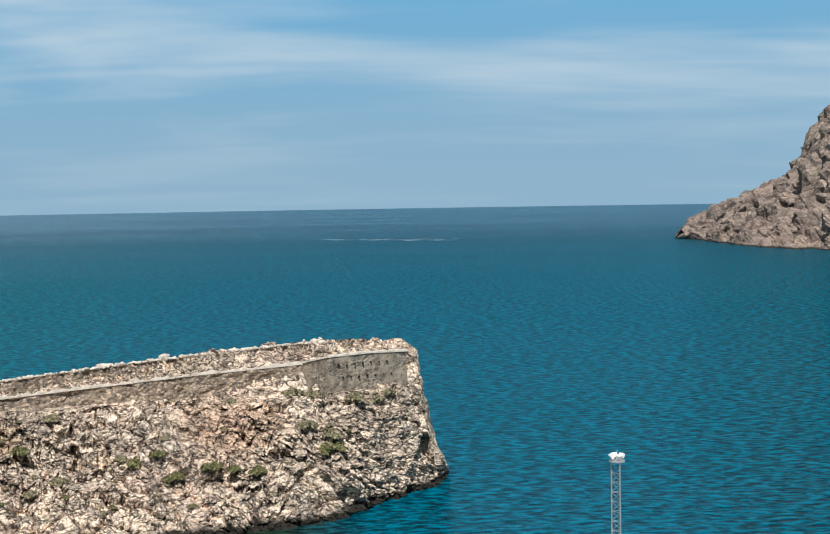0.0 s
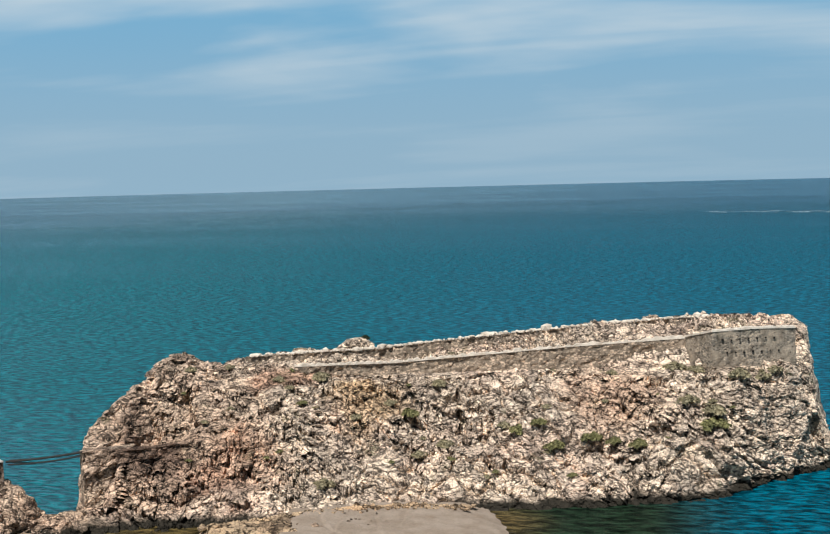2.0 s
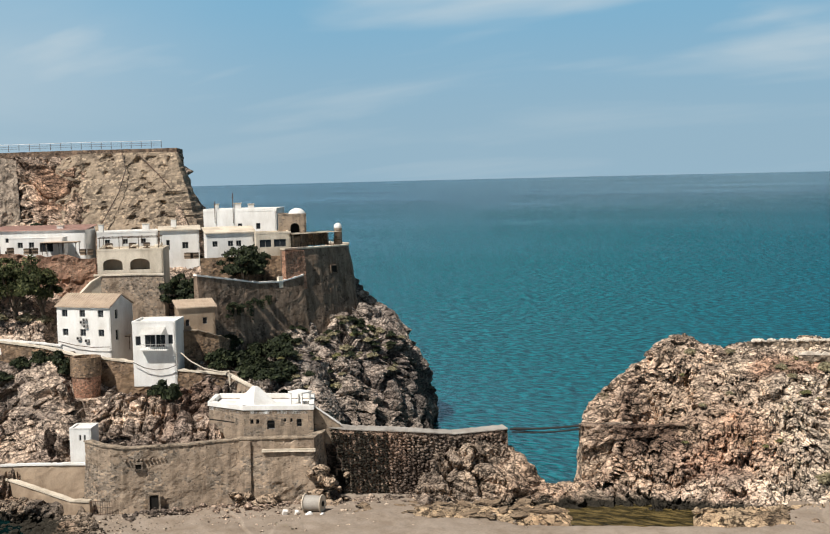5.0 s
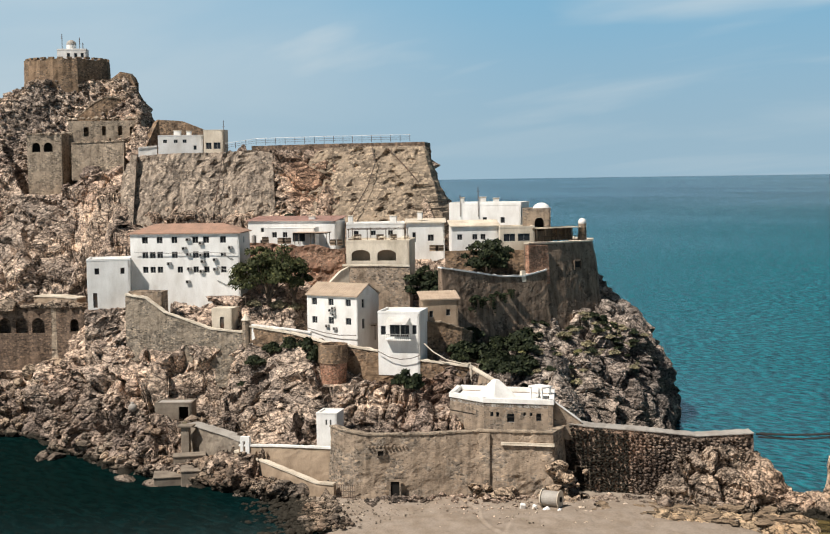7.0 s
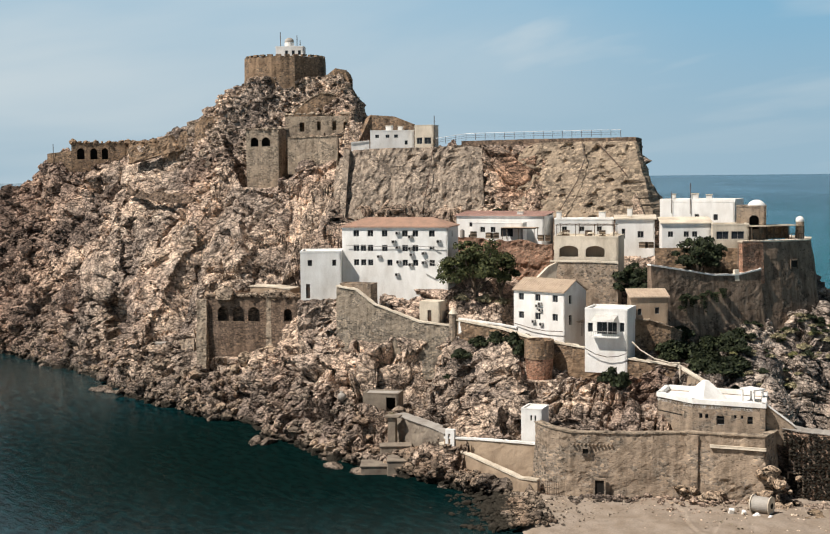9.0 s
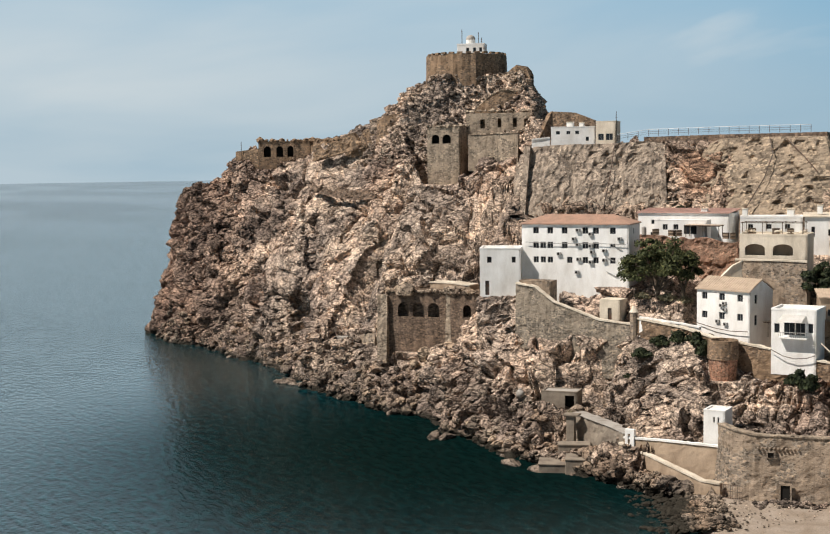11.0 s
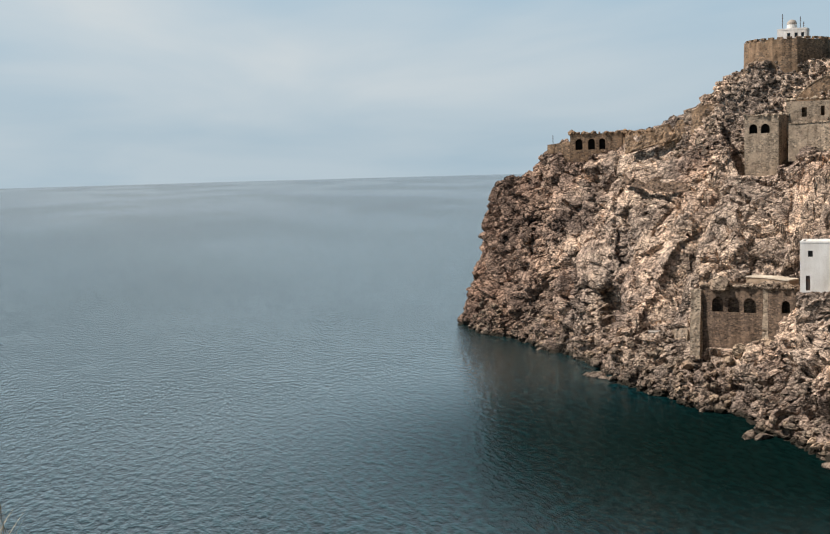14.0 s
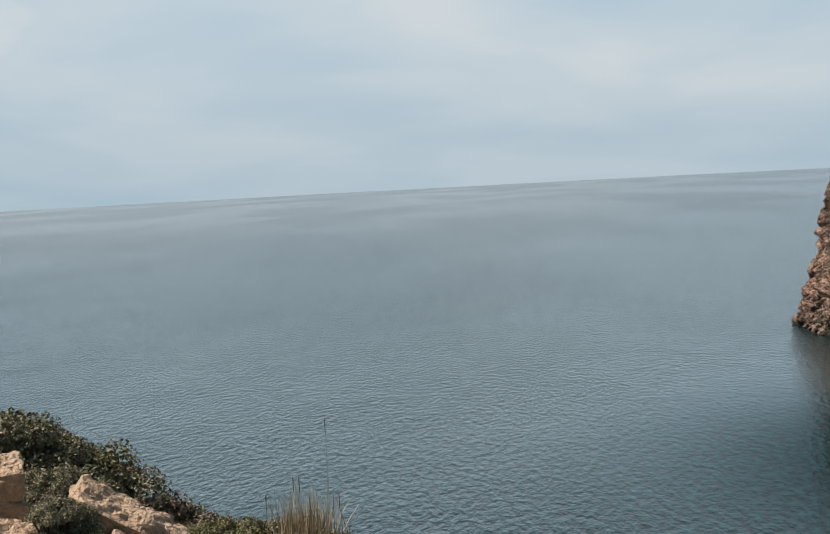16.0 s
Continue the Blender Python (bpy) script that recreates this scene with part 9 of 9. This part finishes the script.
# ---- scrub and rocks on the near shoulder of the hill ----
def near_shoulder():
    rng = random.Random(77)
    warm = plain("near_rock", (0.62, 0.46, 0.32), 0.95, 0.45, 6.0, 0.8, stain=(0.42, 0.28, 0.18))

    def ledge(size, seed):
        """A weathered bed of rock: rounded edges, pitted faces, steps along the bedding."""
        bm = bmesh.new()
        bmesh.ops.create_cube(bm, size=2.0)
        bmesh.ops.subdivide_edges(bm, edges=bm.edges, cuts=15, use_grid_fill=True)
        co = np.array([v.co for v in bm.verts])
        round_off = co / (np.abs(co) ** 14).sum(1, keepdims=True) ** (1 / 14.0)
        real = round_off * size
        step = 0.5 * np.floor(real[:, 2] / 0.055 + 0.8 * fractal(real * 4.0, 2, seed + 5)) % 2
        push = 0.034 * fractal(real * 5.0, 4, seed, 0.6) - 0.03 * np.abs(fractal(real * 9.0, 3, seed + 9)) + 0.018 * step
        real = real + round_off / np.linalg.norm(round_off, axis=1, keepdims=True) * push[:, None]
        for v, c in zip(bm.verts, real):
            v.co = c
        return bm

    for az, d, z, size, tip, roll in ((115.1, 7.25, 50.40, (0.21, 0.2, 0.17), 6, 4), (114.9, 7.1, 50.12, (0.22, 0.2, 0.10), 4, 6), (113.7, 6.75, 50.03, (0.21, 0.2, 0.24), 14, 8), (108.9, 6.6, 50.33, (0.31, 0.16, 0.045), 33, 16), (109.7, 6.35, 50.22, (0.24, 0.12, 0.045), 35, 12), (108.1, 6.3, 50.13, (0.26, 0.14, 0.05), 33, 14), (110.0, 6.0, 50.14, (0.20, 0.12, 0.045), 36, 12), (108.6, 6.0, 49.98, (0.26, 0.12, 0.05), 32, 10)):
        p = at(az, d, z)
        ob = part("outcrop", ledge(size, int(az * 10)), warm)
        ob.matrix_world = pose(*p, roll, tip, az)
        tagged(ob, "warm tan rock ledge half hidden by scrub", "rock", "near rocks on the shoulder")
    kinds = {
        "green": shrub_mesh("crown", 0.5, 0.5, 18, 0.026, 420, foliage("near_green_leaves", (0.13, 0.14, 0.06), (0.40, 0.37, 0.22)), 31),
        "dark": shrub_mesh("crown", 0.5, 0.55, 18, 0.026, 420, foliage("near_dark_leaves", (0.12, 0.125, 0.07), (0.50, 0.45, 0.33)), 32),
        "twig": shrub_mesh("crown", 0.5, 0.5, 14, 0.024, 340, foliage("dry_twigs", (0.21, 0.165, 0.125), (0.44, 0.35, 0.265)), 33),
    }
    words = {"green": "small-leaved green scrub on the hill shoulder", "dark": "dark green scrub with pale leaf edges", "twig": "dry brown twiggy scrub"}
    crest = lambda az: float(np.interp(az, [99.4, 99.9, 101.6, 105.4, 107.0, 109.8, 112.2, 114.0, 117.0], [49.30, 49.48, 49.62, 49.66, 49.70, 50.06, 50.38, 50.48, 50.60]))
    rows = []
    az = 99.7
    while az < 117:
        kind = "twig" if 106.6 < az < 112.2 and rng.random() < 0.85 else rng.choice(("dark", "green", "dark")) if az > 106.6 else rng.choice(("green", "green", "dark"))
        s = rng.uniform(0.8, 1.05) if 107.0 < az < 111.5 else rng.uniform(0.65, 0.9) if az > 106 else rng.uniform(0.42, 0.6)
        rows.append((kind, az, 9.6 + rng.uniform(-0.2, 0.3) if az > 106 else 9.2, crest(az) - 0.52 * s, s))
        az += rng.uniform(0.75, 1.15)
    for az in (112.0, 112.6, 113.2, 111.6, 112.3, 113.0, 111.0, 113.6, 111.3, 112.5, 110.8, 113.3):
        s = rng.uniform(0.35, 0.5)
        rows.append(("twig" if az < 112.2 else "dark", az + rng.uniform(-0.2, 0.2), rng.uniform(7.7, 8.7), crest(az) - 0.12 - rng.uniform(0.2, 0.45), s))
    for k in range(16):
        az = rng.uniform(100.2, 107.0)
        rows.append((rng.choice(("green", "dark", "green")), az, rng.uniform(8.5, 9.1), crest(az) - rng.uniform(0.36, 0.5), rng.uniform(0.36, 0.5)))
    for az, d, z, s in ((109.6, 9.0, 49.6, 0.7), (108.0, 9.0, 49.45, 0.55), (110.6, 8.9, 49.75, 0.7), (111.6, 9.1, 49.85, 0.7)):
        rows.append(("twig" if az < 111.2 else "dark", az, d, z, s))
    # low scrub fills the cleft between the blocks and the sloping beds
    for k in range(22):
        az = rng.uniform(110.7, 112.5)
        d = rng.uniform(6.0, 6.6)
        low = np.interp(az, [110.6, 113.1], [0.235, 0.185]) + 0.075 * rng.random()
        rows.append((rng.choice(("dark", "dark", "green")), az, d, 52 - d * low - 0.17, rng.uniform(0.20, 0.28)))
    for kind, az, d, z, s in rows:
        p = at(az, d, z)
        ob = thing("scrub", words[kind], "shrub", pose(*p, 0, 0, rng.uniform(0, 360)) @ Matrix.Diagonal((s, s, s * rng.uniform(0.8, 1.05), 1)), group="scrub on the shoulder")
        for name, me in zip(("crown", "stem"), kinds[kind]):
            o = new(name, me)
            o.parent = ob
    # tuft of dry grass and single stalks against the sea
    base = at(101.2, 9.0, 49.36)
    ob = thing("grass_tuft", "tuft of dry pale grass on the shoulder", "grass", Matrix.Translation(base))
    bm = bmesh.new()
    for k in range(420):
        a, lean = rng.uniform(0, 6.28), abs(rng.gauss(0, 0.30))
        h = rng.uniform(0.22, 0.52)
        r0 = Vector((rng.gauss(0, 0.11), rng.gauss(0, 0.11), 0))
        tip = r0 + Vector((math.cos(a) * h * lean, math.sin(a) * h * lean, h * (1 - 0.3 * lean)))
        mid = r0.lerp(tip, 0.5) + Vector((0, 0, 0.05 * h))
        w = Vector((-math.sin(a), math.cos(a), 0)) * 0.0035
        v = [bm.verts.new(c) for c in (r0 - w, r0 + w, mid + w * 0.8, mid - w * 0.8)]
        bm.faces.new(v)
        bm.faces.new((v[3], v[2], bm.verts.new(tip)))
    tagged(part("dry_grass", bm, LEAF_DRY, ob), kind="stuff")
    for az, d, z, h, lean in ((100.13, 9.0, 49.3, 1.02, 0.0), (101.75, 9.0, 49.3, 0.62, 0.05), (101.2, 9.1, 49.3, 0.6, -0.08), (100.7, 8.9, 49.3, 0.5, 0.16), (102.2, 9.0, 49.3, 0.5, -0.12)):
        p = at(az, d, z)
        ob = thing("grass_stalk", "single thin dry stalk with a seed head", "grass stalk", Matrix.Translation(p), group="dry stalks")
        side = at(az - 90, 1) * lean
        part("stem", tube(bmesh.new(), [Vector((0, 0, -0.1)), side * 0.3 + Vector((0, 0, h * 0.5)), side + Vector((0, 0, h))], 0.0013, 4), LEAF_DRY, ob)
        part("seed_head", rod(bmesh.new(), side + Vector((0, 0, h - 0.11)), side + Vector((0, 0, h)), 0.003, 5), BARK, ob)


near_shoulder()

# ---- stones of the causeway wall ----
def causeway_stones():
    rng = np.random.RandomState(44)
    ob = tagged(new("causeway_facing"), "rough dark boulder facing of the causeway wall", "stone facing")
    line = [(43.2, 197.3, 12.0), (42.5, 197, 11.6), (39.4, 196.5, 11.0), (37.6, 198, 10.2), (36.2, 199, 10.4), (35.3, 199.9, 10.5)]
    az = np.array([l[0] for l in line])[::-1]
    dd = np.array([l[1] for l in line])[::-1]
    tt = np.array([l[2] for l in line])[::-1]
    meshes = [stone_mesh("stone", 80 + k, CAUSEWAY_STONE, 1, 0.75) for k in range(6)]
    made, loose = 0, bmesh.new()
    b = 43.1
    while b > 35.4:
        d, top = float(np.interp(b, az, dd)), float(np.interp(b, az, tt))
        z = 0.9 + rng.uniform(0, 0.3)
        while z < top - 0.3:
            s = rng.uniform(0.26, 0.46)
            p = at(b + rng.uniform(-0.06, 0.06), d - 0.05 * (top - z) - 0.30, z)
            m = pose(*p, rng.uniform(-20, 20), rng.uniform(-20, 20), rng.uniform(0, 360)) @ Matrix.Diagonal((s * rng.uniform(1.0, 1.6), s, s * rng.uniform(0.8, 1.1), 1))
            me = meshes[rng.randint(len(meshes))]
            if made < 300:
                o = new("stone", me)
                o.parent = ob
                o.matrix_world = m
                made += 1
            else:
                n0 = len(loose.verts)
                loose.from_mesh(me)
                loose.verts.ensure_lookup_table()
                for v in loose.verts[n0:]:
                    v.co = m @ v.co
            z += s * 1.25
        b -= rng.uniform(0.17, 0.24)
    tagged(part("rubble_fill", loose, CAUSEWAY_STONE, ob), kind="stuff")


causeway_stones()
